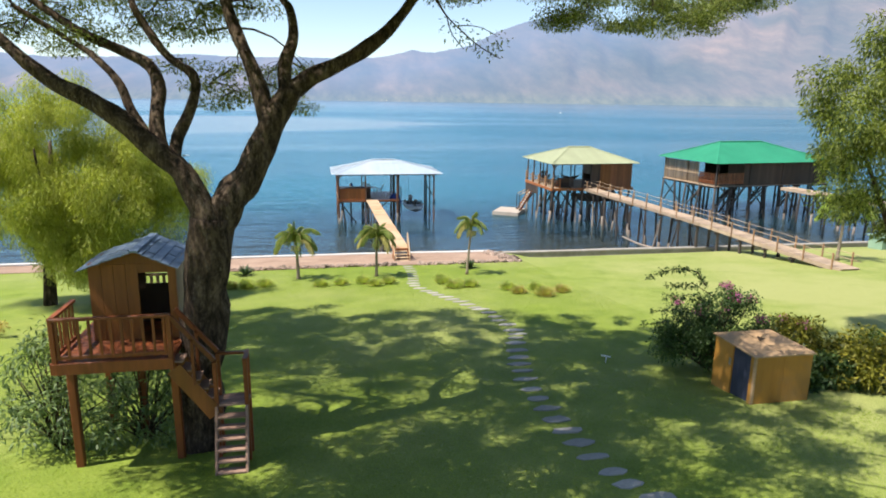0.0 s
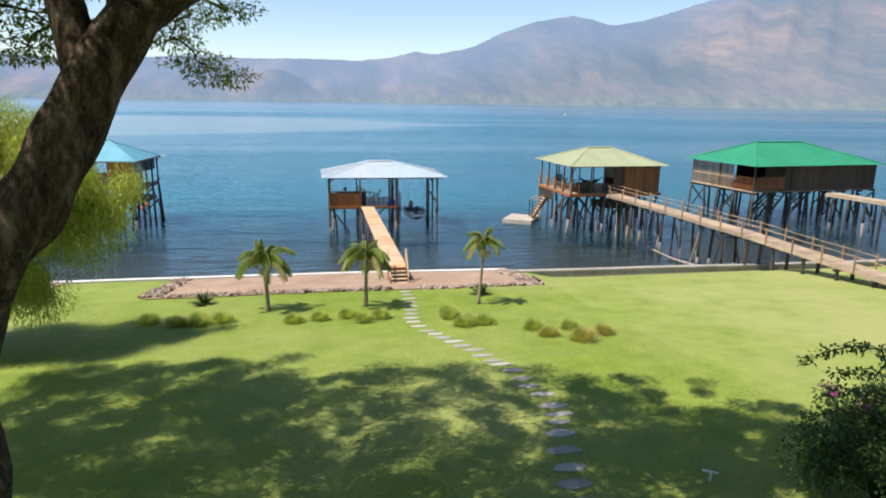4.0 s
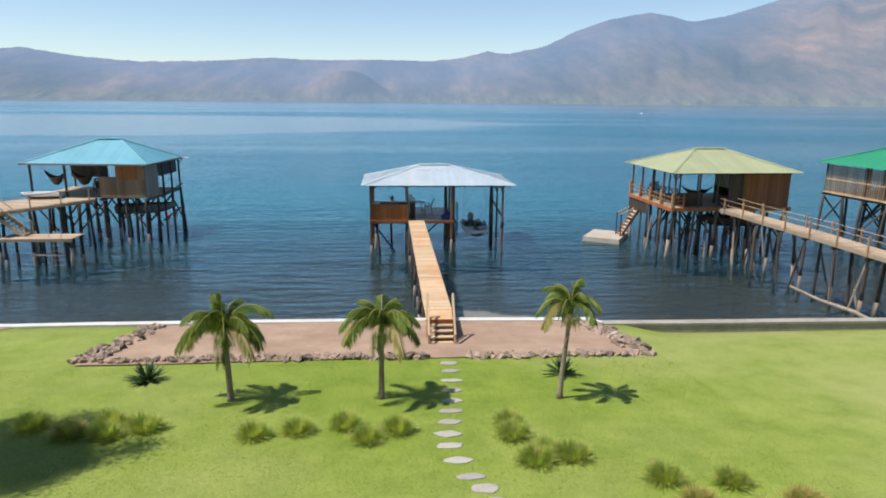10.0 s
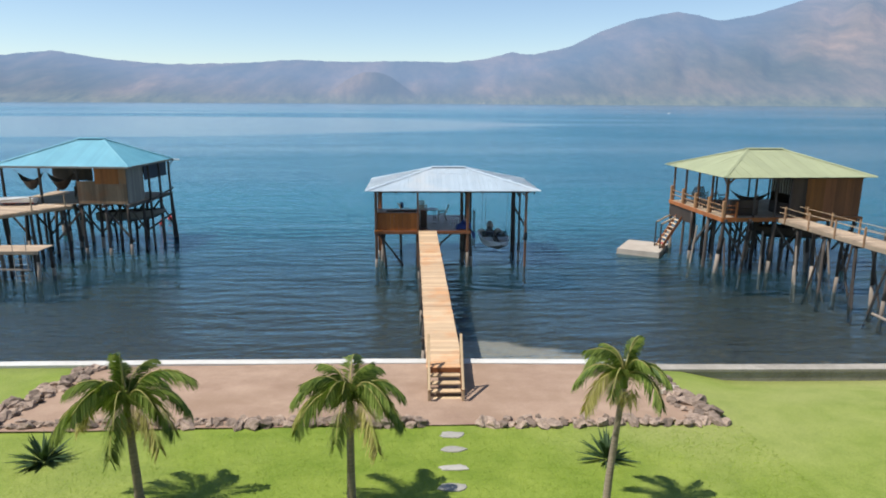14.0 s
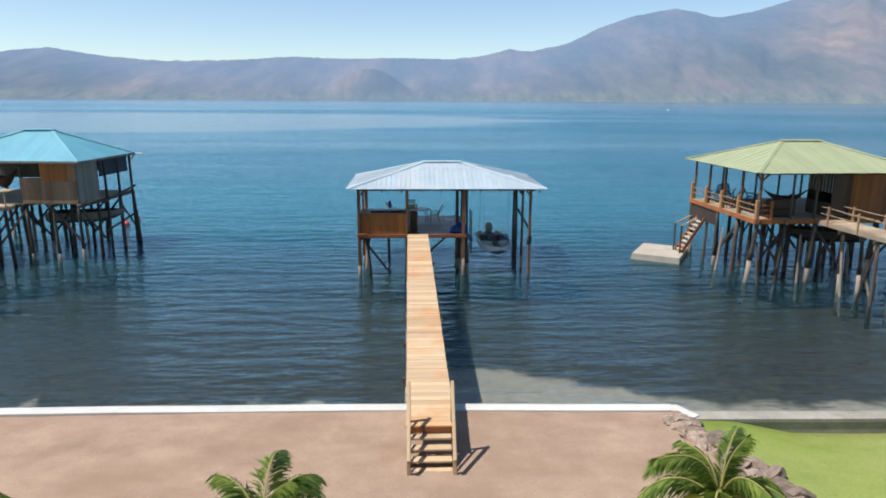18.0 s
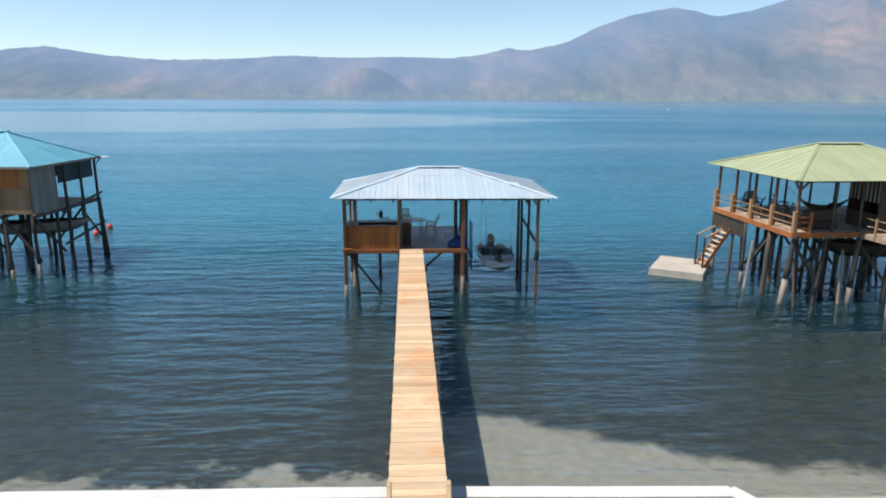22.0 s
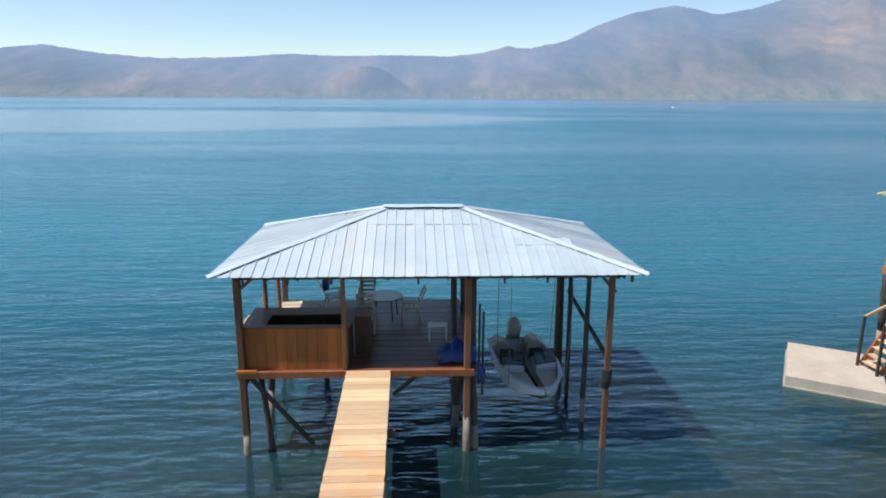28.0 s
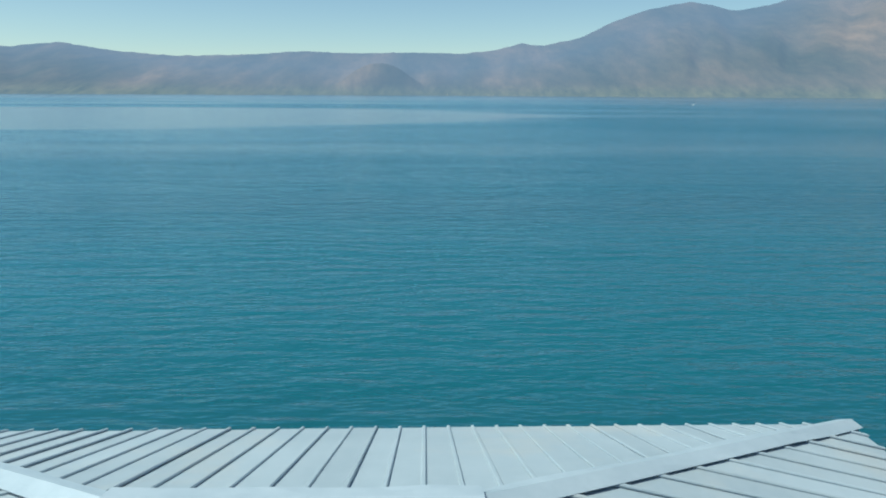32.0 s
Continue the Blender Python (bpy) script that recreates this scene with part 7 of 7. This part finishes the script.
shrub("croton_shrub", 2.5, 12.2, (1.1, 0.9, 1.35), 44, 8000, 0.16, 0.055, M_CROTON, "yellow and green croton shrub beside the box")
shrub("dark_shrub", 1.3, 12.2, (0.7, 0.6, 0.9), 22, 2600, 0.16, 0.07, M_BUSH, "dark green shrub in the shade beside the box")
shrub("dark_shrub", 4.2, 13.2, (1.2, 1.0, 1.0), 26, 4200, 0.16, 0.07, M_BUSH, "dark green shrub behind the crotons")
shrub("under_shrub", -15.7, 12.4, (1.3, 1.0, 2.3), 34, 2300, 0.17, 0.045, M_UNDER, "grey-green leafy shrub growing under the tree house", 0.3)
shrub("under_shrub", -17.3, 12.2, (1.1, 0.9, 2.9), 46, 2600, 0.16, 0.042, M_UNDER, "leafy shrub beside the tree house legs", 0.3)
shrub("dry_shrub", -25.0, 23.0, (2.2, 1.0, 1.1), 30, 3200, 0.16, 0.04, M_CLUMPDRY, "reddish dry shrubs at the edge of the lawn")

# short blades over the mown lawn
n = 300000
x, y = rng.uniform(-22, 1, n), 5.5 + 31.5 * rng.random(n) ** 1.25
a = rng.uniform(0, 6.283, n)
h = rng.uniform(0.012, 0.03, n)
w = rng.uniform(0.005, 0.012, n)
zz = np.array([height(px, py) for px, py in zip(x, y)]) - 0.004
tri = np.stack([np.stack([x - np.cos(a) * w, y - np.sin(a) * w, zz], 1), np.stack([x + np.cos(a) * w, y + np.sin(a) * w, zz], 1), np.stack([x + rng.normal(size=n) * 0.05, y + rng.normal(size=n) * 0.05, zz + h], 1)], axis=1).reshape(-1, 3)
tagged(new("lawn_blades", arrays("lawn_blades", tri, 3, M_BLADE)), "short green grass blades of the mown lawn", "grass", kind="stuff")

# ---- tree house ----
TH = thing("tree_house", (-15.6, 11.9, 4.6), "small orange-brown wooden tree house on posts with a railed deck", "tree house")
X0, X1, Y0, Y1, ZD = -16.66, -14.55, 10.45, 13.3, 7.10
for x, y in ((X0 + 0.12, 10.95), (X1 - 0.1, 10.95), (X0 + 0.12, 13.1), (X1 - 0.1, 13.1), (-15.6, 12.2)):
    one(TH, "post", M_CEDAR, lambda g: g.beam((x + jig(0.03), y, height(x, y) - 0.3), (x, y, 6.93), 0.15, 0.15))
for x in (X0 + 0.1, -15.6, X1 - 0.1):
    one(TH, "floor_beam", M_CEDAR, lambda g: g.box(x - 0.05, x + 0.05, Y0 + 0.02, Y1, 6.90, 7.055))
one(TH, "fascia", M_CEDAR, lambda g: g.box(X0, X1, Y0 - 0.03, Y0 + 0.015, 6.88, 7.10))
one(TH, "fascia", M_CEDAR, lambda g: g.box(X0 - 0.04, X0, Y0, Y1, 6.88, 7.10))
for i in range(19):
    y = Y0 + 0.09 + 0.15 * i
    one(TH, "deck_board", M_CEDAR, lambda g: g.box(X0, X1, y - 0.068, y + 0.068, 7.06, 7.10))
def fence(pts, n):
    (ax, ay, az), (bx, by, bz) = pts
    for i in range(n):
        k = (i + 0.5) / n
        x, y, z = ax + (bx - ax) * k, ay + (by - ay) * k, az + (bz - az) * k
        one(TH, "baluster", M_CEDAR, lambda g: g.beam((x, y, z + 0.05), (x, y, z + 0.80), 0.05, 0.03))
    one(TH, "top_rail", M_CEDAR, lambda g: g.beam((ax, ay, az + 0.84), (bx, by, bz + 0.84), 0.1, 0.055))
    one(TH, "bottom_rail", M_CEDAR, lambda g: g.beam((ax, ay + 0.01, az + 0.10), (bx, by + 0.01, bz + 0.10), 0.05, 0.07))
fence(((X0 + 0.03, Y0 + 0.03, ZD), (X1 - 0.03, Y0 + 0.03, ZD)), 11)
fence(((X0 + 0.03, Y0 + 0.03, ZD), (X0 + 0.03, 11.7, ZD)), 7)
for x in (X0 + 0.04, X1 - 0.04):
    one(TH, "corner_post", M_CEDAR, lambda g: g.beam((x, Y0 + 0.04, 6.9), (x, Y0 + 0.04, 7.96), 0.09, 0.09))
# cabin
CX0, CX1, CY0, CY1, CE, CA = -16.25, -14.62, 11.6, 12.8, 8.69, 8.95
DX0, DX1 = -15.34, -14.78
wall_boards(TH, I4, (CX0, CY0), (DX0, CY0), ZD, CE, 0.235, M_CABIN, "cabin_board")
wall_boards(TH, I4, (DX1, CY0), (CX1, CY0), ZD, CE, 0.2, M_CABIN, "cabin_board")
one(TH, "door_head", M_CABIN, lambda g: g.box(DX0, DX1, CY0 - 0.02, CY0 + 0.02, 8.5, CE))
wall_boards(TH, I4, (CX0, CY1), (CX0, CY0), ZD, CE, 0.2, M_CABIN, "cabin_board")
wall_boards(TH, I4, (CX1, CY0), (CX1, CY1), ZD, CE, 0.2, M_TAN, "cabin_board")
wall_boards(TH, I4, (CX0, CY1), (-15.5, CY1), ZD, CE, 0.2, M_DARKWALL, "cabin_board")
wall_boards(TH, I4, (-14.95, CY1), (CX1, CY1), ZD, CE, 0.2, M_DARKWALL, "cabin_board")
one(TH, "window_sill_panel", M_DARKWALL, lambda g: g.box(-15.5, -14.95, CY1 - 0.02, CY1 + 0.02, ZD, 7.95))
one(TH, "window_bar", M_TAN, lambda g: g.box(-15.5, -14.95, CY1 - 0.03, CY1 + 0.03, 8.12, 8.17))
for i in range(4):
    one(TH, "window_baluster", M_TAN, lambda g: g.box(-15.42 + 0.13 * i, -15.36 + 0.13 * i, CY1 - 0.015, CY1 + 0.015, 7.95, 8.12))
RX = -15.3
for y in (CY0, CY1):
    one(TH, "gable", M_CABIN, lambda g: g.add([(CX0, y - 0.015, CE), (CX1, y - 0.015, CE), (RX, y - 0.015, CA - 0.02), (CX0, y + 0.015, CE), (CX1, y + 0.015, CE), (RX, y + 0.015, CA - 0.02)], [[0, 1, 2], [5, 4, 3], [0, 3, 4, 1], [1, 4, 5, 2], [2, 5, 3, 0]]))
M_SHINGLE = surface("blue-grey roof sheet", (0.05, 0.075, 0.12), (0.17, 0.21, 0.27), 2.0, 14, 0.4, metal=0.3, relief=0.3, vary=0.3)
for ex, nm in ((CX0 - 0.13, "w"), (CX1 + 0.12, "e")):
    rows = 5
    for i in range(rows):
        for j in range(5):
            a, b = i / rows, (i + 1) / rows + 0.03
            p = lambda k, yy, lift: Vector((ex + (RX - ex) * min(k, 1), yy, CE - 0.07 + (CA + 0.04 - CE + 0.07) * min(k, 1) + lift))
            ya, yb2 = CY0 - 0.35 + 0.36 * j, CY0 - 0.35 + 0.36 * (j + 1) - 0.01
            q = [p(a, ya, 0.035 + jig(0.01)), p(a, yb2, 0.035 + jig(0.01)), p(b, yb2, 0.015), p(b, ya, 0.015)]
            if ex < RX:
                q.reverse()
            one(TH, "shingle", M_SHINGLE, lambda g: g.plate(q, 0.014))
one(TH, "ridge_cap", M_SHINGLE, lambda g: g.beam((RX, CY0 - 0.36, CA + 0.06), (RX, CY1 + 0.2, CA + 0.06), 0.16, 0.03))
# stairs: a flight along the trunk, a landing, and a flight towards the lawn
ts = thing("tree_house_stairs", (-13.6, 10.5, 4.75), "steep red-brown wooden stairs with a landing and rails", "stairs")
for y in (10.5, 10.98):
    one(ts, "stringer", M_CABIN, lambda g: g.beam((-14.56, y, 6.85), (-13.84, y, 5.84), 0.05, 0.3))
for i in range(5):
    k = (i + 0.5) / 5
    one(ts, "tread", M_TREAD, lambda g: g.box(-14.56 + 0.72 * k - 0.1, -14.56 + 0.72 * k + 0.1, 10.53, 10.95, 7.05 - 0.98 * k, 7.085 - 0.98 * k))
for i in range(4):
    one(ts, "landing_board", M_TREAD, lambda g: g.box(-13.85, -13.22, 10.5 + 0.13 * i, 10.62 + 0.13 * i, 6.0, 6.04))
for x in (-13.82, -13.25):
    for y in (10.53, 10.97):
        one(ts, "landing_post", M_CEDAR, lambda g: g.beam((x, y, height(x, y) - 0.2), (x, y, 6.93), 0.08, 0.08))
    one(ts, "lower_stringer", M_TREAD, lambda g: g.beam((x, 10.5, 6.0), (x, 9.98, 4.72), 0.05, 0.2))
for i in range(6):
    k = (i + 0.8) / 6.3
    one(ts, "tread", M_TREAD, lambda g: g.box(-13.8, -13.27, 10.46 - 0.5 * k - 0.1, 10.46 - 0.5 * k + 0.1, 5.98 - 1.22 * k, 6.015 - 1.22 * k))
one(ts, "top_rail", M_CEDAR, lambda g: g.beam((-13.82, 10.97, 6.93), (-13.25, 10.97, 6.93), 0.09, 0.05))
one(ts, "top_rail", M_CEDAR, lambda g: g.beam((-13.25, 10.5, 6.95), (-13.25, 11.0, 6.95), 0.09, 0.05))
for y in (10.5, 10.98):
    one(ts, "handrail", M_CEDAR, lambda g: g.beam((-14.56, y, 7.9), (-13.82, y, 6.98), 0.06, 0.09))
    one(ts, "baluster", M_CEDAR, lambda g: g.beam((-14.2, y, 6.5), (-14.2, y, 7.45), 0.06, 0.06))

for ob in (TH, ts):
    ob.location += Vector((-0.05, 0.19, -0.06))

# ---- the box on the lawn ----
bx = thing("storage_box", (-0.7, 12.3, 4.5), "ochre wooden pump house box with a dark door", "box")
BX0, BX1, BY0, BY1, BZ = -1.46, 0.1, 11.42, 13.05, 5.88
wall_boards(bx, I4, (BX0, BY0), (BX1, BY0), 4.45, BZ, 0.78, M_YELLOW, "front_panel", 0.04, 0.004)
wall_boards(bx, I4, (BX1, BY0), (BX1, BY1), 4.4, BZ, 0.82, M_YELLOW, "side_panel", 0.04, 0.004)
wall_boards(bx, I4, (BX1, BY1), (BX0, BY1), 4.3, BZ, 0.78, M_YELLOW, "back_panel", 0.04, 0.004)
wall_boards(bx, I4, (BX0, BY1), (BX0, 12.28), 4.4, BZ, 0.77, M_YELLOW, "side_panel", 0.04, 0.004)
wall_boards(bx, I4, (BX0, 11.56), (BX0, BY0 + 0.03), 4.45, BZ, 0.1, M_YELLOW, "door_jamb", 0.05, 0.0)
wall_boards(bx, I4, (BX0 + 0.03, 12.28), (BX0 + 0.03, 11.56), 4.5, BZ - 0.04, 0.24, M_BLUEDOOR, "door_board", 0.03, 0.008)
one(bx, "lid", M_BOXTOP, lambda g: g.box(BX0 - 0.07, -0.68, BY0 - 0.06, BY1 + 0.06, BZ, BZ + 0.035))
one(bx, "lid", M_BOXTOP, lambda g: g.box(-0.67, BX1 + 0.07, BY0 - 0.06, BY1 + 0.06, BZ, BZ + 0.035))
one(bx, "corner_trim", M_BOXTOP, lambda g: g.beam((BX0 - 0.005, BY0 - 0.005, 4.5), (BX0 - 0.005, BY0 - 0.005, BZ), 0.07, 0.07))
one(bx, "hasp", M_STEEL, lambda g: g.box(BX0 - 0.03, BX0 - 0.005, 12.32, 12.4, 5.3, 5.5))
lf = Geo()
lf.plate([(-0.75, 12.3, 5.935), (-0.5, 12.4, 5.96), (-0.6, 12.6, 5.95)], 0.01)
lf.tube([(-0.6, 12.45, 5.93), (-0.55, 12.45, 6.05)], [0.012, 0.004], 5)
solid("dry_twig", lf, M_BARK, "dry twig lying on the box lid", "twig", at=(-0.6, 12.4, 5.93))

# sprinkler on the lawn
sp = thing("sprinkler", (-3.4, 15.5, height(-3.4, 15.5)), "small white pipe sprinkler standing in the lawn", "sprinkler")
zs = height(-3.4, 15.5)
one(sp, "riser", M_WHITE, lambda g: g.tube([(-3.4, 15.5, zs - 0.05), (-3.4, 15.5, zs + 0.2)], [0.018, 0.018], 8), smooth=True)
one(sp, "arm", M_WHITE, lambda g: g.tube([(-3.54, 15.55, zs + 0.22), (-3.28, 15.45, zs + 0.19)], [0.025, 0.022], 8), smooth=True)

# low green cover near the far shore fence
gc = thing("covered_bin", (28.3, 37.4, height(28.3, 37.4)), "low pale green covered bin on the lawn", "bin")
zb = height(28.3, 37.4)
M_PALEGREEN = surface("pale green paint", (0.2, 0.32, 0.22), (0.3, 0.42, 0.3), 1.5, 15, 0.7, vary=0)
one(gc, "body", M_PALEGREEN, lambda g: g.box(27.2, 29.4, 36.8, 38.0, zb - 0.02, zb + 0.9, 0.05))
one(gc, "lid", M_PALEGREEN, lambda g: g.box(27.1, 29.5, 36.7, 38.1, zb + 0.9, zb + 1.0, 0.2))

# bare earth by the neighbour's shore
g = Geo()
for j in range(7):
    for i in range(13):
        x, y = -38 + 14.2 * i / 12 + (jig(0.3) if i == 12 else 0) - 0.35 * (6 - j) * (i == 12), 39.6 + (shore(-30) - 0.2 - 39.6) * j / 6
        g.v.append(Vector((x, y, height(x, y) + 0.03)))
g.f = [[j * 13 + i, j * 13 + i + 1, (j + 1) * 13 + i + 1, (j + 1) * 13 + i] for j in range(6) for i in range(12)]
solid("bare_earth", g, M_SAND, "bare tan earth beside the lake wall", "earth", kind="structure", smooth=True, fix=False)

# the far shore: white specks of houses, and a boat
vil = thing("far_village", (200, 3380, 0), "tiny white houses scattered along the far shore", "village", kind="stuff")
g = Geo()
for i in range(40):
    a = radians(rnd.uniform(1, 24))
    r = far_shore(math.degrees(a)) + rnd.uniform(2, 60)
    x, y, s = -8 + r * math.sin(a), 15 + r * math.cos(a), rnd.uniform(1.2, 2.8)
    g.box(x - s, x + s, y - s * 0.6, y + s * 0.6, -1, 2.5 + (r - far_shore(math.degrees(a))) * 0.1 + rnd.uniform(1.5, 4))
part("houses", g, M_CAP, vil)
fb = Geo()
fb.box(229.2, 231.0, 640.2, 641.0, -0.1, 0.45, 0.3)
fb.box(229.8, 230.4, 640.35, 640.85, 0.45, 0.8, 0.2)
solid("far_boat", fb, M_WHITE, "tiny white boat far out on the lake", "boat", at=(230, 640.6, 0))
